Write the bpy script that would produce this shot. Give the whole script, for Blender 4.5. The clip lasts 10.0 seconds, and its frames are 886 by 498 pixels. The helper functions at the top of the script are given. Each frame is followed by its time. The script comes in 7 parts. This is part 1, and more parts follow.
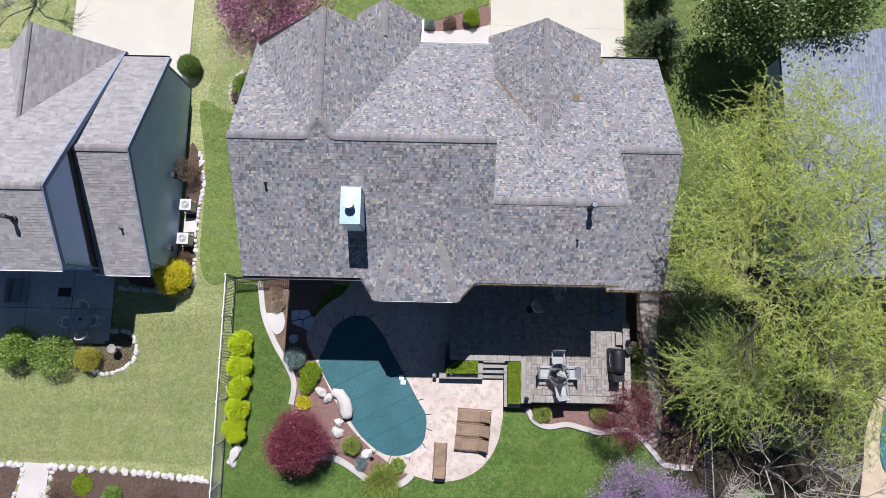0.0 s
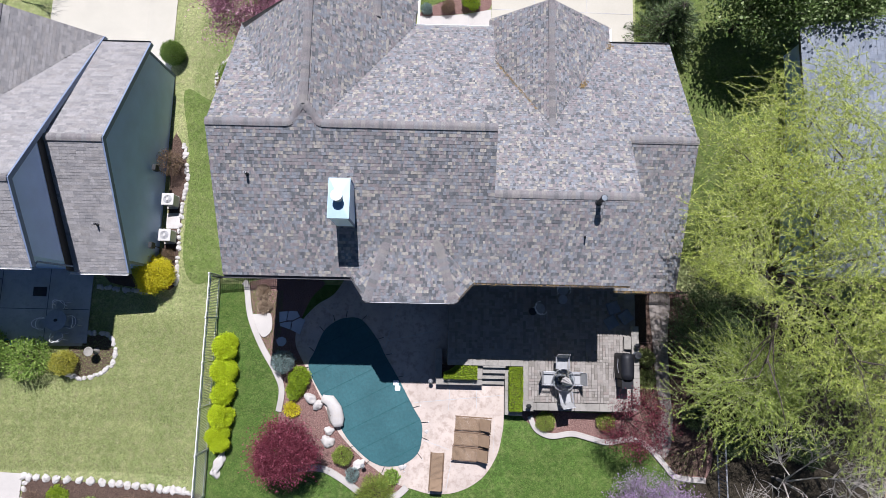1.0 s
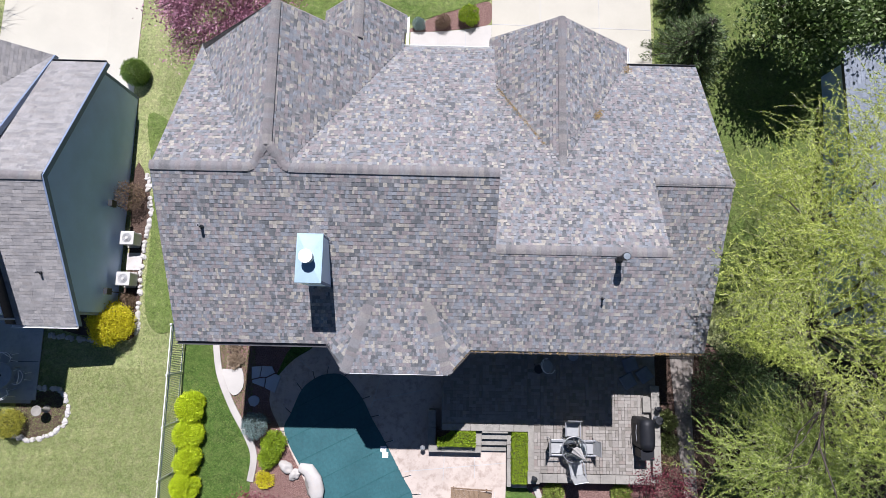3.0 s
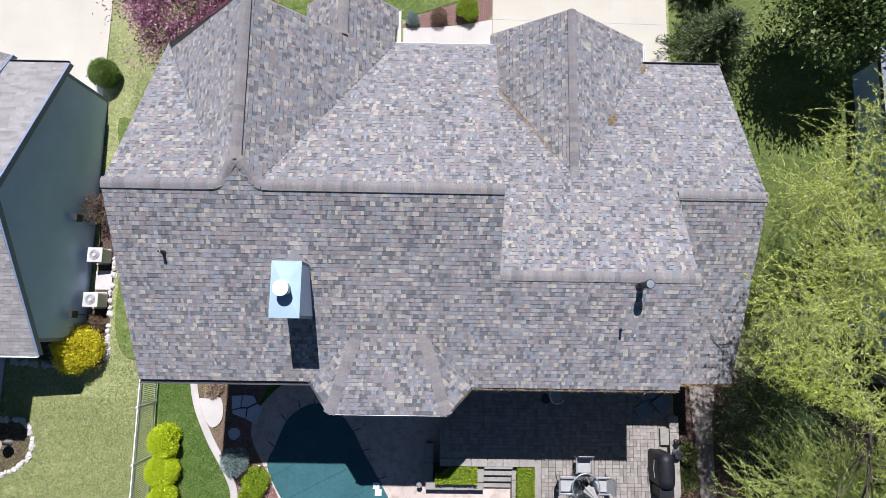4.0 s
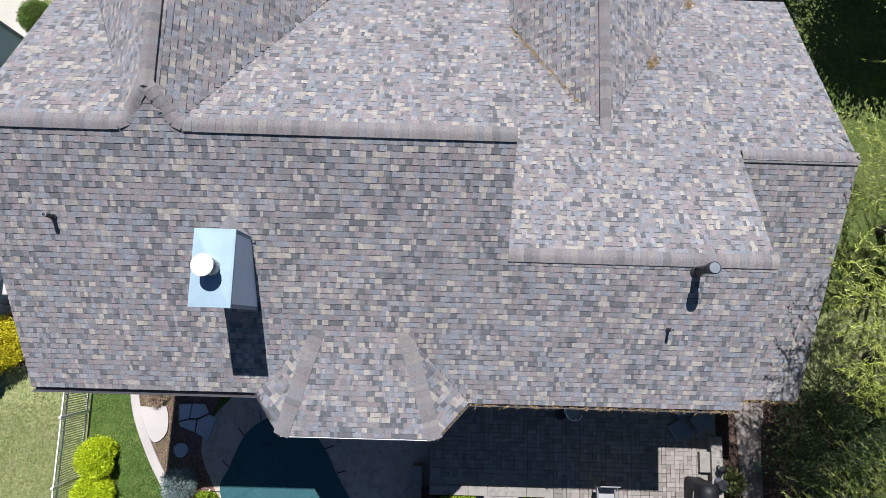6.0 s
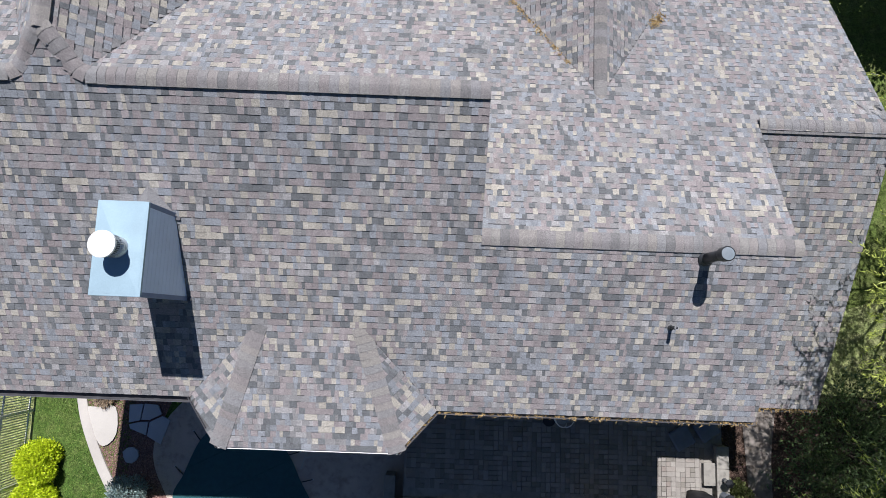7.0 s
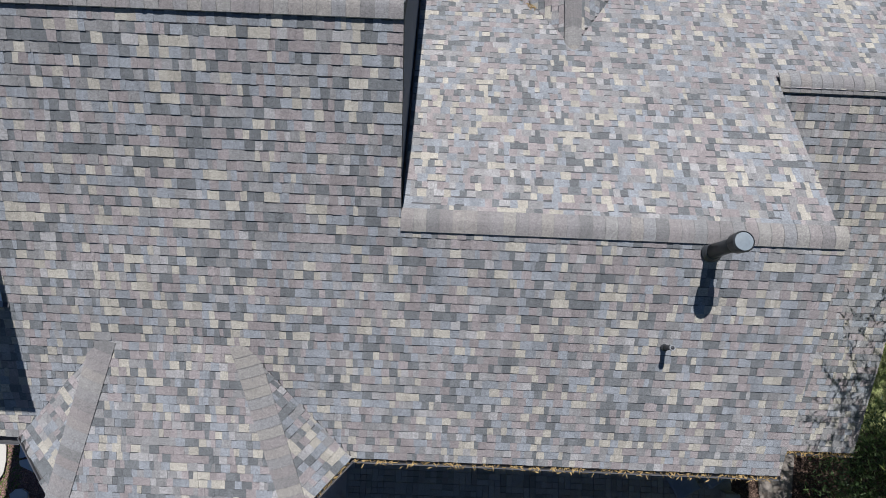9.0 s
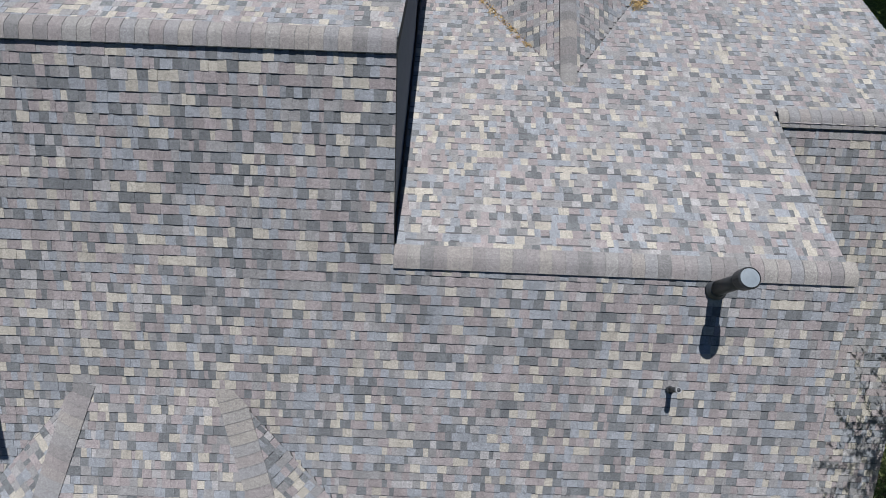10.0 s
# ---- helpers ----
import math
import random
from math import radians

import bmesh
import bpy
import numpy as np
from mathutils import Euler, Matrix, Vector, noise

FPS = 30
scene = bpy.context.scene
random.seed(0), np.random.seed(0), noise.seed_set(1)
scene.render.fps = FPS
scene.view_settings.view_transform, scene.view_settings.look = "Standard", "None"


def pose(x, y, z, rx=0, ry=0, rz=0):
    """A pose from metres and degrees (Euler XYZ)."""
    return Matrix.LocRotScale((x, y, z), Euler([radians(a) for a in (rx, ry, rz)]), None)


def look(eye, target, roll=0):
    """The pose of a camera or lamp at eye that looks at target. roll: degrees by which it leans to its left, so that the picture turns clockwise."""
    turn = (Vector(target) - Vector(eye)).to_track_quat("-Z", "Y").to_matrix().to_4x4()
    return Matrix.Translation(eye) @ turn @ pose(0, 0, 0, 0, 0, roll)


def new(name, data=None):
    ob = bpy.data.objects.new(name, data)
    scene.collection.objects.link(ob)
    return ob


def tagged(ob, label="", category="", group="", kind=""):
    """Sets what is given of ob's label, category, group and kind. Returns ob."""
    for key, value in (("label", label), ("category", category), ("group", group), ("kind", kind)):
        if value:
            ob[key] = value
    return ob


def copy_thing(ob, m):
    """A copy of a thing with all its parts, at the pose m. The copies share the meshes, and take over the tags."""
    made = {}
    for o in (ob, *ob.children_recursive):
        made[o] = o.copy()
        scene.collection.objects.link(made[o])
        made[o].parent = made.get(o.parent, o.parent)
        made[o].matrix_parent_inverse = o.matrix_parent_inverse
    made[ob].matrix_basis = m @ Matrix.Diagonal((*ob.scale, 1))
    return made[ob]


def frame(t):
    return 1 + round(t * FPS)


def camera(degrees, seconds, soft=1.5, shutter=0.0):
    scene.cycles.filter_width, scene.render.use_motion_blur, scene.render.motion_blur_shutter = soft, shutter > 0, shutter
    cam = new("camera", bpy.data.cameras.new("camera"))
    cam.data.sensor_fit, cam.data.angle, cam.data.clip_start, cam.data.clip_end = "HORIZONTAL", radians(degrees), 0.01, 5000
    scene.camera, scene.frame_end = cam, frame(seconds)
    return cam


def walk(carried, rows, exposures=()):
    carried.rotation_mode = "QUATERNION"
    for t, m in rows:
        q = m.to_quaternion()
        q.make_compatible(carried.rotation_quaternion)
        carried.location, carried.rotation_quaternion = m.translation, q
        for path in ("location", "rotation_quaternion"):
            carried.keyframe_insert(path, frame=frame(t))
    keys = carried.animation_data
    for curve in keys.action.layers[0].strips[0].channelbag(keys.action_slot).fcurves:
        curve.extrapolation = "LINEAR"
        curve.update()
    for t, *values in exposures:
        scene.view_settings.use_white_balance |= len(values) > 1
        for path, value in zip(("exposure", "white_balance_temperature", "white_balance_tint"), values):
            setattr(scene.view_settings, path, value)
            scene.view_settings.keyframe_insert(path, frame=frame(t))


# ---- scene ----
cam = camera(76.1, 10.0, soft=0.55)
K = 1.15  # metres for each unit of the plan below
EXPOSURE = 0.885
PATH = [
    (0, (0.275, -0.059, 27.332), (0.286, 0.216, 25.351), 3.40),
    (0.5, (0.348, -0.034, 26.535), (0.357, 0.240, 24.553), 3.17),
    (1, (0.405, 0.062, 25.731), (0.416, 0.337, 23.750), 3.54),
    (1.5, (0.487, 0.278, 25.036), (0.497, 0.554, 23.055), 3.36),
    (2, (0.553, 0.760, 24.404), (0.563, 1.036, 22.424), 3.28),
    (2.5, (0.578, 1.469, 23.721), (0.590, 1.748, 21.741), 3.77),
    (3, (0.615, 2.321, 22.997), (0.627, 2.600, 21.017), 3.72),
    (3.2, (0.628, 2.647, 22.658), (0.642, 2.925, 20.678), 4.01),
    (4.3, (0.656, 3.415, 20.531), (0.674, 3.680, 18.549), 4.80),
    (4.5, (0.656, 3.419, 20.152), (0.673, 3.685, 18.170), 4.74),
    (5, (0.672, 3.409, 19.179), (0.691, 3.671, 17.196), 5.89),
    (5.5, (0.768, 3.345, 18.259), (0.786, 3.608, 16.277), 5.61),
    (5.7, (0.828, 3.289, 17.916), (0.845, 3.557, 15.934), 5.27),
    (6.8, (1.395, 3.315, 16.040), (1.401, 3.560, 14.055), 3.40),
    (7, (1.592, 3.316, 15.712), (1.600, 3.561, 13.727), 3.99),
    (7.5, (2.080, 3.310, 14.904), (2.086, 3.553, 12.919), 3.46),
    (8, (2.363, 3.311, 14.110), (2.369, 3.557, 12.125), 3.39),
    (8.5, (2.586, 3.326, 13.417), (2.591, 3.573, 11.432), 3.36),
    (9, (2.725, 3.316, 13.205), (2.725, 3.625, 11.229), 2.41),
    (9.5, (2.791, 3.263, 13.065), (2.789, 3.600, 11.094), 1.96),
    (10, (2.792, 3.334, 12.987), (2.785, 3.779, 11.037), 1.42),
]
walk(cam, [(t, look(Vector(eye) * K, Vector(target) * K, roll)) for t, eye, target, roll in PATH], [(0.0, EXPOSURE - 0.02, 6020, 18.5), (3.0, EXPOSURE + 0.03, 6030, 18.5), (5.0, EXPOSURE, 6110, 17.5), (7.0, EXPOSURE - 0.06, 6180, 15), (8.5, EXPOSURE - 0.13, 6200, 12.5), (10.0, EXPOSURE - 0.15, 6200, 12)])

# ---- light ----
SUN_TO = Vector((-0.05, 1.0, 1.70)).normalized()
world = bpy.data.worlds.new("sky")
world.use_nodes = True
scene.world = world
sky = world.node_tree.nodes.new("ShaderNodeTexSky")
sky.sky_type, sky.sun_disc = "NISHITA", False
sky.ozone_density, sky.dust_density = 7.5, 0.1
sky.sun_elevation = math.asin(SUN_TO.z)
sky.sun_rotation = math.atan2(SUN_TO.x, SUN_TO.y)
backg = world.node_tree.nodes["Background"]
backg.inputs["Strength"].default_value = 0.030
world.node_tree.links.new(sky.outputs["Color"], backg.inputs["Color"])
sun = new("sun", bpy.data.lights.new("sun", "SUN"))
sun.data.energy, sun.data.angle, sun.data.color = 4.2, radians(0.53), (1.0, 0.98, 0.95)
sun.matrix_world = look(SUN_TO * 80, (0, 0, 0))


# ---- materials ----
class Nodes:
    """A small writer of node materials."""

    def __init__(self, name, rough=0.8, metal=0.0, spec=0.3):
        self.m = bpy.data.materials.new(name)
        self.m.use_nodes = True
        self.t = self.m.node_tree
        self.b = self.t.nodes["Principled BSDF"]
        self.b.inputs["Roughness"].default_value = rough
        self.b.inputs["Metallic"].default_value = metal
        self.b.inputs["Specular IOR Level"].default_value = spec
        self.co = self.t.nodes.new("ShaderNodeTexCoord").outputs["Object"]

    def link(self, a, b):
        self.t.links.new(a, b)

    def noise(self, scale, detail=4, stretch=None, rough=0.55, space=None):
        n = self.t.nodes.new("ShaderNodeTexNoise")
        n.inputs["Scale"].default_value, n.inputs["Detail"].default_value = scale, detail
        n.inputs["Roughness"].default_value = rough
        src = space or self.co
        if stretch:
            mp = self.t.nodes.new("ShaderNodeMapping")
            mp.inputs["Scale"].default_value = stretch
            self.link(src, mp.inputs["Vector"])
            src = mp.outputs["Vector"]
        self.link(src, n.inputs["Vector"])
        return n.outputs["Fac"]

    def world_space(self):
        g = self.t.nodes.new("ShaderNodeNewGeometry")
        return g.outputs["Position"]

    def island(self):
        return self.t.nodes.new("ShaderNodeNewGeometry").outputs["Random Per Island"]

    def object_random(self):
        return self.t.nodes.new("ShaderNodeObjectInfo").outputs["Random"]

    def ramp(self, fac, stops, mode="LINEAR"):
        r = self.t.nodes.new("ShaderNodeValToRGB")
        r.color_ramp.interpolation = mode
        e = r.color_ramp.elements
        while len(e) < len(stops):
            e.new(0.5)
        for k, (p, c) in enumerate(stops):
            e[k].position = p
            e[k].color = (*c, 1)
        self.link(fac, r.inputs["Fac"])
        return r.outputs["Color"]

    def grey(self, fac, lo, hi, p0=0.3, p1=0.7):
        return self.ramp(fac, [(p0, (lo,) * 3), (p1, (hi,) * 3)])

    def mix(self, fac, a, b, mode="MIX"):
        n = self.t.nodes.new("ShaderNodeMixRGB")
        n.blend_type = mode
        for sock, v in zip(n.inputs, (fac, a, b)):
            if isinstance(v, (int, float)):
                sock.default_value = v
            elif isinstance(v, tuple):
                sock.default_value = (*v, 1)
            else:
                self.link(v, sock)
        return n.outputs["Color"]

    def colour(self, c):
        if isinstance(c, tuple):
            self.b.inputs["Base Color"].default_value = (*c, 1)
        else:
            self.link(c, self.b.inputs["Base Color"])

    def bump(self, fac, strength, dist):
        n = self.t.nodes.new("ShaderNodeBump")
        n.inputs["Strength"].default_value, n.inputs["Distance"].default_value = strength, dist
        self.link(fac, n.inputs["Height"])
        self.link(n.outputs["Normal"], self.b.inputs["Normal"])


def plain(name, c, rough=0.6, metal=0.0, var=0.15, scale=6.0, bump=0.0, spec=0.3, fine=60.0):
    """A painted or cast surface with blotches and fine grain."""
    n = Nodes(name, rough, metal, spec)
    lo, hi = tuple(v * (1 - var) for v in c), tuple(min(1, v * (1 + var)) for v in c)
    col = n.ramp(n.noise(scale), [(0.3, lo), (0.7, hi)])
    col = n.mix(0.5, col, n.grey(n.noise(fine, 2), 1 - var, 1 + var * 0.5), "MULTIPLY")
    n.colour(col)
    if bump:
        n.bump(n.noise(fine), 0.5, bump)
    return n.m


def granules(name, c, source, spread=0.13, hues=()):
    """Mineral granules of an asphalt shingle; each piece has its own tone."""
    n = Nodes(name, 0.92, 0, 0.15)
    n.b.inputs["Diffuse Roughness"].default_value = 0.4
    rnd = n.island() if source == "island" else n.object_random()
    tone = n.ramp(rnd, [(k / (len(hues) - 1), h) for k, h in enumerate(hues)] if hues else [(0.0, tuple(v * (1 - spread) for v in c)), (1.0, tuple(v * (1 + spread) for v in c))])
    pos = n.world_space()
    tone = n.mix(0.9, tone, n.grey(n.noise(120, 3, rough=0.8, space=pos), 0.52, 1.48, 0.35, 0.65), "MULTIPLY")
    tone = n.mix(0.35, tone, n.grey(n.noise(0.7, 3, space=pos), 0.82, 1.15), "MULTIPLY")
    tone = n.mix(0.45, tone, n.grey(n.noise(34, 3, rough=0.7, space=pos), 0.6, 1.4, 0.33, 0.67), "MULTIPLY")
    tone = n.mix(0.25, tone, n.grey(n.noise(2.4, 4, (4, 0.5, 1), space=pos), 0.75, 1.2), "MULTIPLY")
    n.colour(tone)
    n.bump(n.noise(140, 3, space=pos), 0.45, 0.005)
    return n.m


TONES = {"slate": (0.208, 0.220, 0.234), "mauve": (0.232, 0.208, 0.205), "grey": (0.202, 0.199, 0.197),
         "tan": (0.318, 0.298, 0.257), "dark": (0.130, 0.136, 0.140), "pale": (0.268, 0.262, 0.258)}
SHADOW_BAND = (0.088, 0.088, 0.092)  # painted shadow line of dark granules at the head of each recessed tab
SHINGLE = [granules("shingle_" + k, c, "island") for k, c in TONES.items()] + [granules("shingle_shadow_band", SHADOW_BAND, "island")]
SHINGLE_ONE = [granules("single_shingle_" + k, c, "object") for k, c in TONES.items()]
CAP_SEAM = granules("ridge_seam", (0.180, 0.175, 0.169), "object", 0.1)
CAP = granules("ridge_shingle", (0.232, 0.224, 0.216), "object", hues=((0.160, 0.158, 0.156), (0.212, 0.192, 0.186), (0.206, 0.206, 0.208), (0.245, 0.231, 0.209), (0.215, 0.197, 0.191), (0.196, 0.194, 0.192)))
GREY_TONES = [(0.275, 0.265, 0.256), (0.25, 0.242, 0.235), (0.295, 0.282, 0.268), (0.23, 0.224, 0.22), (0.27, 0.256, 0.243), (0.285, 0.275, 0.267)]
SHINGLE_N = [granules("weathered_shingle", c, "island", 0.1) for c in GREY_TONES]
SHINGLE_FAR = [granules("blue_grey_shingle", tuple(v * k for v, k in zip(c, (0.84, 0.97, 1.15))), "island", 0.1) for c in GREY_TONES]
DECK = granules("roof_deck", (0.085, 0.082, 0.08), "island", 0.05)


def leafage(name, c, tip, gloss=0.45):
    n = Nodes(name, gloss, 0, 0.25)
    col = n.ramp(n.island(), [(0.0, tuple(v * 0.65 for v in c)), (0.55, c), (1.0, tip)])
    n.colour(col)
    n.b.inputs["Subsurface Weight"].default_value = 0.0
    tr = n.t.nodes.new("ShaderNodeBsdfTranslucent")
    n.link(col, tr.inputs["Color"])
    mx = n.t.nodes.new("ShaderNodeMixShader")
    mx.inputs[0].default_value = 0.3
    n.link(n.b.outputs[0], mx.inputs[1])
    n.link(tr.outputs[0], mx.inputs[2])
    n.link(mx.outputs[0], n.t.nodes["Material Output"].inputs["Surface"])
    return n.m


def grass(name, a, b, c):
    n = Nodes(name, 0.9, 0, 0.15)
    pos = n.world_space()
    col = n.ramp(n.noise(0.45, 5, space=pos), [(0.3, a), (0.7, b)])
    col = n.mix(n.grey(n.noise(3.2, 5, space=pos), 0, 0.7, 0.45, 0.75), col, c)
    col = n.mix(0.75, col, n.grey(n.noise(26, 4, (1, 1, 1), 0.75, space=pos), 0.25, 1.75, 0.34, 0.66), "MULTIPLY")
    col = n.mix(0.8, col, n.grey(n.noise(9, 6, rough=0.8, space=pos), 0.5, 1.5, 0.36, 0.64), "MULTIPLY")
    col = n.mix(0.35, col, n.grey(n.noise(0.9, 2, (0.12, 1.9, 1), space=pos), 0.75, 1.25), "MULTIPLY")
    n.colour(col)
    n.bump(n.noise(34, 4, space=pos), 0.9, 0.05)
    return n.m


LAWN = grass("lush_grass", (0.050, 0.098, 0.018), (0.082, 0.138, 0.028), (0.142, 0.174, 0.055))
SIDE_LAWN = grass("shady_grass", (0.080, 0.118, 0.028), (0.122, 0.155, 0.042), (0.165, 0.175, 0.07))
MID_LAWN = grass("mid_green_grass", (0.082, 0.128, 0.028), (0.126, 0.166, 0.044), (0.18, 0.20, 0.08))
DRY_LAWN = grass("dry_grass", (0.172, 0.212, 0.074), (0.250, 0.272, 0.112), (0.335, 0.31, 0.17))


def mulch(name, a, b):
    n = Nodes(name, 0.95, 0, 0.1)
    pos = n.world_space()
    v = n.t.nodes.new("ShaderNodeTexVoronoi")
    v.inputs["Scale"].default_value = 22
    n.link(pos, v.inputs["Vector"])
    col = n.mix(n.grey(n.noise(16, 4, space=pos), 0, 1, 0.35, 0.65), a, b)
    col = n.mix(0.8, col, n.grey(v.outputs["Distance"], 1.25, 0.5, 0.1, 0.6), "MULTIPLY")
    n.colour(col)
    n.bump(v.outputs["Distance"], 0.8, 0.04)
    return n.m


MULCH = mulch("red_mulch", (0.19, 0.105, 0.088), (0.31, 0.20, 0.17))
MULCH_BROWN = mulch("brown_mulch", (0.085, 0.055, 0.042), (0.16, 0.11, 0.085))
SOIL = mulch("leaf_litter_soil", (0.032, 0.027, 0.019), (0.078, 0.066, 0.045))


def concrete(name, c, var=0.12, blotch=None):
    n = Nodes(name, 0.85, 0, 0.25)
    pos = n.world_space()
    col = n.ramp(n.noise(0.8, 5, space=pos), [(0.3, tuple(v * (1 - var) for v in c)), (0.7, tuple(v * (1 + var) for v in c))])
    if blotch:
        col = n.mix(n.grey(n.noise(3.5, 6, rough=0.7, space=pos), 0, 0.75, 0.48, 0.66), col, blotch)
    col = n.mix(0.5, col, n.grey(n.noise(45, 3, space=pos), 0.85, 1.1), "MULTIPLY")
    n.colour(col)
    n.bump(n.noise(40, 4, space=pos), 0.4, 0.008)
    return n.m


DRIVE = concrete("driveway_concrete", (0.42, 0.395, 0.322), 0.05)
WALK = concrete("walk_concrete", (0.43, 0.405, 0.365), 0.08)
# low tone and dark blotches paint twig shade into the path's colour
MOTTLED = concrete("shade_mottled_concrete", (0.22, 0.195, 0.17), 0.25, (0.10, 0.078, 0.06))
STAMPED = concrete("stamped_concrete", (0.44, 0.375, 0.320), 0.14, (0.28, 0.222, 0.18))
CURB = concrete("curb_concrete", (0.375, 0.35, 0.315), 0.15)
PATIO_GREY = concrete("slab_concrete", (0.40, 0.395, 0.38), 0.12, (0.33, 0.32, 0.30))
BLOCK = concrete("retaining_block", (0.25, 0.235, 0.205), 0.2, (0.17, 0.16, 0.14))
WHITE_STONE = concrete("limestone", (0.44, 0.42, 0.39), 0.14, (0.42, 0.38, 0.33))
FLAG = concrete("flagstone", (0.42, 0.44, 0.47), 0.15)


def paver_mat():
    n = Nodes("paver", 0.9, 0, 0.2)
    col = n.ramp(n.object_random(), [(0.0, (0.18, 0.165, 0.14)), (0.4, (0.24, 0.22, 0.195)), (0.75, (0.285, 0.264, 0.232)), (1.0, (0.21, 0.178, 0.155))])
    pos = n.world_space()
    n.colour(n.mix(0.6, col, n.grey(n.noise(30, 4, space=pos), 0.75, 1.2), "MULTIPLY"))
    n.bump(n.noise(60, 3, space=pos), 0.5, 0.006)
    return n.m


def paver_mat_joined():
    n = Nodes("paver_joined", 0.9, 0, 0.2)
    col = n.ramp(n.island(), [(0.0, (0.18, 0.165, 0.14)), (0.4, (0.24, 0.22, 0.195)), (0.75, (0.285, 0.264, 0.232)), (1.0, (0.21, 0.178, 0.155))])
    pos = n.world_space()
    n.colour(n.mix(0.6, col, n.grey(n.noise(30, 4, space=pos), 0.75, 1.2), "MULTIPLY"))
    n.bump(n.noise(60, 3, space=pos), 0.5, 0.006)
    return n.m


PAVER, PAVER_JOINED = paver_mat(), paver_mat_joined()


def cover_mat():
    n = Nodes("pool_cover_fabric", 0.62, 0, 0.35)
    pos = n.world_space()
    col = n.ramp(n.noise(0.7, 4, space=pos), [(0.3, (0.017, 0.074, 0.082)), (0.7, (0.024, 0.095, 0.105))])
    n.colour(n.mix(0.5, col, n.grey(n.noise(7, 5, space=pos), 0.8, 1.25), "MULTIPLY"))
    n.bump(n.noise(1.6, 6, (1.6, 1.0, 1), space=pos), 0.4, 0.06)
    return n.m


COVER = cover_mat()
WEBBING = plain("cover_webbing", (0.018, 0.083, 0.089), 0.7)
SIDING = plain("slate_blue_siding", (0.46, 0.60, 0.86), 0.42, 0, 0.06, 1.2, spec=0.5)
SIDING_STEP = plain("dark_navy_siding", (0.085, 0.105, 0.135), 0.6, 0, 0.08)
SIDING_HOUSE = plain("taupe_siding", (0.30, 0.28, 0.25), 0.7, 0, 0.08)
SIDING_CHIMNEY = plain("blue_grey_siding", (0.62, 0.72, 0.86), 0.5, 0, 0.06, 2.0)
TRIM_BLUE = plain("blue_painted_trim", (0.17, 0.22, 0.32), 0.5, 0, 0.06)
WHITE = plain("white_painted_metal", (0.72, 0.72, 0.70), 0.45, 0, 0.06)
CAP_METAL = plain("galvanised_chase_cover", (0.29, 0.40, 0.455), 0.42, 0.15, 0.12, 1.6)
STEEL = plain("galvanised_steel", (0.55, 0.57, 0.58), 0.35, 0.7, 0.15)
BLACK = plain("black_painted_metal", (0.022, 0.024, 0.027), 0.5, 0, 0.2)
BLACK_PVC = plain("black_pipe", (0.035, 0.038, 0.042), 0.45, 0, 0.2)
GUTTER_DARK = plain("dark_gutter", (0.075, 0.075, 0.08), 0.5, 0, 0.2)
BROWN_MAT = plain("brown_sling_fabric", (0.215, 0.150, 0.095), 0.85, 0, 0.1, 5, 0.002)
BROWN_FRAME = plain("bronze_frame", (0.16, 0.105, 0.065), 0.5, 0.2, 0.1)
GREY_FRAME = plain("grey_aluminium", (0.33, 0.335, 0.34), 0.4, 0.5, 0.1)
SLING_GREY = plain("grey_sling_fabric", (0.30, 0.305, 0.30), 0.85, 0, 0.1)
CANVAS = plain("faded_umbrella_canvas", (0.42, 0.405, 0.38), 0.9, 0, 0.15)
COVER_BLACK = plain("black_vinyl_cover", (0.010, 0.011, 0.014), 0.55, 0, 0.25, 4)
BARK = plain("grey_bark", (0.19, 0.165, 0.135), 0.9, 0, 0.3, 9, 0.02)
BARK_DARK = plain("dark_bark", (0.075, 0.06, 0.05), 0.9, 0, 0.3, 9, 0.02)
BARE = plain("bare_twig", (0.36, 0.33, 0.29), 0.9, 0, 0.25, 9)
BLUE_PAD = plain("blue_grey_cushion", (0.17, 0.19, 0.22), 0.85, 0, 0.12)
TEAL = plain("teal_vinyl", (0.03, 0.13, 0.14), 0.6, 0, 0.15)
SAND = concrete("sandy_path", (0.40, 0.32, 0.22), 0.15)
AC_BEIGE = plain("beige_enamel", (0.46, 0.45, 0.42), 0.5, 0, 0.08)
DEBRIS = plain("dry_leaf_debris", (0.32, 0.225, 0.10), 0.95, 0, 0.3, 20)

LEAF_WILLOW = leafage("willow_leaf", (0.36, 0.435, 0.078), (0.63, 0.665, 0.18))
LEAF_LIME = leafage("lime_leaf", (0.52, 0.64, 0.018), (0.68, 0.78, 0.03))
LEAF_GOLD = leafage("golden_leaf", (0.64, 0.57, 0.02), (0.84, 0.77, 0.05))
LEAF_GREEN = leafage("green_leaf", (0.21, 0.33, 0.06), (0.37, 0.48, 0.12))
LEAF_HEDGE = leafage("hedge_leaf", (0.23, 0.34, 0.02), (0.38, 0.48, 0.035))
LEAF_DARK = leafage("conifer_needle", (0.10, 0.15, 0.06), (0.23, 0.29, 0.12))
LEAF_BROAD = leafage("dark_broad_leaf", (0.10, 0.16, 0.04), (0.32, 0.38, 0.18))
LEAF_BLUE = leafage("blue_spruce_needle", (0.20, 0.28, 0.26), (0.36, 0.45, 0.43))
LEAF_RED = leafage("maroon_leaf", (0.20, 0.042, 0.062), (0.40, 0.12, 0.165))
LEAF_PLUM = leafage("plum_leaf", (0.15, 0.03, 0.043), (0.29, 0.085, 0.105))
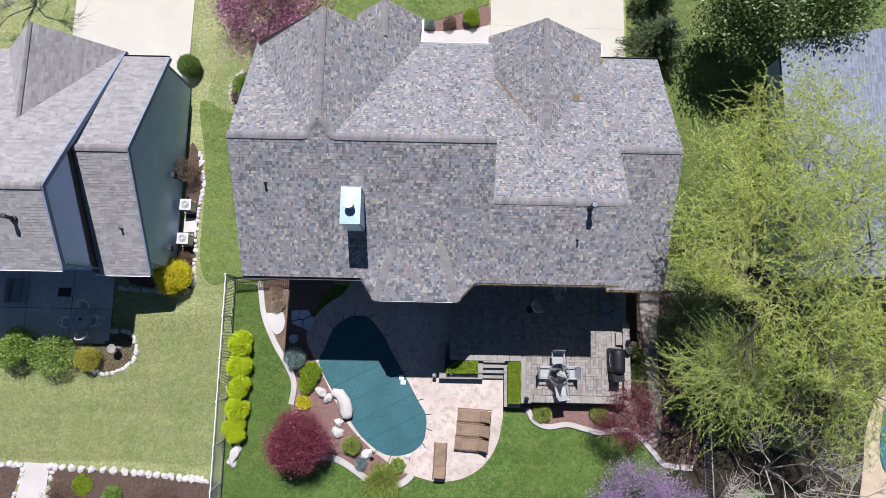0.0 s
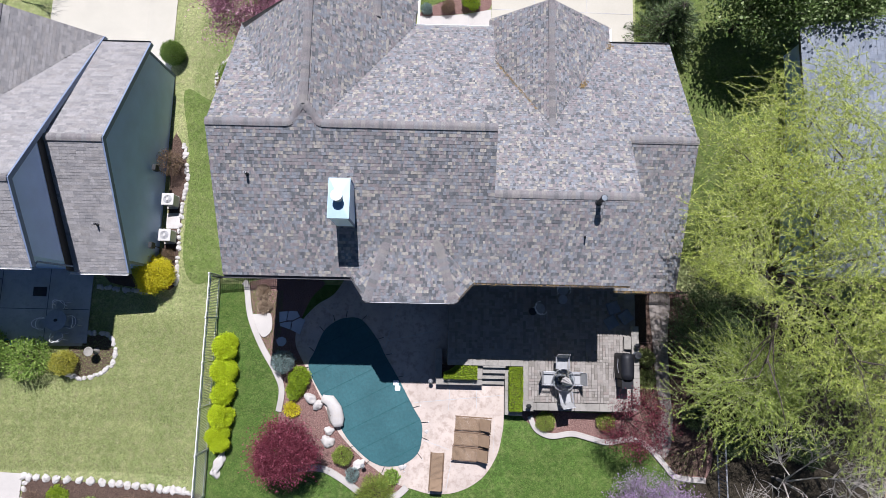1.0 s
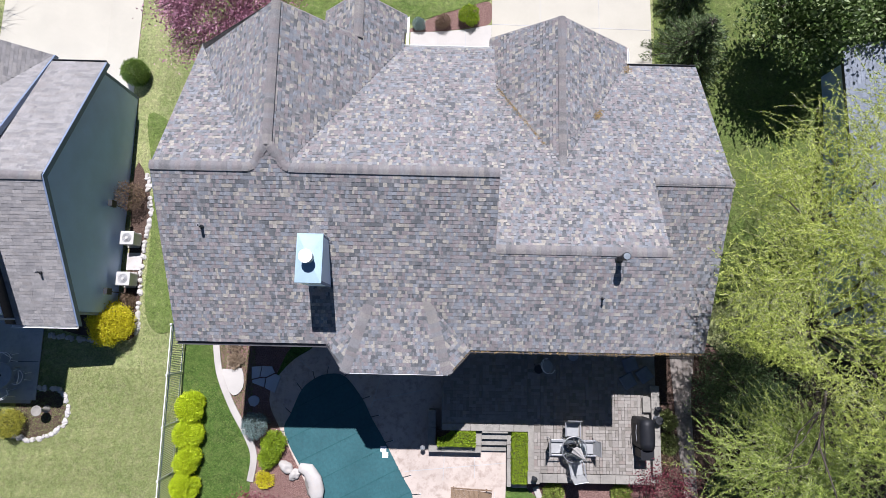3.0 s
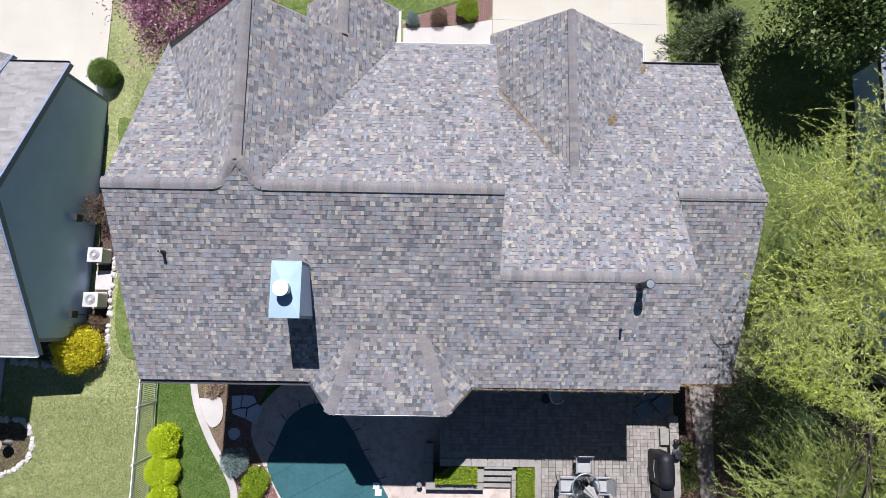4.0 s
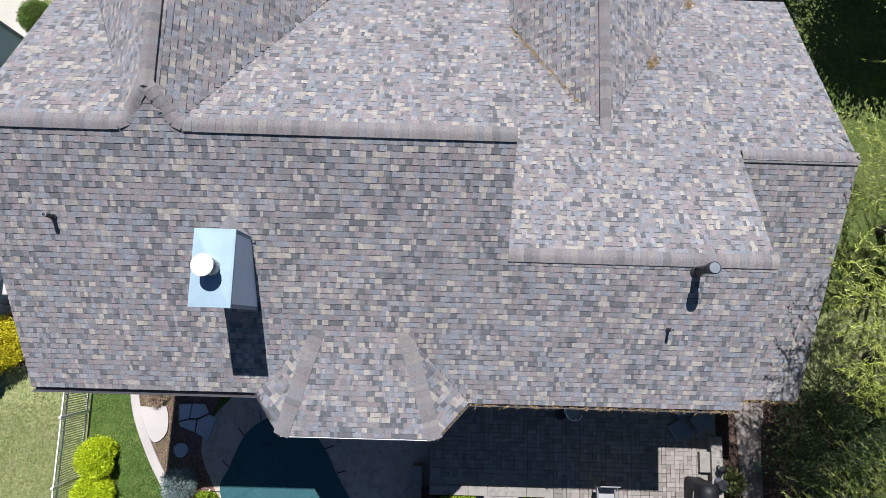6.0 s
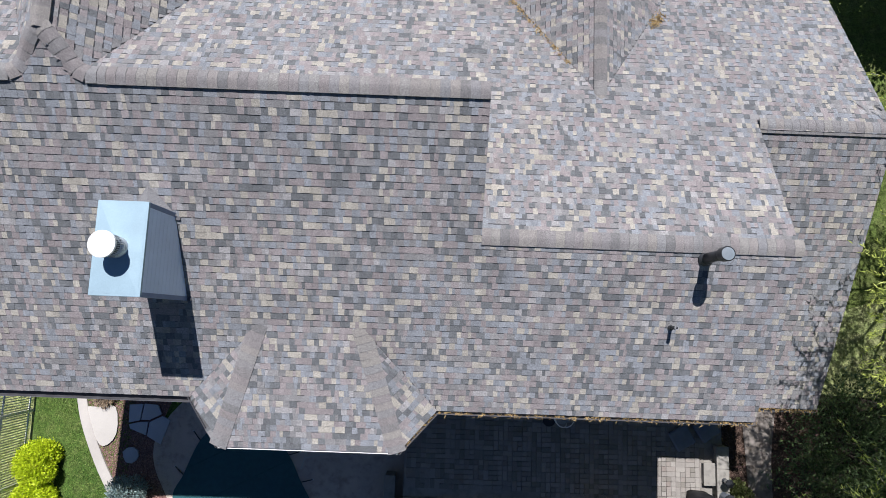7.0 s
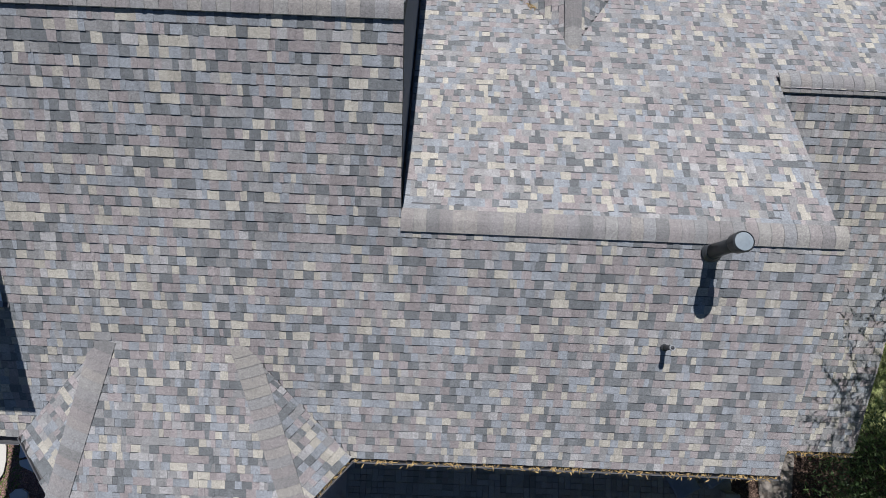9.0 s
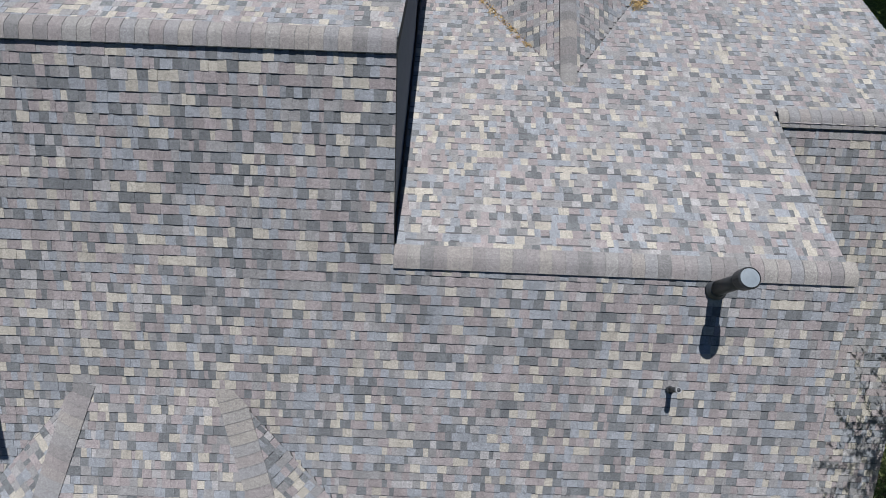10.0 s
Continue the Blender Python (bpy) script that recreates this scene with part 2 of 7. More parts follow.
LEAF_DULL_GOLD = leafage("dull_golden_leaf", (0.36, 0.34, 0.045), (0.52, 0.50, 0.09))
LEAF_PINK = leafage("pink_blossom", (0.42, 0.20, 0.27), (0.60, 0.36, 0.44))
LEAF_LILAC = leafage("lilac_blossom", (0.33, 0.225, 0.38), (0.52, 0.39, 0.56))
LEAF_BROWN = leafage("dry_brown_leaf", (0.19, 0.13, 0.085), (0.30, 0.21, 0.13))
LEAF_CLIPPED = leafage("clipped_box_leaf", (0.13, 0.21, 0.04), (0.25, 0.35, 0.08))
LEAF_YEW = leafage("yew_needle", (0.28, 0.37, 0.07), (0.53, 0.59, 0.155))
LEAF_TAN = leafage("dry_tan_blade", (0.38, 0.29, 0.20), (0.55, 0.43, 0.30))
LEAF_DULL = leafage("dull_olive_leaf", (0.13, 0.16, 0.05), (0.22, 0.25, 0.09))
LEAF_DEEP = leafage("deep_green_leaf", (0.060, 0.10, 0.040), (0.16, 0.22, 0.085))
LEAF_OLIVE = leafage("yellow_green_needle", (0.22, 0.28, 0.05), (0.38, 0.44, 0.10))


# ---- builders ----
def smooth01(a, b, v):
    u = min(1.0, max(0.0, (v - a) / (b - a)))
    return u * u * (3 - 2 * u)


def ground_z(x, y):
    """The lie of the land: level round the pool, falling towards the neighbour, rising to the street."""
    return -0.45 - 0.153 * min(9.5, max(0.0, -5.5 - x)) + 1.25 * smooth01(3, 12, y) * smooth01(-11, -7, x)


def obj(name, verts, faces, mats, parent=None, label="", smooth=False, idx=None):
    me = bpy.data.meshes.new(name)
    me.from_pydata([tuple(v) for v in verts], [], [tuple(f) for f in faces])
    for m in (mats if isinstance(mats, (list, tuple)) else [mats]):
        me.materials.append(m)
    if idx is not None:
        me.polygons.foreach_set("material_index", idx)
    if smooth:
        me.polygons.foreach_set("use_smooth", [True] * len(me.polygons))
    ob = new(name, me)
    if parent:
        ob.parent = parent
        ob.matrix_parent_inverse = parent.matrix_world.inverted()
    if label:
        ob["label"] = label
    return ob


def part(name, bm, material, parent=None, label="", smooth=False):
    me = bpy.data.meshes.new(name)
    bmesh.ops.recalc_face_normals(bm, faces=bm.faces[:])
    if smooth:
        for f in bm.faces:
            f.smooth = True
    bm.to_mesh(me)
    bm.free()
    me.materials.append(material)
    ob = new(name, me)
    if parent:
        ob.parent = parent
        ob.matrix_parent_inverse = parent.matrix_world.inverted()
    if label:
        ob["label"] = label
    return ob


def thing(name, x, y, z, label, category, group="", kind=""):
    e = new(name)
    e.empty_display_size = 0.2
    e.location = (x, y, z)
    e.matrix_world = Matrix.Translation((x, y, z))
    return tagged(e, label, category, group, kind)


def box(x0, x1, y0, y1, z0, z1, bevel=0.0, m=None, bm=None):
    bm = bm or bmesh.new()
    geo = bmesh.ops.create_cube(bm, size=1)
    vs = geo["verts"]
    bmesh.ops.scale(bm, vec=(x1 - x0, y1 - y0, z1 - z0), verts=vs)
    bmesh.ops.translate(bm, vec=((x0 + x1) / 2, (y0 + y1) / 2, (z0 + z1) / 2), verts=vs)
    if bevel:
        es = {e for v in vs for e in v.link_edges}
        out = bmesh.ops.bevel(bm, geom=list(es), offset=bevel, segments=2, affect="EDGES", profile=0.5)
        vs = [v for v in out["verts"]] + [v for v in vs if v.is_valid]
        vs = list({v for v in vs if v.is_valid})
    if m:
        bmesh.ops.transform(bm, matrix=m, verts=vs)
    return bm


def lathe(profile, seg=20, bm=None, m=None):
    """Turns (radius, z) pairs round the z axis."""
    bm = bm or bmesh.new()
    rings = []
    for r, z in profile:
        rings.append([bm.verts.new((r * math.cos(2 * math.pi * k / seg), r * math.sin(2 * math.pi * k / seg), z)) for k in range(seg)])
    for a, b in zip(rings, rings[1:]):
        for k in range(seg):
            bm.faces.new((a[k], a[(k + 1) % seg], b[(k + 1) % seg], b[k]))
    bm.faces.new(rings[0][::-1])
    bm.faces.new(rings[-1])
    if m:
        bmesh.ops.transform(bm, matrix=m, verts=[v for r in rings for v in r])
    return bm


def tube(points, radii, seg=6, bm=None):
    """A tapered tube along points."""
    bm = bm or bmesh.new()
    pts = [Vector(p) for p in points]
    if isinstance(radii, (int, float)):
        radii = [radii] * len(pts)
    rings = []
    for k, p in enumerate(pts):
        d = (pts[min(k + 1, len(pts) - 1)] - pts[max(k - 1, 0)]).normalized()
        q = d.to_track_quat("Z", "X")
        rings.append([bm.verts.new(p + q @ Vector((radii[k] * math.cos(2 * math.pi * j / seg), radii[k] * math.sin(2 * math.pi * j / seg), 0))) for j in range(seg)])
    for a, b in zip(rings, rings[1:]):
        for j in range(seg):
            bm.faces.new((a[j], a[(j + 1) % seg], b[(j + 1) % seg], b[j]))
    bm.faces.new(rings[0][::-1])
    bm.faces.new(rings[-1])
    return bm


def spline(ctrl, closed=False, steps=8):
    """A smooth line through a few control points of the plan."""
    n, out = len(ctrl), []
    P = [np.array(c, float) for c in ctrl]
    for k in range(n if closed else n - 1):
        if closed:
            a, b, c, d = P[(k - 1) % n], P[k], P[(k + 1) % n], P[(k + 2) % n]
        else:
            a, b, c, d = P[max(k - 1, 0)], P[k], P[k + 1], P[min(k + 2, n - 1)]
        for j in range(steps):
            t = j / steps
            out.append(0.5 * ((2 * b) + (c - a) * t + (2 * a - 5 * b + 4 * c - d) * t * t + (3 * b - a - 3 * c + d) * t ** 3))
    if not closed:
        out.append(P[-1])
    return [(float(p[0]), float(p[1])) for p in out]


def drape(outline, up, thick=0.0):
    """A bmesh of a plan outline laid on the land, up metres above it."""
    bm = bmesh.new()
    f = bm.faces.new([bm.verts.new((x, y, 0)) for x, y in outline])
    xs, ys = [p[0] for p in outline], [p[1] for p in outline]
    cuts = [("x", v) for v in (-15.0, -11.0, -10.5, -10.0, -9.5, -9.0, -8.5, -8.0, -7.5, -7.0, -5.5) if min(xs) < v < max(xs)]
    cuts += [("y", float(v)) for v in range(3, 13) if min(ys) < v < max(ys)]
    for axis, v in cuts:
        co, no = ((v, 0, 0), (1, 0, 0)) if axis == "x" else ((0, v, 0), (0, 1, 0))
        bmesh.ops.bisect_plane(bm, geom=bm.verts[:] + bm.edges[:] + bm.faces[:], plane_co=co, plane_no=no)
    bmesh.ops.triangulate(bm, faces=bm.faces[:])
    for f in bm.faces:
        if f.normal.z < 0:
            f.normal_flip()
    for v in bm.verts:
        v.co.z = ground_z(v.co.x, v.co.y) + up
    if thick:
        ext = bmesh.ops.extrude_face_region(bm, geom=bm.faces[:])
        for v in ext["geom"]:
            if isinstance(v, bmesh.types.BMVert):
                v.co.z += thick
    return bm


def ribbon(line, width, up, high):
    """A kerb or edging of that width and height along a plan line."""
    pts = [Vector((*p, 0)) for p in line]
    bm, rows = bmesh.new(), []
    for k, p in enumerate(pts):
        d = (pts[min(k + 1, len(pts) - 1)] - pts[max(k - 1, 0)]).normalized()
        s = Vector((-d.y, d.x, 0)) * width / 2
        z = ground_z(p.x, p.y) + up
        a, b = p + s, p - s
        c = s * 0.12
        rows.append([bm.verts.new((a.x, a.y, z - 0.08)), bm.verts.new((a.x, a.y, z + high - 0.015)), bm.verts.new((a.x - c.x, a.y - c.y, z + high)),
                     bm.verts.new((b.x + c.x, b.y + c.y, z + high)), bm.verts.new((b.x, b.y, z + high - 0.015)), bm.verts.new((b.x, b.y, z - 0.08))])
    for r, q in zip(rows, rows[1:]):
        for j in range(5):
            bm.faces.new((r[j], q[j], q[j + 1], r[j + 1]))
    bm.faces.new(rows[0])
    bm.faces.new(rows[-1][::-1])
    return bm


def rock(rx, ry, rz, seed, sub=2):
    """A weathered boulder, flat underneath."""
    rnd = random.Random(seed)
    bm = bmesh.new()
    bmesh.ops.create_icosphere(bm, subdivisions=sub, radius=1)
    off = Vector((rnd.uniform(0, 50), rnd.uniform(0, 50), rnd.uniform(0, 50)))
    for v in bm.verts:
        k = 1 + 0.42 * noise.noise(v.co * 1.5 + off) + 0.2 * noise.noise(v.co * 3.4 + off)
        v.co = Vector((v.co.x * rx * k, v.co.y * ry * k, max(-0.25, v.co.z) * rz * k))
    return bm


def quads_mesh(name, centres, axis_u, axis_v, mat, parent=None, label="", idx=None):
    """Many small leaves: four-cornered blades, given by centre and half axes."""
    n = len(centres)
    v = np.empty((n, 4, 3))
    v[:, 0], v[:, 1], v[:, 2], v[:, 3] = centres - axis_u, centres - axis_v, centres + axis_u, centres + axis_v
    me = bpy.data.meshes.new(name)
    me.vertices.add(4 * n)
    me.vertices.foreach_set("co", v.reshape(-1))
    me.loops.add(4 * n)
    me.loops.foreach_set("vertex_index", np.arange(4 * n, dtype=np.int32))
    me.polygons.add(n)
    me.polygons.foreach_set("loop_start", np.arange(0, 4 * n, 4, dtype=np.int32))
    me.polygons.foreach_set("loop_total", np.full(n, 4, dtype=np.int32))
    me.update(calc_edges=True)
    me.materials.append(mat)
    ob = new(name, me)
    if parent:
        ob.parent = parent
        ob.matrix_parent_inverse = parent.matrix_world.inverted()
    if label:
        ob["label"] = label
    return ob


def unit(v):
    return v / np.maximum(1e-9, np.linalg.norm(v, axis=1, keepdims=True))


def leaf_axes(rng, n, length, width, out, lift=0.6, wild=0.8):
    """Half axes of n leaves that point outwards and upwards with some scatter."""
    d = unit(out + rng.normal(0, wild, (n, 3)) + np.array([0, 0, lift * 0.3]))
    s = unit(np.cross(d, rng.normal(0, 1, (n, 3))))
    k = rng.uniform(0.6, 1.25, (n, 1))
    return d * k * length / 2, s * k * width / 2


def shrub(name, x, y, r, h, mat, label, category="shrub", count=1500, leaf=0.07, slim=0.5, seed=0, group="", bumpy=0.42, base=None, twigs=True, wild=0.8):
    """A dense shrub: short stems and a lumpy, gappy shell of leaves."""
    rng = np.random.default_rng(seed + 17)
    count, leaf = int(count * 1.7), leaf * 1.1
    z = ground_z(x, y) if base is None else base
    top = thing(name, x, y, z, label, category, group)
    if twigs:
        bm = bmesh.new()
        for k in range(5):
            a = 2 * math.pi * (k + rng.random() * 0.6) / 5
            tube([(x, y, z - 0.05), (x + 0.3 * r * math.cos(a), y + 0.3 * r * math.sin(a), z + 0.45 * h), (x + 0.6 * r * math.cos(a), y + 0.6 * r * math.sin(a), z + 0.75 * h)],
                 [0.03 * r + 0.006, 0.02 * r + 0.004, 0.004], 5, bm)
        part("stems", bm, BARK_DARK, top)
    d = unit(rng.normal(0, 1, (count, 3)))
    lobes = unit(rng.normal(0, 1, (14, 3)))
    near = (d @ lobes.T).max(axis=1)
    rad = (1 - bumpy) + bumpy * np.clip((near - 0.55) / 0.4, 0, 1) + rng.normal(0, 0.085, count)
    rad *= np.where(rng.random(count) < 0.3, rng.uniform(0.45, 0.95, count), 1)
    p = d * rad[:, None]
    c = np.c_[x + p[:, 0] * r, y + p[:, 1] * r, z + h * 0.5 + p[:, 2] * h * 0.52]
    c[:, 2] = np.maximum(c[:, 2], z + 0.03)
    u, v = leaf_axes(rng, count, leaf, leaf * slim, d, wild=wild)
    quads_mesh("foliage", c, u, v, mat, top)
    return top


# ---- ground ----
def ground_sheet():
    far = [40.0, 70.0, 150.0, 400.0]
    xs = [-v for v in far[::-1]] + [float(v) for v in np.arange(-30, 30.01, 0.5)] + far
    ys = [-v for v in far[::-1]] + [float(v) for v in np.arange(-22, 32.01, 0.5)] + far
    verts = [(x, y, ground_z(x, y)) for y in ys for x in xs]
    w = len(xs)
    faces = [(j * w + k, j * w + k + 1, (j + 1) * w + k + 1, (j + 1) * w + k) for j in range(len(ys) - 1) for k in range(w - 1)]
    return tagged(obj("ground", verts, faces, DRY_LAWN), "dry yellow-green mown lawn between the houses", "lawn", kind="structure")


ground_sheet()


def patch(name, outline, up, mat, label, category, thick=0.0):
    return tagged(part(name, drape(outline, up, thick), mat), label, category, kind="structure")


patch("lawn", spline([(-9.9, 1.9), (-9.9, -2), (-9.9, -12)], steps=2) + [(11.3, -12.0), (11.4, -8.5), (10.95, -6.35), (9.5, -4.9), (4.4, -3.7), (3.3, -1.9), (-4, 1.9)], 0.012, LAWN,
      "lush dark green mown lawn round the pool", "lawn")
patch("side_strip", spline([(-12.6, 11.6), (-10.9, 10.9), (-8.2, 10.2), (-8.0, 6.0), (-8.0, 2.3), (-9.9, 2.2), (-11.3, 1.9), (-11.95, 3.2), (-11.95, 6.0), (-12.1, 8.6)], True, 4), 0.04, MID_LAWN, "mid-green mown grass between the two houses", "lawn")
patch("driveway", [(2.6, 15.0), (2.6, 40), (9.28, 40), (9.28, 12.0), (2.6, 12.0)], 0.02, DRIVE, "pale cream concrete driveway slabs", "driveway", 0.02)
patch("driveway_neighbour", [(-20.05, 12.5), (-13.45, 12.5), (-13.3, 40), (-19.9, 40)], 0.02, DRIVE, "pale cream concrete driveway of the neighbour", "driveway", 0.02)
patch("front_walk", [(-0.8, 13.2), (2.59, 13.2), (2.59, 14.98), (1.4, 14.72), (0.2, 14.6), (-0.8, 14.57)], 0.02, WALK, "curved pale concrete walk to the front door", "path", 0.02)
patch("front_bed", spline([(-0.9, 14.6), (0.4, 14.65), (1.5, 14.8), (2.5, 15.05), (2.5, 16.0), (1.3, 15.75), (0.1, 15.25)], True), 0.012, MULCH, "red mulch bed with low shrubs beside the walk", "flower bed")
patch("front_lawn", [(-9.0, 14.9), (-1.0, 14.9), (2.5, 16.1), (2.5, 30), (-9.0, 30)], 0.03, MID_LAWN, "green mown front lawn", "lawn")
patch("side_lawn", [(9.4, 12.3), (9.4, 30), (28, 30), (28, 9), (10.2, 3), (10.2, 9)], 0.035, SIDE_LAWN, "green lawn beside the house", "lawn")


def slab_joints(name, lines, up, mat=PATIO_GREY):
    """Sawn joints: narrow dark grooves in a slab."""
    for a, b in lines:
        tagged(part(name, ribbon([a, b], 0.03, up, 0.006), mat), "dark sawn joint in the concrete", "joint", kind="structure")


slab_joints("trim_joint", [((4.62, 13.0), (4.62, 30)), ((7.1, 13.0), (7.1, 30)), ((2.6, 15.0), (9.25, 14.9)), ((2.6, 18.6), (9.25, 18.5)),
                           ((0.35, 13.3), (0.35, 14.6)), ((1.5, 13.3), (1.5, 14.75))], 0.04)

# ---- shingled roofs ----
TAB = 0.115


def plane_frame(a, b, c):
    s = math.hypot(a, b)
    e = Vector((a / s, b / s))
    p = Vector((-e.y, e.x))
    k = math.sqrt(1 + s * s)
    n = Vector((-a, -b, 1)).normalized()
    return e, p, k, n


def spans(poly, v):
    """Where the line at v crosses a polygon of (u, v) points: pairs of u."""
    hits = []
    for (u0, v0), (u1, v1) in zip(poly, poly[1:] + poly[:1]):
        if (v0 <= v) != (v1 <= v):
            hits.append(u0 + (u1 - u0) * (v - v0) / (v1 - v0))
    hits.sort()
    return list(zip(hits[::2], hits[1::2]))


def shingles(name, plane, plan, mats, parent, seed, singles=None, tone_p=(0.22, 0.24, 0.21, 0.12, 0.12, 0.09), wide=(0.045, 0.13), tab=TAB, label="", band=(0.008, 0.013)):
    """Courses of laminated shingle tabs over a roof plane z = ax + by + c: thick teeth and recessed slots of their own widths, with
    leaning sides. Tabs whose middle lies in singles (x0, x1, y0, y1) are objects of their own."""
    a, b, c = plane
    rnd = random.Random(seed)
    e, p, k, n = plane_frame(a, b, c)
    uv = [(q[0] * p.x + q[1] * p.y, (q[0] * e.x + q[1] * e.y) * k) for q in plan]
    vmin, vmax = min(v for _, v in uv), max(v for _, v in uv)
    tab = (vmax - vmin) / max(1, round((vmax - vmin) / tab))
    verts, faces, idx, alone = [], [], [], []

    def at(u, v, h):
        w = v / k
        x, y = u * p.x + w * e.x, u * p.y + w * e.y
        return Vector((x, y, a * x + b * y + c)) + n * h

    def inside(u, v):
        q = at(u, v, 0)
        return singles and singles[0] < q.x < singles[1] and singles[2] < q.y < singles[3]

    v, tones = vmin, list(range(len(tone_p)))
    while v < vmax - 0.02:
        lo, hi = spans(uv, v + 0.004), spans(uv, min(v + tab - 0.004, vmax - 0.003))
        if len(lo) != len(hi) or any(abs(p0 - q0) > 0.4 or abs(p1 - q1) > 0.4 for (p0, p1), (q0, q1) in zip(lo, hi)):
            lo = hi = spans(uv, v + tab / 2)
        for (l0, l1), (h0, h1) in zip(lo, hi):
            left, right = min(l0, h0), max(l1, h1)
            u, lean, recess = left - rnd.uniform(0, 0.2), 0.0, False
            tone = rnd.choices(tones, tone_p)[0]
            while u < right:
                if rnd.random() < 0.9:
                    tone = rnd.choices(tones, tone_p)[0]
                w = rnd.uniform(*wide)
                u1, lean1 = u + w, rnd.choice((-0.008, -0.004, 0.0, 0.0, 0.0, 0.004, 0.008))
                recess = rnd.random() < (0.25 if recess else 0.5)
                if inside(u1, v) or inside(u, v):
                    lean1 = 0.0
                a0, a1 = max(u, l0), min(u1, l1)
                b0, b1 = max(u + lean, h0), min(u1 + lean1, h1)
                if a1 - a0 > 0.004 or b1 - b0 > 0.004:
                    a1, b1 = max(a0, a1), max(b0, b1)
                    th, head = (0.0085, 0.0006) if recess else (0.0120, 0.0044)
                    th += rnd.uniform(-0.0008, 0.0012)
                    skew = rnd.uniform(-0.0014, 0.0014) + (0.0025 if recess else 0.0)
                    up = min(tab + 0.012, vmax - v)
                    full = abs(a1 - a0 - w) < 1e-6 and abs(b1 - b0 - w) < 1e-6
                    if full and up > tab and len(alone) < 300 and inside((u + u1) / 2, v + tab / 2):
                        alone.append((u, v + skew, w, th, head, recess, tone))
                    else:
                        o = len(verts)
                        verts += [at(a0, v + skew, -0.002), at(a1, v + skew, -0.002), at(a1, v + skew, th), at(a0, v + skew, th), at(b1, v + up, head), at(b0, v + up, head)]
                        faces += [(o, o + 1, o + 2, o + 3), (o + 3, o + 2, o + 4, o + 5), (o, o + 3, o + 5), (o + 1, o + 4, o + 2)]
                        idx += [tone] * 4
                        # this strip colours in the shadow line below the next course
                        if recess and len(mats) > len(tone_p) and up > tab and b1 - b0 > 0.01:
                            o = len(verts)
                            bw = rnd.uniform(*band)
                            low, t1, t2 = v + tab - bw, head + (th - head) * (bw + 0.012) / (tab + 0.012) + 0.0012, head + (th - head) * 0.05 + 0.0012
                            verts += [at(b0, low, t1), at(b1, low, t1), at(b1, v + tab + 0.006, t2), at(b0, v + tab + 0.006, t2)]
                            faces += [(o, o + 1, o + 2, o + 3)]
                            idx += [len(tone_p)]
                u, lean = u1 + 0.0005, lean1
        v += tab
    ob = obj(name, verts, faces, mats, parent, label, idx=idx)
    ob["kind"] = "stuff"
    rot = Matrix(((p.x, e.x / k, n.x), (p.y, e.y / k, n.y), (0, math.hypot(a, b) / k, n.z))).to_4x4()
    return alone, at, rot


def single_shingles(alone, at, rot, parent):
    """The pieces nearest to the walk, on shared meshes by depth and tone."""
    made = {}
    for u, v, w, th, head, recess, tone in alone:
        key = (recess, tone)
        if key not in made:
            me = bpy.data.meshes.new("shingle")
            up = TAB + 0.012
            verts = [(0, 0, -0.002), (1, 0, -0.002), (1, 0, th), (0, 0, th), (1, up, head), (0, up, head)]
            faces = [(0, 1, 2, 3), (3, 2, 4, 5), (0, 3, 5), (1, 4, 2)]
            # recessed pieces carry the same painted shadow line
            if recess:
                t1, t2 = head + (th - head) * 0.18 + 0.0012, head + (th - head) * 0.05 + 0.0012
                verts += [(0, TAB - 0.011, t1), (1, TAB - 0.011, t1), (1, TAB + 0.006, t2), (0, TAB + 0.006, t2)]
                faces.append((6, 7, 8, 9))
            me.from_pydata(verts, [], faces)
            me.materials.append(SHINGLE_ONE[tone])
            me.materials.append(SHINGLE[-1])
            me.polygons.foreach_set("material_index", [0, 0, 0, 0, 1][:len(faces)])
            made[key] = me
        ob = new("shingle", made[key])
        ob.parent = parent
        ob.matrix_parent_inverse = parent.matrix_world.inverted()
        ob.matrix_basis = Matrix.Translation(at(u, v, 0)) @ rot @ Matrix.Diagonal((w, 1, 1, 1))


def deck(plane, plan, mat, parent, name="roof_deck", thick=0.14, drop=0.004):
    """The boarded slab under the shingles."""
    a, b, c = plane
    bm = bmesh.new()
    top = [bm.verts.new((x, y, a * x + b * y + c - drop)) for x, y in plan]
    bot = [bm.verts.new((x, y, a * x + b * y + c - drop - thick)) for x, y in plan]
    bm.faces.new(top)
    bm.faces.new(bot[::-1])
    for k in range(len(plan)):
        j = (k + 1) % len(plan)
        bm.faces.new((top[k], bot[k], bot[j], top[j]))
    return part(name, bm, mat, parent)


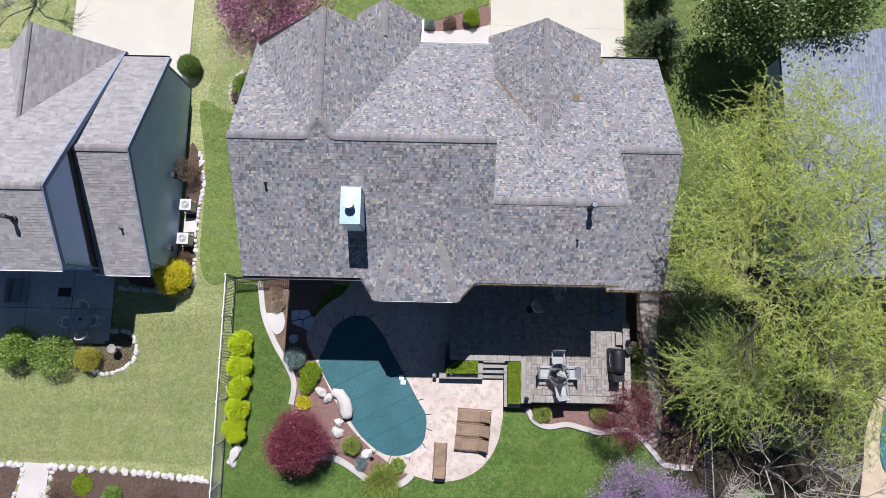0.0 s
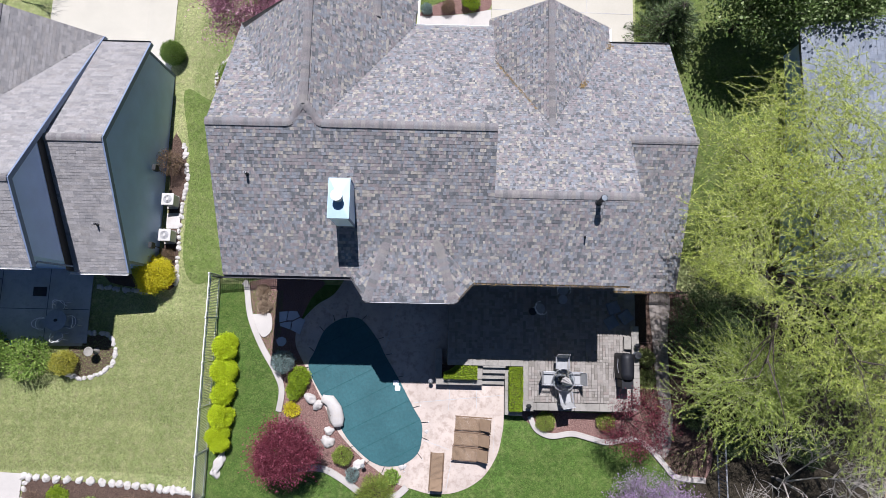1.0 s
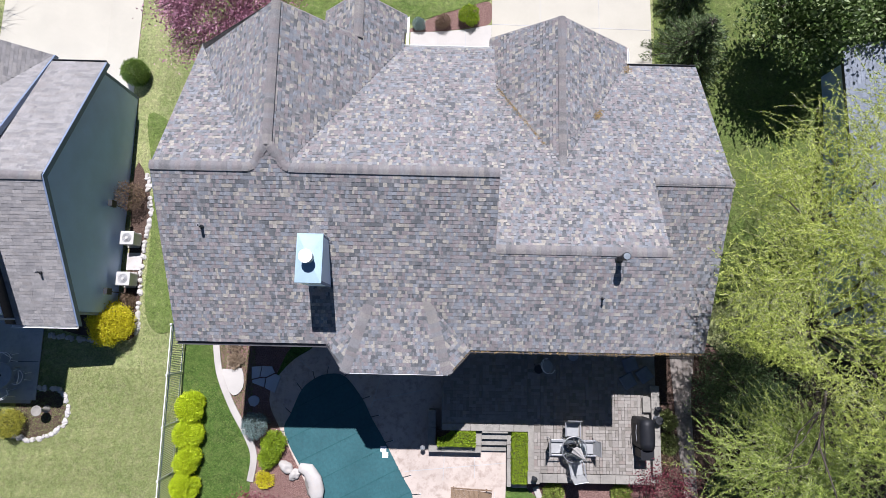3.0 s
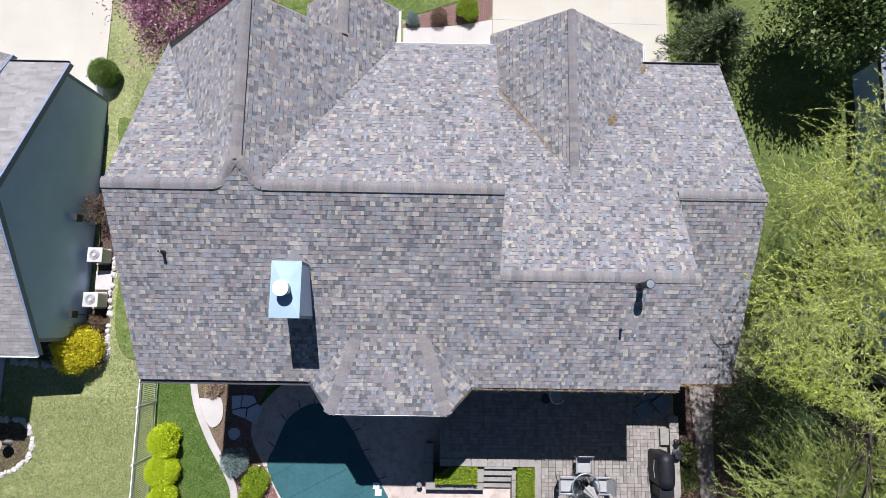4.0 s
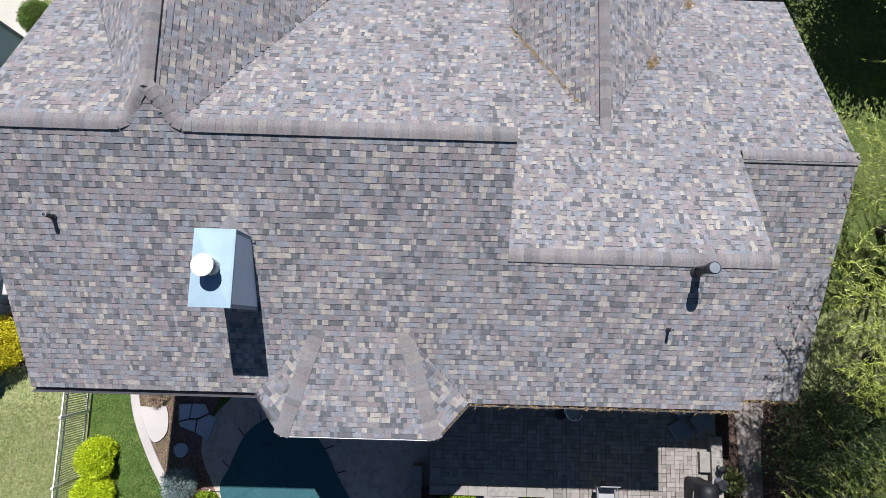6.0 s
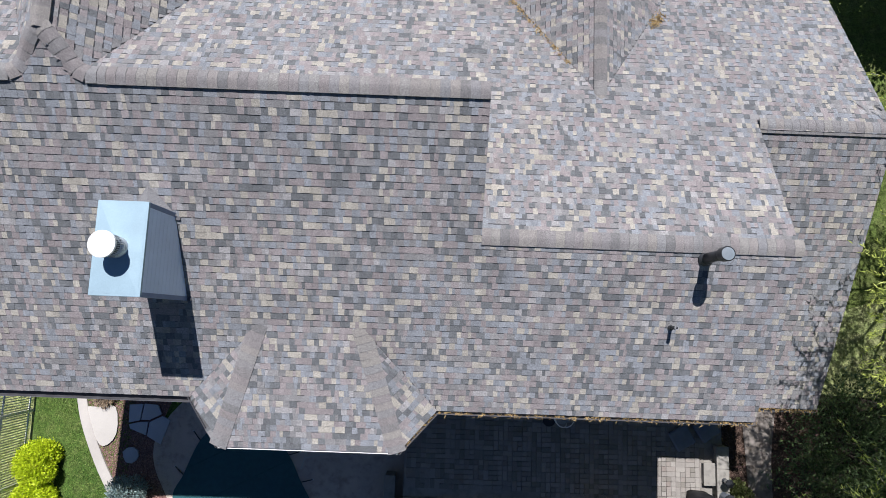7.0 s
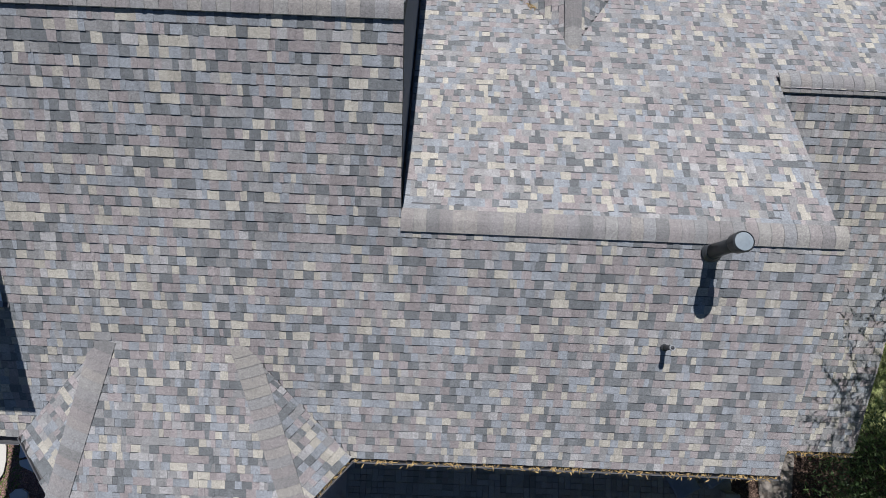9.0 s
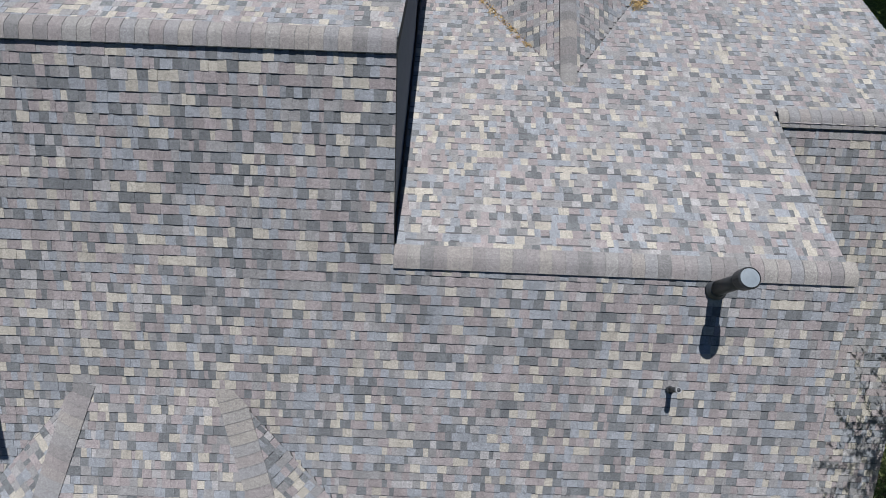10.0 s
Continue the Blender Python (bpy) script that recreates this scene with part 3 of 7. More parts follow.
def cap_mesh(half, drop_l, drop_r, length, mat=None, arc=8):
    """One ridge shingle: a strip bent over the ridge; x runs along it, its tail tucked under the next."""
    bm = bmesh.new()
    rows = []
    for x, lift in ((0.0, 0.0135), (0.007, 0.0135), (length * 1.12, 0.008)):
        outer, inner = [], []
        for k in range(arc + 1):
            t = -1 + 2 * k / arc
            drop = (drop_l if t < 0 else drop_r)
            bend = math.sqrt(t * t + 0.16) - 0.4
            z = -drop * half * max(0.0, bend) + lift
            outer.append(bm.verts.new((x, t * half, z)))
            inner.append(bm.verts.new((x, t * half, z - 0.014)))
        rows.append((outer, inner))
    (o0, i0), (o1, i1), (o2, i2) = rows
    for k in range(arc):
        bm.faces.new((o0[k], o0[k + 1], o1[k + 1], o1[k])).material_index = 1
        bm.faces.new((o1[k], o1[k + 1], o2[k + 1], o2[k]))
        bm.faces.new((i0[k], i0[k + 1], o0[k + 1], o0[k]))
    for q in (0, arc):
        bm.faces.new((i0[q], o0[q], o2[q], i2[q]) if q == 0 else (o0[q], i0[q], i2[q], o2[q]))
    me = bpy.data.meshes.new("ridge_cap")
    bmesh.ops.recalc_face_normals(bm, faces=bm.faces[:])
    bm.to_mesh(me)
    bm.free()
    me.materials.append(mat or CAP)
    me.materials.append(CAP_SEAM)
    return me


def ridge_caps(p0, p1, half, drop_l, drop_r, parent, length=0.145, lift=0.024, mat=None):
    """A row of ridge shingles from p0 to p1; drop_l and drop_r are the falls of the slopes left and right of that way."""
    p0, p1 = Vector(p0), Vector(p1)
    d = p1 - p0
    n = max(1, round(d.length / length))
    step = d.length / n
    me = cap_mesh(half, drop_r, drop_l, step, mat)
    x = d.normalized()
    y = Vector((0, 0, 1)).cross(x).normalized()
    z = x.cross(y)
    m = Matrix((x, y, z)).transposed().to_4x4()
    for k in range(n):
        ob = new("ridge_cap", me)
        ob.parent = parent
        ob.matrix_parent_inverse = parent.matrix_world.inverted()
        ob.matrix_basis = Matrix.Translation(p0 + d * k / n + z * lift) @ m


def ridge_run(line, half, drop_l, drop_r, parent, length=0.145, lift=0.02):
    """Ridge shingles laid one after another round a bent line."""
    pts = [Vector(q) for q in line]
    total = sum((b - a).length for a, b in zip(pts, pts[1:]))
    n = max(2, round(total / length))
    step = total / n
    me = cap_mesh(half, drop_r, drop_l, step)

    def along(d):
        for a, b in zip(pts, pts[1:]):
            if d <= (b - a).length:
                return a + (b - a).normalized() * d
            d -= (b - a).length
        return pts[-1] + (pts[-1] - pts[-2]).normalized() * d

    for k in range(n):
        p, q = along(k * step), along((k + 1) * step)
        x = (q - p).normalized()
        y = Vector((0, 0, 1)).cross(x).normalized()
        z = x.cross(y)
        ob = new("ridge_cap", me)
        ob.parent = parent
        ob.matrix_parent_inverse = parent.matrix_world.inverted()
        ob.matrix_basis = Matrix.Translation(p + z * lift) @ Matrix((x, y, z)).transposed().to_4x4()


def profile_wall(name, x0, x1, prof, mat, parent, label=""):
    """A solid block: a (y, z) outline drawn out along x."""
    bm = bmesh.new()
    a = [bm.verts.new((x0, y, z)) for y, z in prof]
    b = [bm.verts.new((x1, y, z)) for y, z in prof]
    bm.faces.new(a)
    bm.faces.new(b[::-1])
    for k in range(len(prof)):
        j = (k + 1) % len(prof)
        bm.faces.new((a[k], b[k], b[j], a[j]))
    return part(name, bm, mat, parent, label)


def gutter(p0, p1, out, mat, parent, size=0.11):
    """An open eaves gutter from p0 to p1 that hangs out to the side out."""
    p0, p1, o = Vector(p0), Vector(p1), Vector(out).normalized()
    sec = [(0, 0), (0, -size), (size * 0.75, -size), (size, -size * 0.35), (size, 0.004), (size - 0.012, 0.004), (size - 0.014, -size * 0.3), (size * 0.7, -size + 0.012), (0.012, -size + 0.012), (0.012, 0)]
    bm = bmesh.new()
    r = [[bm.verts.new(q + o * u + Vector((0, 0, w))) for u, w in sec] for q in (p0, p1)]
    m = len(sec)
    for k in range(m):
        bm.faces.new((r[0][k], r[0][(k + 1) % m], r[1][(k + 1) % m], r[1][k]))
    bm.faces.new(r[0][::-1])
    bm.faces.new(r[1])
    return part("gutter", bm, mat, parent)


# the lines of the house
XL, XM, XR, XC = -7.37, 2.23, 7.32, 9.83
REAR = (0.0, 0.535, 5.338 - 0.535 * 1.70)
FRONT_A = (0.0, -0.56, 7.935 + 0.56 * 6.55)
FRONT_B = (0.0, -0.44, 6.86 + 0.44 * 4.53)
REAR_C = (0.0, 0.48, 5.775 - 0.48 * 7.0)
GX, GY, GZ, GS = -4.12, 7.19, 8.275, 0.95
G1_R, G1_L = (-GS, 0.0, GZ + GS * GX), (GS, 0.0, GZ - GS * GX)
G2X = -2.10
G2Z = GZ - GS * (G2X - GX)
G2_L = (GS, 0.0, G2Z - GS * G2X)
HX, HZ, HS = 4.50, 5.522, 0.71
G3_R, G3_L = (-HS, 0.0, HZ + HS * HX), (HS, 0.0, HZ - HS * HX)
BT = 1.69 + 14 * (GY - 1.69) / 54
BZ = REAR[1] * BT + REAR[2]
EZ = REAR[1] * 1.69 + REAR[2]
BAY_S = (BZ - EZ) / (BT - 0.94)
BAY = (0.0, BAY_S, BZ - BAY_S * BT)


def plane_through(p, q, r):
    n = (Vector(q) - Vector(p)).cross(Vector(r) - Vector(p))
    a, b = -n.x / n.z, -n.y / n.z
    return (a, b, p[2] - a * p[0] - b * p[1])


BL, BR = (-1.42, BT), (0.30, BT)
CL, CR = (-2.22, 0.94), (0.96, 0.94)
EL = 1.69 + (GY - 1.69) / 54  # the eave beyond the bay lies one course higher
ELZ = REAR[1] * EL + REAR[2]
NL, NR = (-2.77, EL), (1.63, 1.69)
BAY_L = plane_through((*BL, BZ), (*NL, ELZ), (*CL, EZ))
BAY_R = plane_through((*BR, BZ), (*CR, EZ), (*NR, EZ))

house = thing("house", 1.2, 6.5, ground_z(1.2, 2), "two-storey house with a steep grey-brown shingled roof of many gables", "house")
GZ0 = -0.9
zz = lambda pl, x, y: pl[0] * x + pl[1] * y + pl[2]
z_a = lambda pl, y, d=0.2: pl[1] * y + pl[2] - d
profile_wall("wall", XL + 0.25, XM - 0.06, [(2.2, GZ0), (2.2, z_a(REAR, 2.2)), (6.55, 7.78), (11.3, z_a(FRONT_A, 11.3)), (11.3, GZ0)], SIDING_HOUSE, house)
profile_wall("wall", XM - 0.05, XR - 0.12, [(2.2, GZ0), (2.2, z_a(REAR, 2.2)), (4.53, 6.70), (11.5, z_a(FRONT_B, 11.5)), (11.5, GZ0)], SIDING_HOUSE, house)
profile_wall("wall", XR - 0.12, XC - 0.35, [(2.1, GZ0), (2.1, z_a(REAR_C, 2.1)), (7.0, 5.62), (11.5, z_a(FRONT_B, 11.5)), (11.5, GZ0)], SIDING_HOUSE, house)


def gable_block(x0, x1, y0, y1, base, apex_x, apex_z, slope, mat):
    bm = bmesh.new()
    pts = [(x0, base), (x0, apex_z - slope * (apex_x - x0)), (apex_x, apex_z), (x1, apex_z - slope * (x1 - apex_x)), (x1, base)]
    a = [bm.verts.new((x, y0, z)) for x, z in pts]
    b = [bm.verts.new((x, y1, z)) for x, z in pts]
    bm.faces.new(a)
    bm.faces.new(b[::-1])
    for k in range(5):
        bm.faces.new((a[k], b[k], b[(k + 1) % 5], a[(k + 1) % 5]))
    return part("gable_wall", bm, mat, house)


gable_block(-7.1, -1.2, 9.5, 11.15, GZ0, GX, GZ - 0.2, GS, SIDING_HOUSE)
gable_block(-3.15, -1.05, 11.15, 12.6, GZ0, G2X, G2Z - 0.2, GS, SIDING_HOUSE)
gable_block(2.4, 6.95, 11.0, 12.4, GZ0, HX, HZ - 0.2, HS, SIDING_HOUSE)


def bay_wall():
    bm = bmesh.new()
    plan = [(-2.55, 2.3), (-2.0, 1.3), (0.7, 1.3), (1.3, 2.3)]
    lo = [bm.verts.new((x, y, GZ0)) for x, y in plan]
    hi = [bm.verts.new((x, y, 5.25)) for x, y in plan]
    bm.faces.new(hi)
    bm.faces.new(lo[::-1])
    for k in range(4):
        bm.faces.new((lo[k], lo[(k + 1) % 4], hi[(k + 1) % 4], hi[k]))
    return part("bay_wall", bm, SIDING_HOUSE, house)


bay_wall()
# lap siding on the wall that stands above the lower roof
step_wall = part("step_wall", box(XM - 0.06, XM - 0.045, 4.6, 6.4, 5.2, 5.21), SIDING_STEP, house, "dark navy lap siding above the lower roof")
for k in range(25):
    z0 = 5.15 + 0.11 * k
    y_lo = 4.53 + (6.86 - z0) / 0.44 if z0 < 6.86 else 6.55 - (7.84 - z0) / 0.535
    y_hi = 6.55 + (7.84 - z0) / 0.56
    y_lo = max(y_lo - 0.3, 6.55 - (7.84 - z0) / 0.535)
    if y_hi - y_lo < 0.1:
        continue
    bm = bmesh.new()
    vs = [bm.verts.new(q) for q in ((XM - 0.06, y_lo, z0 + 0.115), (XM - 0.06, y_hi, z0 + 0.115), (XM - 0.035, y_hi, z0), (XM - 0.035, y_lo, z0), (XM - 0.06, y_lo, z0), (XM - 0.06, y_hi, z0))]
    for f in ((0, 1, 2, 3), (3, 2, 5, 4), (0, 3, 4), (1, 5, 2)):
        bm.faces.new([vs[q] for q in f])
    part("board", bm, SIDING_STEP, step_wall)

roof = part("roof", box(-6, -5, 8, 9, 5.0, 5.1), DECK, house, "weathered architectural shingles in slate, mauve, tan and dark grey")
WG = (GZ - 7.935) / GS  # half width of the front gable where it meets the main ridge
P_REAR = [(XL, EL), NL, BL, BR, NR, (XR, 1.69), (XR, 4.53), (XM, 4.53), (XM, 6.55), (GX + WG, 6.55), (GX, GY), (GX - WG, 6.55), (XL, 6.55)]
P_FRONT_A = [(GX + WG, 6.55), (XM, 6.55), (XM + 0.08, 11.68), (-0.74, 11.68)]
P_FRONT_AL = [(XL, 6.55), (GX - WG, 6.55), (-7.50, 11.62), (XL - 0.1, 11.68)]
P_FRONT_B = [(XM, 4.53), (XR, 4.53), (XR, 7.0), (XC, 7.0), (9.79, 11.93), (7.20, 11.93), (HX, 7.57), (XM, 11.20)]
P_G1R = [(GX, GY), (GX + WG, 6.55), (-0.74, 11.68), (-0.66, 12.85), (G2X, 12.85), (G2X, 11.33), (GX, 11.33)]
P_G1L = [(GX, GY), (GX, 11.33), (-7.53, 11.33), (-7.50, 11.60), (GX - WG, 6.55)]
P_G2L = [(G2X, 11.33), (G2X, 12.85), (-3.4, 12.85), (-3.4, 11.33)]
P_G3R = [(HX, 7.57), (7.20, 11.93), (7.31, 11.93), (7.31, 12.67), (HX, 12.67)]
P_G3L = [(HX, 7.57), (HX, 12.67), (2.25, 12.67), (2.25, 11.20)]
P_C = [(XR, 1.67), (XC, 1.67), (XC, 7.0), (XR, 7.0)]
P_BAY = [BL, CL, CR, BR]
P_BAYL, P_BAYR = [BL, NL, CL], [BR, CR, NR]
PLANES = [(REAR, P_REAR), (FRONT_A, P_FRONT_A), (FRONT_A, P_FRONT_AL), (FRONT_B, P_FRONT_B), (G1_R, P_G1R), (G1_L, P_G1L), (G2_L, P_G2L), (G3_R, P_G3R), (G3_L, P_G3L), (REAR_C, P_C),
          (BAY, P_BAY), (BAY_L, P_BAYL), (BAY_R, P_BAYR)]
for pl, plan in PLANES:
    deck(pl, plan, DECK, house)

# eaves, rakes and gutters
gutter((XL, EL, ELZ - 0.02), (NL[0], NL[1], ELZ - 0.02), (0, -1, 0), GUTTER_DARK, house)
gutter((NL[0], NL[1], ELZ - 0.02), (*CL, EZ - 0.02), (-0.8, -0.6, 0), GUTTER_DARK, house, 0.05)
gutter((*CL, EZ - 0.02), (*CR, EZ - 0.02), (0, -1, 0), WHITE, house, 0.035)
gutter((*CR, EZ - 0.02), (NR[0], NR[1], EZ - 0.02), (0.7, -0.7, 0), GUTTER_DARK, house, 0.06)
gutter((NR[0], NR[1], EZ - 0.02), (XR, 1.69, EZ - 0.02), (0, -1, 0), GUTTER_DARK, house, 0.07)
gutter((XR, 1.67, zz(REAR_C, 0, 1.67) - 0.02), (XC, 1.67, zz(REAR_C, 0, 1.67) - 0.02), (0, -1, 0), GUTTER_DARK, house, 0.08)
gutter((-0.74, 11.68, zz(FRONT_A, 0, 11.68) - 0.02), (XM, 11.68, zz(FRONT_A, 0, 11.68) - 0.02), (0, 1, 0), WHITE, house, 0.10)
gutter((-0.67, 11.7, zz(G1_R, -0.67, 0) - 0.02), (-0.67, 12.85, zz(G1_R, -0.67, 0) - 0.02), (1, 0, 0), WHITE, house, 0.09)
gutter((7.24, 11.93, zz(FRONT_B, 0, 11.93) - 0.02), (9.79, 11.93, zz(FRONT_B, 0, 11.93) - 0.02), (0, 1, 0), GUTTER_DARK, house, 0.10)
gutter((7.31, 11.95, zz(G3_R, 7.31, 0) - 0.02), (7.31, 12.67, zz(G3_R, 7.31, 0) - 0.02), (1, 0, 0), WHITE, house, 0.09)


def rake(p0, p1, mat, parent, w=0.03, h=0.17):
    """A rake board under the roof's sloping edge."""
    bm = bmesh.new()
    p0, p1 = Vector(p0), Vector(p1)
    s = Vector((-(p1 - p0).y, (p1 - p0).x, 0)).normalized() * w / 2
    r = [[bm.verts.new(q + s * k + Vector((0, 0, z))) for k, z in ((1, -0.01), (1, -h), (-1, -h), (-1, -0.01))] for q in (p0, p1)]
    for k in range(4):
        bm.faces.new((r[0][k], r[0][(k + 1) % 4], r[1][(k + 1) % 4], r[1][k]))
    bm.faces.new(r[0][::-1])
    bm.faces.new(r[1])
    return part("rake_board", bm, mat, parent)


for pl, a, b in ((REAR, (XL + 0.02, EL), (XL + 0.02, 6.55)), (REAR, (XR - 0.02, 1.69), (XR - 0.02, 4.53)), (FRONT_B, (XR - 0.02, 4.53), (XR - 0.02, 6.9)),
                 (REAR_C, (XC - 0.02, 1.67), (XC - 0.02, 7.0)), (FRONT_B, (XC - 0.02, 7.0), (9.77, 11.9)), (FRONT_A, (XL + 0.02, 6.55), (XL - 0.08, 11.6)),
                 (G1_L, (-7.5, 11.35), (GX, 11.35)), (G1_R, (GX, 11.35), (G2X, 11.35)), (G1_R, (G2X, 12.87), (-0.66, 12.87)), (G2_L, (-3.4, 12.87), (G2X, 12.87)),
                 (G3_L, (2.25, 12.69), (HX, 12.69)), (G3_R, (HX, 12.69), (7.31, 12.69))):
    rake((*a, zz(pl, *a)), (*b, zz(pl, *b)), SIDING_HOUSE, house)


# ---- on the roof ----
def chimney():
    x0, x1, y0, y1, top = -3.222, -2.572, 3.495, 4.77, 7.79
    t = thing("chimney", (x0 + x1) / 2, (y0 + y1) / 2, 6.0, "square boxed chimney with blue-grey siding and a pale metal chase cover", "chimney")
    part("body", box(x0, x1, y0, y1, 5.5, top), SIDING_CHIMNEY, t)
    for k in range(17):
        z0 = top - 0.13 - 0.115 * k
        part("lap_board", box(x1 - 0.004, x1 + 0.014, y0 + 0.02, y1 - 0.02, z0, z0 + 0.112, 0.002), SIDING_CHIMNEY, t)
        part("lap_board", box(x0 + 0.02, x1 - 0.02, y0 - 0.014, y0 + 0.004, z0, z0 + 0.112, 0.002), SIDING_CHIMNEY, t)
    for xa, ya in ((x1, y0), (x1, y1)):
        part("corner_board", box(xa - 0.03, xa + 0.02, ya - 0.035, ya + 0.035, 5.5, top - 0.01, 0.004), TRIM_BLUE, t)
    bm = box(x0 - 0.035, x1 + 0.035, y0 - 0.035, y1 + 0.035, top, top + 0.05, 0.008)
    cover = part("chase_cover", bm, CAP_METAL, t, "pale weathered sheet metal cover")
    bm = bmesh.new()
    a = [bm.verts.new(q) for q in ((x0, y0, top + 0.051), (x1, y0, top + 0.051), (x1, y1, top + 0.051), (x0, y1, top + 0.051))]
    b = bm.verts.new((-2.90, 4.13, top + 0.075))
    for k in range(4):
        bm.faces.new((a[k], a[(k + 1) % 4], b))
    part("cross_break", bm, CAP_METAL, cover)
    m = Matrix.Translation((-2.91, 4.14, top + 0.05))
    flue = part("flue", lathe([(0.155, 0), (0.15, 0.05), (0.135, 0.06), (0.135, 0.16)], 28, m=m), STEEL, t, smooth=True)
    rib = bmesh.new()
    for k in range(36):
        a = 2 * math.pi * k / 36
        box(-0.004, 0.004, 0.150, 0.158, 0.14, 0.36, m=m @ Matrix.Rotation(a, 4, "Z"), bm=rib)
    part("louvre", rib, GREY_FRAME, flue)
    part("inner_pipe", lathe([(0.12, 0.1), (0.12, 0.37)], 24, m=m), BLACK, flue, smooth=True)
    part("flue_cap", lathe([(0.17, 0.35), (0.185, 0.36), (0.185, 0.395), (0.12, 0.415), (0.02, 0.425)], 28, m=m), WHITE, t, "white round flue cap")
    # the little saddle roof behind it
    bm = bmesh.new()
    zb = zz(REAR, 0, y1)
    p = [bm.verts.new(q) for q in ((x0 - 0.05, y1 - 0.02, zb + 0.012), (-2.91, y1 - 0.02, zb + 0.20), (x1 + 0.05, y1 - 0.02, zb + 0.012), (-2.91, y1 + 0.42, zz(REAR, 0, y1 + 0.42) + 0.016))]
    bm.faces.new((p[0], p[1], p[3]))
    bm.faces.new((p[1], p[2], p[3]))
    part("saddle", bm, SHINGLE[2], t)
    for q in (y0 - 0.02, y1 - 0.06):
        part("flashing", box(x1 - 0.02, x1 + 0.09, q - 0.02, q + 0.05, zz(REAR, 0, q) + 0.012, zz(REAR, 0, q) + 0.03, 0.004), GUTTER_DARK, t)


chimney()


def vent_pipe(x, y, r, h, cap, label, lean=(0, 0)):
    z = zz(REAR, x, y)
    t = thing("vent_pipe", x, y, z, label, "vent pipe")
    slope = math.degrees(math.atan(REAR[1]))
    part("boot", lathe([(r * 1.6, 0.004), (r * 1.5, 0.01), (r * 1.15, 0.04), (r * 1.08, 0.05)], 20, m=Matrix.Translation((x, y, z + 0.012)) @ Matrix.Rotation(radians(slope * 0.7), 4, "X")), BLACK_PVC, t, smooth=True)
    part("pipe", tube([(x, y, z - 0.03), (x + lean[0] * 0.5, y + lean[1] * 0.5, z + h * 0.5), (x + lean[0], y + lean[1], z + h)], [r * 1.05, r, r], 18), BLACK_PVC, t, smooth=True)
    m = Matrix.Translation((x + lean[0], y + lean[1], z + h))
    if cap:
        part("hood", lathe([(r * 1.05, -0.16), (r * 1.35, -0.14), (r * 1.42, 0.0), (r * 1.3, 0.012), (r * 1.25, 0.0)], 24, m=m), BLACK_PVC, t)
        part("lid", lathe([(r * 1.2, -0.004), (r * 1.2, 0.008), (r * 0.2, 0.016)], 24, m=m), plain("grey_lid", (0.17, 0.20, 0.22), 0.5), t, "grey round lid")
    else:
        part("collar", lathe([(r * 1.1, -0.03), (r * 1.12, 0.004), (r * 0.8, 0.004), (r * 0.78, -0.03)], 16, m=m), GREY_FRAME, t)
    return t


vent_pipe(5.81, 4.42, 0.080, 0.70, True, "tall black flue pipe with a round hood behind the ridge")
vent_pipe(5.47, 3.31, 0.030, 0.27, False, "small black plumbing vent on the shingles")
vent_pipe(-6.14, 5.04, 0.040, 0.28, False, "short black plumbing vent with a pale collar")


def debris(x0, y0, x1, y1, plane, n, seed, spread=0.06, name="leaf_debris"):
    """Dry leaves and needles that have gathered in a valley or gutter."""
    rng = np.random.default_rng(seed)
    t = rng.random(n)
    c = np.c_[x0 + (x1 - x0) * t, y0 + (y1 - y0) * t] + rng.normal(0, spread, (n, 2))
    z = plane[0] * c[:, 0] + plane[1] * c[:, 1] + plane[2] + 0.02 + rng.random(n) * 0.02
    d = unit(rng.normal(0, 1, (n, 3)) * np.array([1, 1, 0.35]))
    s = unit(np.cross(d, rng.normal(0, 1, (n, 3))))
    ob = quads_mesh(name, np.c_[c, z], d * 0.045, s * 0.008, DEBRIS)
    return tagged(ob, "dry tan needles and leaves caught on the roof", "leaf litter", kind="stuff")


debris(2.50, 10.72, 3.98, 8.33, FRONT_B, 300, 1, 0.035)
debris(5.80, 9.50, 6.02, 9.80, FRONT_B, 190, 2, 0.07)
debris(7.16, 11.60, 7.3, 11.85, FRONT_B, 110, 3, 0.07)
debris(1.65, 1.65, XR, 1.645, (0, 0, EZ - 0.05), 420, 4, 0.022)
debris(XR, 1.63, XC, 1.63, (0, 0, 3.185), 320, 5, 0.025)
debris(1.0, 1.0, 1.55, 1.6, (0, 0, EZ - 0.05), 90, 6, 0.03)

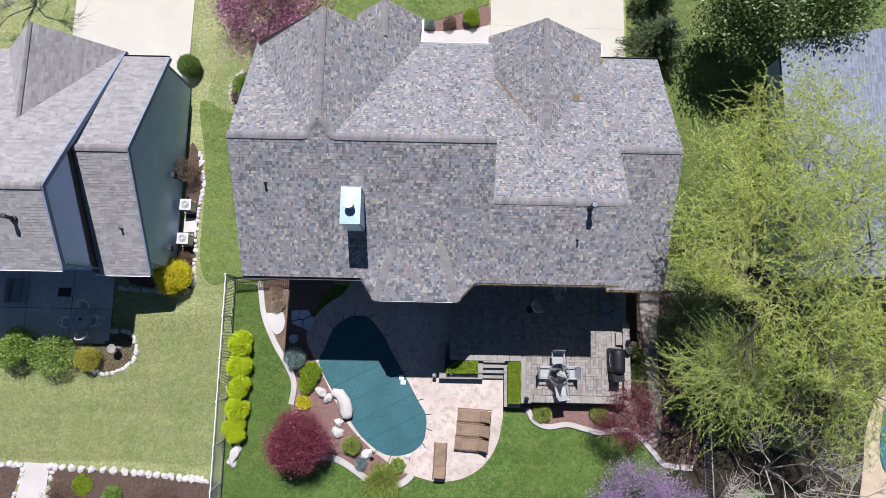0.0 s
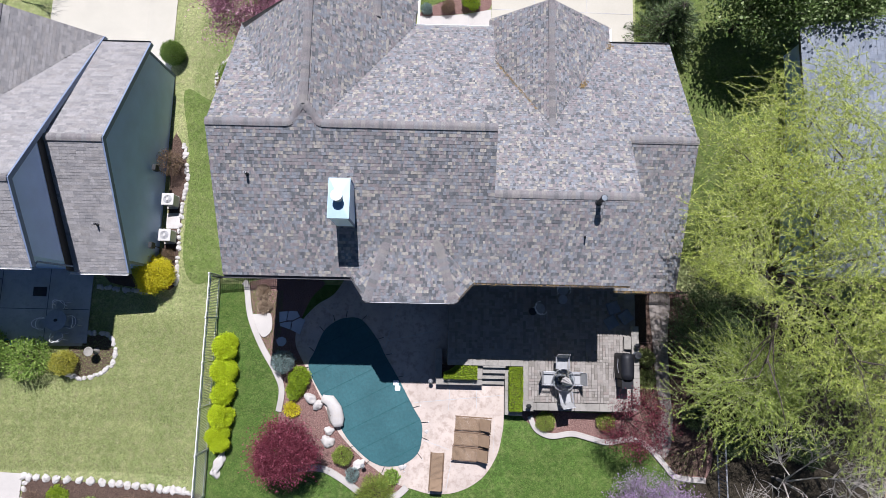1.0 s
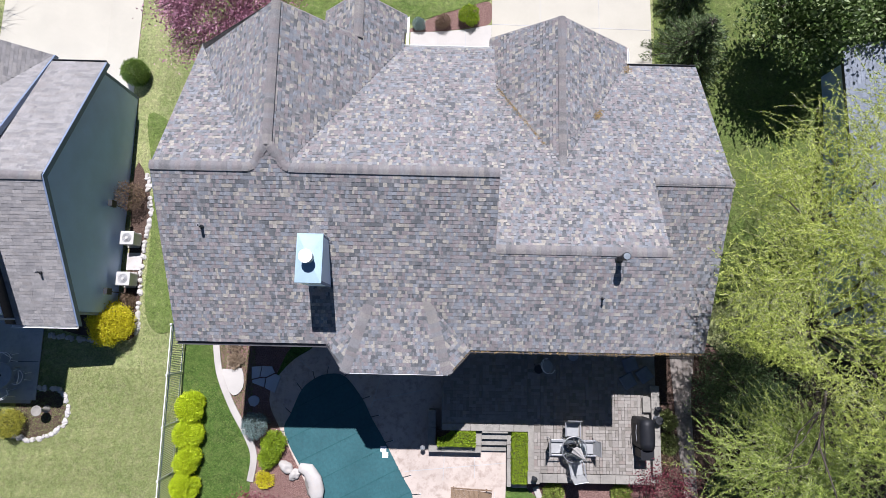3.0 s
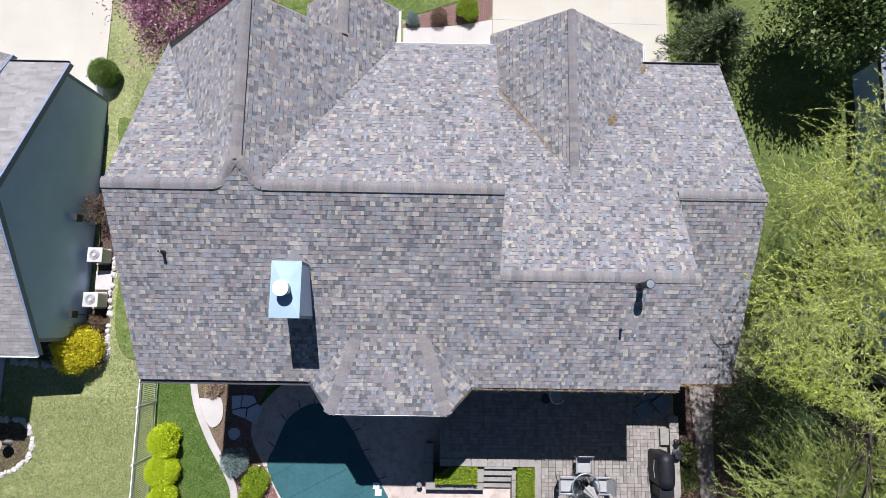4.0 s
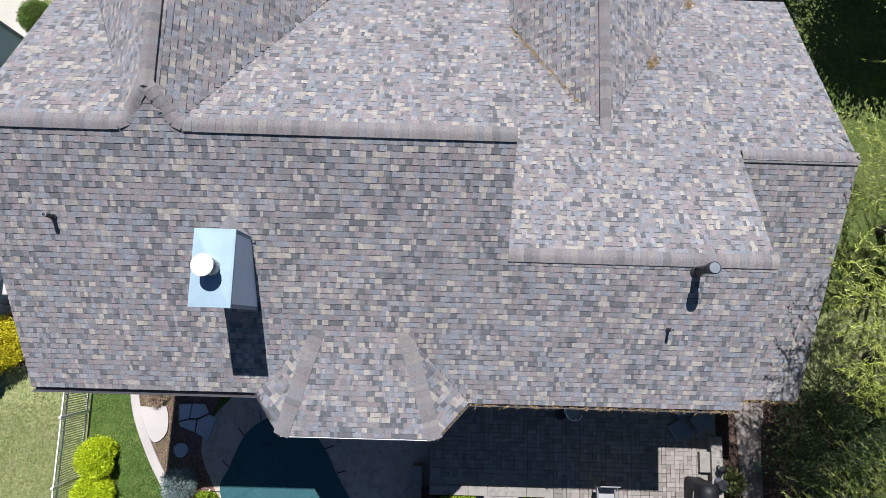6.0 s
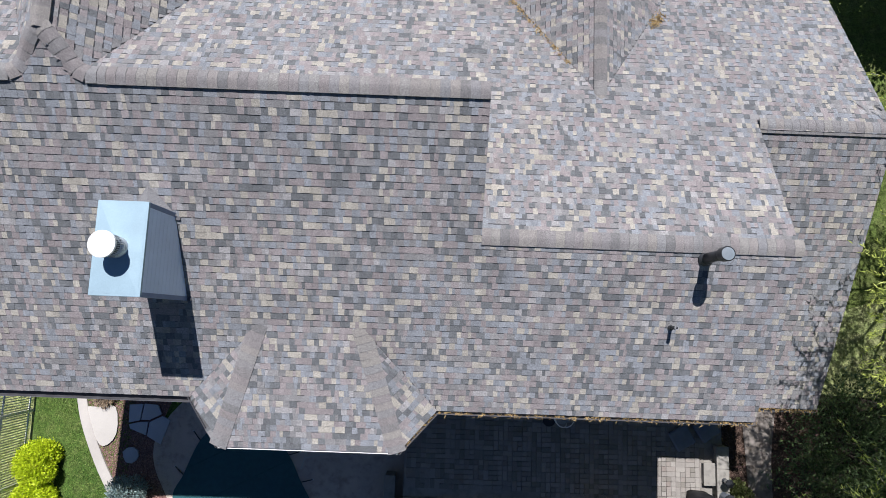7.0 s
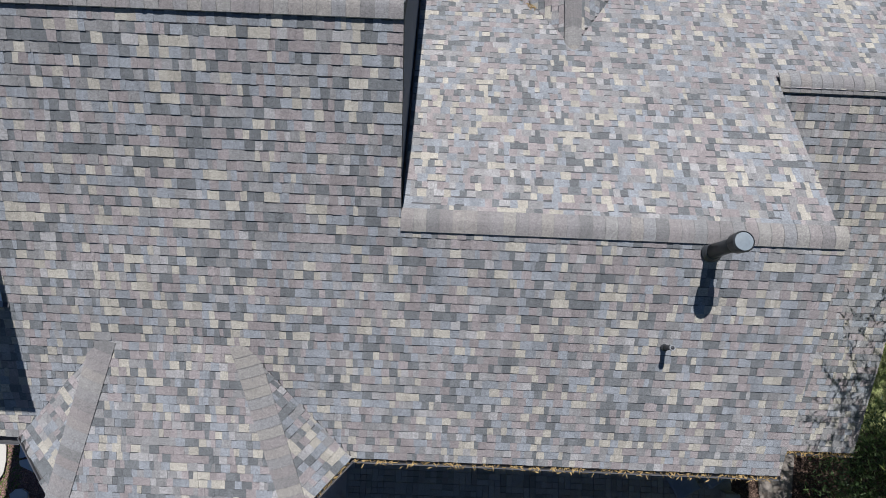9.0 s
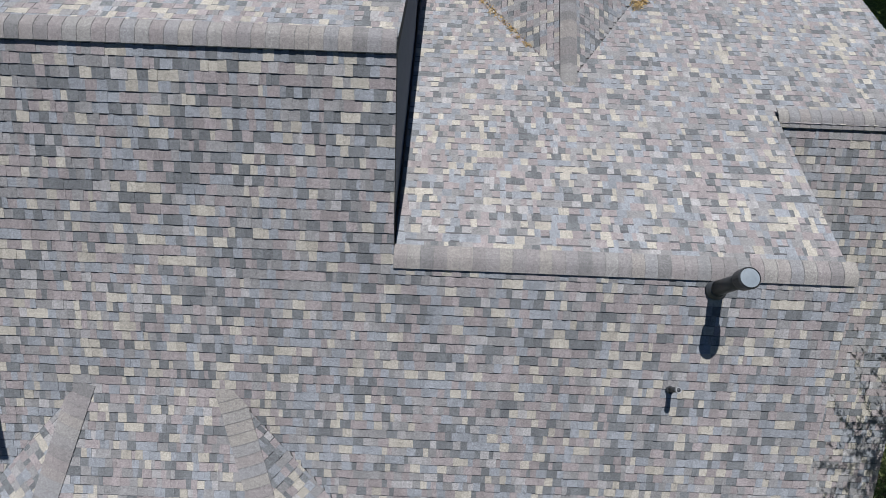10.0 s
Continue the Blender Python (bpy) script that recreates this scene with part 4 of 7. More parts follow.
# ---- fences ----
def white_fence():
    f = thing("fence", -9.95, -2.7, ground_z(-9.95, -2.7), "white metal picket fence along the lawn", "fence")
    x, h = -9.95, 1.40
    ys = [2.27 - 1.98 * k for k in range(7)]
    z0 = ground_z(x, 0)
    for y in ys:
        post = part("post", box(x - 0.035, x + 0.035, y - 0.035, y + 0.035, z0 - 0.1, z0 + h + 0.04, 0.006), WHITE, f)
        part("post_cap", lathe([(0.052, 0), (0.052, 0.015), (0.012, 0.04)], 4, m=Matrix.Translation((x, y, z0 + h + 0.04)) @ Matrix.Rotation(radians(45), 4, "Z")), WHITE, post)
    for a, b in zip(ys, ys[1:]):
        for z in (0.16, h - 0.22, h - 0.03):
            part("rail", box(x - 0.02, x + 0.02, b + 0.035, a - 0.035, z0 + z, z0 + z + 0.035, 0.004), WHITE, f)
    me = None
    for a in ys[:-1]:
        for k in range(1, 28):
            if me is None:
                ob = part("picket", box(-0.010, 0.010, -0.010, 0.010, 0.08, h - 0.035), WHITE, f)
                me = ob.data
            else:
                ob = new("picket", me)
                ob.parent = f
                ob.matrix_parent_inverse = f.matrix_world.inverted()
            ob.matrix_basis = Matrix.Translation((x, a - 1.98 * k / 28, z0))


white_fence()


def iron_fence(x0, x1, y, label, h=1.0):
    z0 = ground_z((x0 + x1) / 2, y)
    f = thing("iron_fence", (x0 + x1) / 2, y, z0, label, "fence")
    for z in (0.12, h - 0.18, h - 0.03):
        part("rail", box(x0, x1, y - 0.014, y + 0.014, z0 + z, z0 + z + 0.03), BLACK, f)
    n = max(3, round((x1 - x0) / 0.1))
    me = None
    for k in range(n + 1):
        x = x0 + (x1 - x0) * k / n
        if me is None:
            ob = part("picket", box(-0.026, 0.026, -0.01, 0.01, -0.05, h), BLACK, f)
            me = ob.data
        else:
            ob = new("picket", me)
            ob.parent = f
            ob.matrix_parent_inverse = f.matrix_world.inverted()
        ob.matrix_basis = Matrix.Translation((x, y, z0))
    for x in (x0, x1):
        part("post", box(x - 0.03, x + 0.03, y - 0.03, y + 0.03, z0 - 0.1, z0 + h + 0.05, 0.004), BLACK, f)
    return f


iron_fence(-9.85, -7.15, 2.16, "black iron picket gate between fence and house")
iron_fence(9.9, 11.5, 1.86, "black iron picket fence at the side path")


def slat_fence():
    x, y0, y1, h = 12.96, -9.6, -4.6, 0.85
    z0 = ground_z(x, -6)
    f = thing("metal_fence", x, (y0 + y1) / 2, z0, "pale grey metal slat fence under the trees", "fence")
    for z in (0.1, h):
        part("rail", box(x - 0.03, x + 0.03, y0, y1, z0 + z - 0.04, z0 + z, 0.006), GREY_FRAME, f)
    for k in range(31):
        y = y0 + (y1 - y0) * k / 30
        part("slat", box(x - 0.012, x + 0.012, y - 0.028, y + 0.028, z0 - 0.05, z0 + h - 0.03), GREY_FRAME, f)


slat_fence()

# ---- pool, deck and beds ----
POOL = [(-3.82, 0.41), (-3.1, 0.34), (-2.35, -0.53), (-1.97, -1.23), (-1.37, -2.2), (-0.63, -3.51), (-0.25, -4.15), (-0.21, -4.8), (-0.38, -5.48), (-0.99, -5.96), (-1.83, -6.07), (-2.5, -5.83),
        (-3.25, -5.22), (-3.78, -4.55), (-4.05, -3.9), (-4.74, -3.1), (-5.41, -1.85), (-5.18, -1.14), (-4.8, -0.22), (-4.31, 0.22)]
pool_line = spline(POOL, True, 5)
patch("pool_bed", spline([(-8.45, 2.0), (-8.3, 0.4), (-7.7, -0.9), (-6.97, -2.03), (-6.62, -2.86), (-6.7, -3.9), (-6.6, -5.4), (-5.65, -6.2), (-4.6, -6.2), (-3.75, -6.6), (-2.9, -7.15), (-1.6, -7.4),
                                     (-0.9, -6.9), (-1.2, -6.2), (-3.4, -5.1), (-4.4, -3.3), (-5.6, -1.6), (-6.1, -0.5), (-5.5, 1.2), (-5.0, 2.1)], True, 4), 0.020, MULCH,
                 "red-brown mulch bed round the pool", "flower bed")
deck_out = spline([(3.44, -2.2), (3.43, -3.93), (3.36, -4.62), (3.11, -5.57), (2.45, -6.52), (1.41, -7.09), (0.3, -7.2), (-0.6, -7.0), (-1.4, -6.75), (-2.3, -6.15)], steps=6)
deck_left = spline([(-2.6, -5.95), (-3.9, -4.7), (-4.9, -3.0), (-5.6, -1.75), (-6.02, -1.0), (-6.1, -0.4), (-5.9, 0.15), (-5.2, 0.95), (-4.4, 1.5), (-3.9, 2.3)], steps=5)
patch("pool_deck", deck_out + deck_left + [(3.44, 2.3)], 0.034, STAMPED, "pinkish stamped concrete deck round the pool", "pool deck", 0.012)
slab_joints("trim_deck_joint", [((-0.6, -3.3), (3.4, -2.9)), ((1.0, -2.4), (0.95, -3.6)), ((2.2, -2.5), (2.2, -3.5)), ((-1.9, -0.6), (0.2, -0.1)), ((-2.0, -0.9), (-1.4, 1.2)), ((-0.2, -4.9), (1.0, -5.3)), ((0.9, -7.0), (1.1, -5.9)),
                                ((-5.1, -0.6), (-5.95, -0.9)), ((-4.5, 0.6), (-5.0, 1.0)), ((3.0, -4.0), (3.0, -5.4))], 0.043)


def pool_cover():
    z = -0.45 + 0.062
    t = tagged(new("pool_cover"), "dark teal mesh safety cover stretched over the pool", "pool cover")
    t.matrix_world = Matrix.Translation((-2.6, -3, z))
    bm = bmesh.new()
    f = bm.faces.new([bm.verts.new((x, y, z)) for x, y in pool_line])
    for k in range(-16, 8):
        bmesh.ops.bisect_plane(bm, geom=bm.verts[:] + bm.edges[:] + bm.faces[:], plane_co=(0, 0.42 * k, 0), plane_no=(0, 1, 0))
        bmesh.ops.bisect_plane(bm, geom=bm.verts[:] + bm.edges[:] + bm.faces[:], plane_co=(-6 + 0.32 * (k + 16), 0, 0), plane_no=(1, 0, 0))
    rim = [Vector((*p, 0)) for p in pool_line]
    for v in bm.verts:
        d = min((Vector((v.co.x, v.co.y, 0)) - r).length for r in rim)
        w = min(1.0, d / 0.9)
        v.co.z += 0.012 * w * noise.noise(Vector((v.co.x * 1.6, v.co.y * 3.2, 0)))
    sheet = part("fabric", bm, COVER, t, smooth=True)
    # webbing straps across it, and springs out to the deck
    c30 = Vector((math.cos(radians(27)), math.sin(radians(27)), 0))
    nrm = Vector((-c30.y, c30.x, 0))
    n = len(pool_line)
    mid = Vector((-2.6, -3.0, 0))
    for k in range(-5, 6):
        off = mid + nrm * (0.98 * k)
        hits = []
        for j in range(n):
            a, b = rim[j], rim[(j + 1) % n]
            da, db = (a - off).dot(nrm), (b - off).dot(nrm)
            if (da <= 0) != (db <= 0):
                p = a + (b - a) * (da / (da - db))
                hits.append((p - off).dot(c30))
        hits.sort()
        for s0, s1 in zip(hits[::2], hits[1::2]):
            if s1 - s0 < 0.4:
                continue
            bm = bmesh.new()
            rows = []
            steps = 14
            for q in range(steps + 1):
                s = s0 + (s1 - s0) * q / steps
                p = off + c30 * s
                d = min((p - r).length for r in rim)
                w = min(1.0, d / 0.9)
                zq = z + 0.012 * w * noise.noise(Vector((p.x * 1.6, p.y * 3.2, 0))) + 0.010
                rows.append([bm.verts.new((p.x + nrm.x * e, p.y + nrm.y * e, zq)) for e in (-0.02, 0.02)])
            for r, q in zip(rows, rows[1:]):
                bm.faces.new((r[0], r[1], q[1], q[0]))
            part("strap", bm, WEBBING, t)
    for j in range(0, n, 5):
        a = rim[j]
        tan = (rim[(j + 1) % n] - rim[j - 1]).normalized()
        o = Vector((tan.y, -tan.x, 0))
        if (a + o * 0.2 - mid).length < (a - mid).length:
            o = -o
        if a.x < -3.6 and a.y < -2.2:
            continue
        o = (o + tan * 0.3).normalized()
        bm = tube([(a.x, a.y, z + 0.004), (a.x + o.x * 0.14, a.y + o.y * 0.14, z + 0.01), (a.x + o.x * 0.32, a.y + o.y * 0.32, z - 0.02)], 0.014, 5)
        sp = part("spring", bm, BLACK, t)
        part("anchor", lathe([(0.03, -0.03), (0.03, 0.012), (0.01, 0.02)], 8, m=Matrix.Translation((a.x + o.x * 0.32, a.y + o.y * 0.32, z - 0.03))), STEEL, sp)


pool_cover()

for name, line, w, hi, lab in (("curb", [(-8.75, 2.0), (-8.59, 1.76), (-8.31, 0.37), (-7.7, -0.91), (-6.97, -2.03), (-6.6, -2.86), (-6.69, -3.83)], 0.27, 0.09, "pale poured concrete edging between lawn and mulch"),
                               ("curb", [(-5.65, -6.23), (-4.6, -6.21), (-3.75, -6.6), (-2.9, -7.18)], 0.28, 0.09, "pale poured concrete edging between lawn and mulch"),
                               ("curb", [(-1.7, -7.45), (-1.2, -7.25), (-0.83, -6.92)], 0.3, 0.09, "short pale concrete edging by the deck"),
                               ("curb", [(4.6, -3.78), (4.89, -4.35), (5.55, -4.63), (6.47, -4.51), (7.32, -4.7), (8.03, -4.85), (9.17, -4.7), (9.87, -5.01), (10.56, -5.74), (11.1, -6.28), (12.37, -6.4)], 0.24, 0.09,
                                "wavy pale concrete edging below the patio")):
    tagged(part(name, ribbon(spline(line, steps=5), w, 0.02, hi), CURB), lab, "edging", kind="structure")
patch("patio_bed", spline([(4.5, -3.5), (4.75, -4.25), (5.5, -4.55), (6.5, -4.45), (8.0, -4.75), (9.2, -4.6), (10.0, -5.05), (11.1, -6.2), (12.4, -6.35), (12.8, -4.5), (12.0, -2.0), (12.2, 1.6), (9.4, 1.7), (9.3, -3.2)], True, 4),
      0.022, MULCH, "red mulch bed below the raised patio", "flower bed")
# dark overlay on the red mulch, coloured in for the shade of the trees
patch("shaded_bed", [(9.5, -3.4), (10.05, -4.85), (10.7, -5.6), (11.15, -6.15), (12.4, -6.25), (12.7, -4.5), (12.0, -2.0), (12.2, 1.55), (11.0, 1.65), (10.25, -0.45), (9.3, -0.45), (9.3, -3.0)], 0.030, MULCH_BROWN, "mulch bed darkened to stand for tree shade", "flower bed")
patch("woodland_floor", [(10.9, -16), (26, -16), (26, 1), (16.0, 1.5), (11.6, 1.6), (12.3, -3), (12.2, -6.4), (11.2, -6.6), (11.0, -9.0)], 0.016, SOIL, "brown leaf litter under the trees", "ground")
patch("side_path", spline([(10.15, 1.75), (10.2, -0.2), (10.35, -2.5), (10.5, -3.8), (10.0, -4.7), (10.6, -5.5), (11.0, -4.4), (10.95, -2.5), (10.9, -0.2), (11.05, 1.75)], True, 4), 0.045, MOTTLED, "mottled concrete side path, darkened and blotched for twig shade", "path", 0.02)
# dark sheet laid over the mulch in place of the shade here
patch("side_soil", [(9.22, -0.4), (10.3, -0.4), (10.3, 1.75), (9.22, 1.75)], 0.034, MULCH_BROWN, "dark strip coloured in for the shade between patio and side path", "soil")
patch("pale_slab", spline([(-8.28, 0.44), (-7.85, 0.5), (-7.35, 0.53), (-7.25, -0.2), (-7.62, -0.55), (-7.95, -0.2)], True, 3), 0.05, WALK, "pale concrete slab in the pool bed", "paving", 0.03)


def flagstone(outline):
    return tagged(part("flagstone", drape(outline, 0.03, 0.05), FLAG), "grey flat flagstone in the mulch", "stepping stone", group="flagstones by the pool")


for outline in ([(-6.93, 0.62), (-6.52, 0.66), (-6.58, 0.22), (-6.90, 0.14)], [(-6.48, 0.67), (-6.08, 0.66), (-5.94, 0.42), (-6.30, 0.24), (-6.54, 0.24)],
                [(-6.89, 0.09), (-6.58, 0.17), (-6.33, 0.19), (-6.36, -0.17), (-6.85, -0.02)], [(-6.28, 0.19), (-5.92, 0.37), (-5.68, 0.28), (-5.90, -0.38), (-6.32, -0.19)]):
    flagstone(outline)
tagged(part("stepping_stone", drape([(-6.75 + 0.24 * math.cos(a) * (1 + 0.12 * math.sin(3 * a)), -0.73 + 0.22 * math.sin(a)) for a in [2 * math.pi * k / 9 for k in range(9)]], 0.03, 0.06), FLAG),
       "blue-grey stepping stone in the shaded mulch", "stepping stone")


def boulder(x, y, rx, ry, rz, rot, seed, label, base=None, mat=None):
    bm = rock(rx, ry, rz, seed, 3)
    bmesh.ops.rotate(bm, matrix=Matrix.Rotation(radians(rot), 3, "Z"), verts=bm.verts[:])
    z = ground_z(x, y) if base is None else base
    bmesh.ops.translate(bm, vec=(x, y, z + rz * 0.2), verts=bm.verts[:])
    return tagged(part("boulder", bm, mat or WHITE_STONE, smooth=True), label, "rock")


for k, (x, y, rx, ry, rz, rot) in enumerate(((-5.25, -3.22, 0.30, 0.2, 0.22, -40), (-4.9, -3.5, 0.24, 0.2, 0.2, 20), (-4.35, -4.6, 0.22, 0.18, 0.16, 10), (-4.4, -5.05, 0.25, 0.3, 0.2, 60), (-2.97, -6.03, 0.28, 0.22, 0.14, 30),
                                            (-1.03, -6.08, 0.17, 0.14, 0.08, 0), (-9.35, -6.2, 0.24, 0.5, 0.18, -25), (-9.5, -6.6, 0.22, 0.26, 0.14, 10), (0.0, -4.55, 0.12, 0.1, 0.06, 0))):
    boulder(x, y, rx, ry, rz, rot, k, "rounded whitish limestone boulder in the pool bed")


def ledge():
    """The long curved diving rock that leans over the pool's edge."""
    t = thing("rock_ledge", -4.2, -3.8, -0.45, "long curved white limestone ledge at the pool's edge", "rock")
    line = [(-4.7, -3.18, 0.16), (-4.35, -3.28, 0.26), (-4.08, -3.62, 0.31), (-3.98, -4.05, 0.30), (-3.93, -4.38, 0.22)]
    bm = bmesh.new()
    rings = []
    for x, y, r in line:
        ring = []
        for k in range(14):
            a = 2 * math.pi * k / 14
            j = 1 + 0.16 * noise.noise(Vector((x * 2 + math.cos(a), y * 2 + math.sin(a), 3)))
            ring.append((x, y, r * j, a))
        rings.append(ring)
    vs = []
    for q, ring in enumerate(rings):
        a0, a1 = rings[max(q - 1, 0)][0], rings[min(q + 1, len(rings) - 1)][0]
        d = Vector((a1[0] - a0[0], a1[1] - a0[1], 0)).normalized()
        s = Vector((-d.y, d.x, 0))
        vs.append([bm.verts.new(Vector((x, y, -0.25)) + s * r * math.cos(a) + Vector((0, 0, max(-0.2, 0.75 * r * math.sin(a))))) for x, y, r, a in ring])
    for a, b in zip(vs, vs[1:]):
        for k in range(14):
            bm.faces.new((a[k], a[(k + 1) % 14], b[(k + 1) % 14], b[k]))
    bm.faces.new(vs[0])
    bm.faces.new(vs[-1][::-1])
    bmesh.ops.subdivide_edges(bm, edges=bm.edges[:], cuts=1, use_grid_fill=True)
    for v in bm.verts:
        v.co += v.normal * 0.03 * noise.noise(v.co * 6) if v.normal.length else Vector()
    part("slab", bm, WHITE_STONE, t, smooth=True)
    part("footing", rock(0.3, 0.5, 0.3, 77), BLOCK, t).matrix_basis = Matrix.Translation((-4.2, -3.85, -0.42))


ledge()
for p in ((-1.44, -2.45), (-1.36, -2.68)):
    tagged(part("skimmer_lid", box(p[0] - 0.12, p[0] + 0.12, p[1] - 0.11, p[1] + 0.11, -0.41, -0.375, 0.01), WHITE), "white square skimmer lid on the deck", "pool fitting")

# ---- raised patio ----
PZ = 0.35
patio = tagged(part("patio", box(0.85, 9.2, -1.36, 2.4, -0.6, PZ - 0.05), BLOCK), "raised patio of tan and grey concrete pavers", "patio", kind="structure")
part("patio_base", box(4.2, 9.2, -3.1, -1.36, -0.6, PZ - 0.05), BLOCK, patio)


def wall_run(x0, x1, y0, y1, z1, label="grey concrete block garden wall with flat capstones"):
    """A low block wall with capstones along its longer side."""
    w = thing("garden_wall", (x0 + x1) / 2, (y0 + y1) / 2, -0.45, label, "garden wall")
    ins = 0.03
    along_x = (x1 - x0) > (y1 - y0)
    L = (x1 - x0) if along_x else (y1 - y0)
    rows = max(1, round((z1 + 0.05 - (-0.45)) / 0.17))
    part("core", box(x0 + ins + 0.02, x1 - ins - 0.02, y0 + ins + 0.02, y1 - ins - 0.02, -0.55, z1 - 0.07), BLOCK, w)
    n = max(1, round(L / 0.4))
    hb = (z1 - 0.07 + 0.47) / rows
    for r in range(rows):
        for k in range(n):
            a, b = L * k / n + 0.004, L * (k + 1) / n - 0.004
            if along_x:
                part("block", box(x0 + a, x0 + b, y0 + ins, y1 - ins, -0.47 + r * hb, -0.47 + (r + 1) * hb - 0.008, 0.012), BLOCK, w)
            else:
                part("block", box(x0 + ins, x1 - ins, y0 + a, y0 + b, -0.47 + r * hb, -0.47 + (r + 1) * hb - 0.008, 0.012), BLOCK, w)
    m = max(1, round(L / 0.55))
    for k in range(m):
        a, b = L * k / m + 0.004, L * (k + 1) / m - 0.004
        bm = box(x0 + a, x0 + b, y0, y1, z1 - 0.07, z1, 0.012) if along_x else box(x0, x1, y0 + a, y0 + b, z1 - 0.07, z1, 0.012)
        part("capstone", bm, BLOCK, w)
    return w


wall_run(4.2, 9.2, -3.42, -3.1, PZ + 0.03)
wall_run(8.92, 9.24, -3.1, 0.3, PZ + 0.25)
wall_run(0.35, 2.42, -2.44, -2.16, 0.05)
wall_run(0.32, 0.62, -2.16, -0.85, 0.05)
wall_run(2.16, 2.42, -2.16, -1.38, 0.12)
wall_run(0.85, 4.2, -1.56, -1.30, PZ + 0.02)
wall_run(3.42, 3.62, -3.7, -1.58, 0.02)
wall_run(3.62, 4.2, -3.72, -3.5, 0.02)
pillar = wall_run(4.16, 4.62, -3.46, -3.0, PZ + 0.12, "square block pillar at the patio corner")
patch("planter_soil", [(0.62, -2.16), (2.16, -2.16), (2.16, -1.56), (0.62, -1.56)], 0.35, MULCH_BROWN, "dark soil in the block planter", "soil")
patch("planter_soil", [(3.62, -3.5), (4.18, -3.5), (4.18, -1.56), (3.62, -1.56)], 0.35, MULCH_BROWN, "dark soil in the block planter", "soil")


def garden_steps():
    t = thing("steps", 2.95, -2.0, -0.45, "grey concrete block steps up to the patio", "steps")
    for k in range(4):
        y1 = -2.42 + 0.26 * k
        part("step", box(2.42, 3.42, y1, -1.3, -0.47 + 0.2 * k, -0.45 + 0.2 * (k + 1) - (0.0 if k < 3 else 0.01), 0.012), BLOCK, t)


garden_steps()


def lantern(x, y, z, label):
    t = thing("lantern", x, y, z, label, "lantern")
    m = Matrix.Translation((x, y, z))
    part("base", lathe([(0.07, 0), (0.07, 0.02), (0.03, 0.05), (0.03, 0.09)], 12, m=m), BLACK, t)
    part("glass", lathe([(0.06, 0.09), (0.085, 0.28)], 6, m=m), plain("frosted_glass", (0.5, 0.5, 0.48), 0.3), t)
    part("roof", lathe([(0.12, 0.28), (0.11, 0.30), (0.03, 0.37), (0.012, 0.42)], 6, m=m), BLACK, t)
    return t


lantern(4.38, -3.22, PZ + 0.12, "black lantern on the patio pillar")
lantern(9.1, -0.55, PZ + 0.25, "black lantern on the grill wall")


def path_light(x, y):
    z = ground_z(x, y) + 0.04
    t = thing("path_light", x, y, z, "small dark path light on a post", "path light")
    part("stake", tube([(x, y, z - 0.03), (x, y, z + 0.45)], 0.014, 8), BLACK, t)
    part("shade", lathe([(0.10, 0.43), (0.095, 0.45), (0.03, 0.52)], 14, m=Matrix.Translation((x, y, z))), STEEL, t)


path_light(0.12, -2.3)
path_light(-2.75, -5.98)


# ---- outdoor furniture ----
def sun_lounger():
    t = thing("sun_lounger", 0, 0, 0, "brown slatted sun lounger with a raised back on the deck", "sun lounger", "sun loungers on the deck")
    L, W, Z = 1.62, 0.56, 0.32
    for s in (-1, 1):
        part("side_rail", box(0, L, s * W / 2 - 0.025, s * W / 2 + 0.025, Z - 0.05, Z, 0.01), BROWN_FRAME, t)
        for x in (0.12, L - 0.2):
            part("leg", box(x - 0.02, x + 0.02, s * (W / 2 - 0.03) - 0.02, s * (W / 2 - 0.03) + 0.02, 0, Z - 0.05, 0.005), BROWN_FRAME, t)
    n = 22
    for k in range(n):
        x = 0.02 + (L - 0.55) * k / n
        part("slat", box(x, x + 0.043, -W / 2 + 0.03, W / 2 - 0.03, Z, Z + 0.018, 0.004), BROWN_MAT, t)
    a = radians(38)
    m = Matrix.Translation((L - 0.52, 0, Z + 0.01)) @ Matrix.Rotation(-a, 4, "Y")
    back = part("backrest", box(0, 0.56, -W / 2 + 0.025, W / 2 - 0.025, 0, 0.012, m=m), BROWN_MAT, t)
    for k in range(11):
        part("back_slat", box(0.01 + 0.05 * k, 0.052 + 0.05 * k, -W / 2 + 0.03, W / 2 - 0.03, 0.012, 0.026, 0.004, m=m), BROWN_MAT, back)
    part("prop", tube([(L - 0.15, -0.2, Z + 0.17), (L - 0.02, -0.2, Z - 0.02), (L - 0.02, 0.2, Z - 0.02), (L - 0.15, 0.2, Z + 0.17)], 0.011, 6), BROWN_FRAME, t)
    return t


first = sun_lounger()
DZ = -0.45 + 0.046
first.matrix_world = pose(1.24, -4.08, DZ, 0, 0, -3)
for x, y, r in ((1.19, -4.73, -3.5), (1.12, -5.36, -4)):
    copy_thing(first, pose(x, y, DZ, 0, 0, r))
flat = copy_thing(first, pose(0.50, -5.36, DZ, 0, 0, -92.5))
flat["label"] = "brown slatted sun lounger standing apart on the deck"


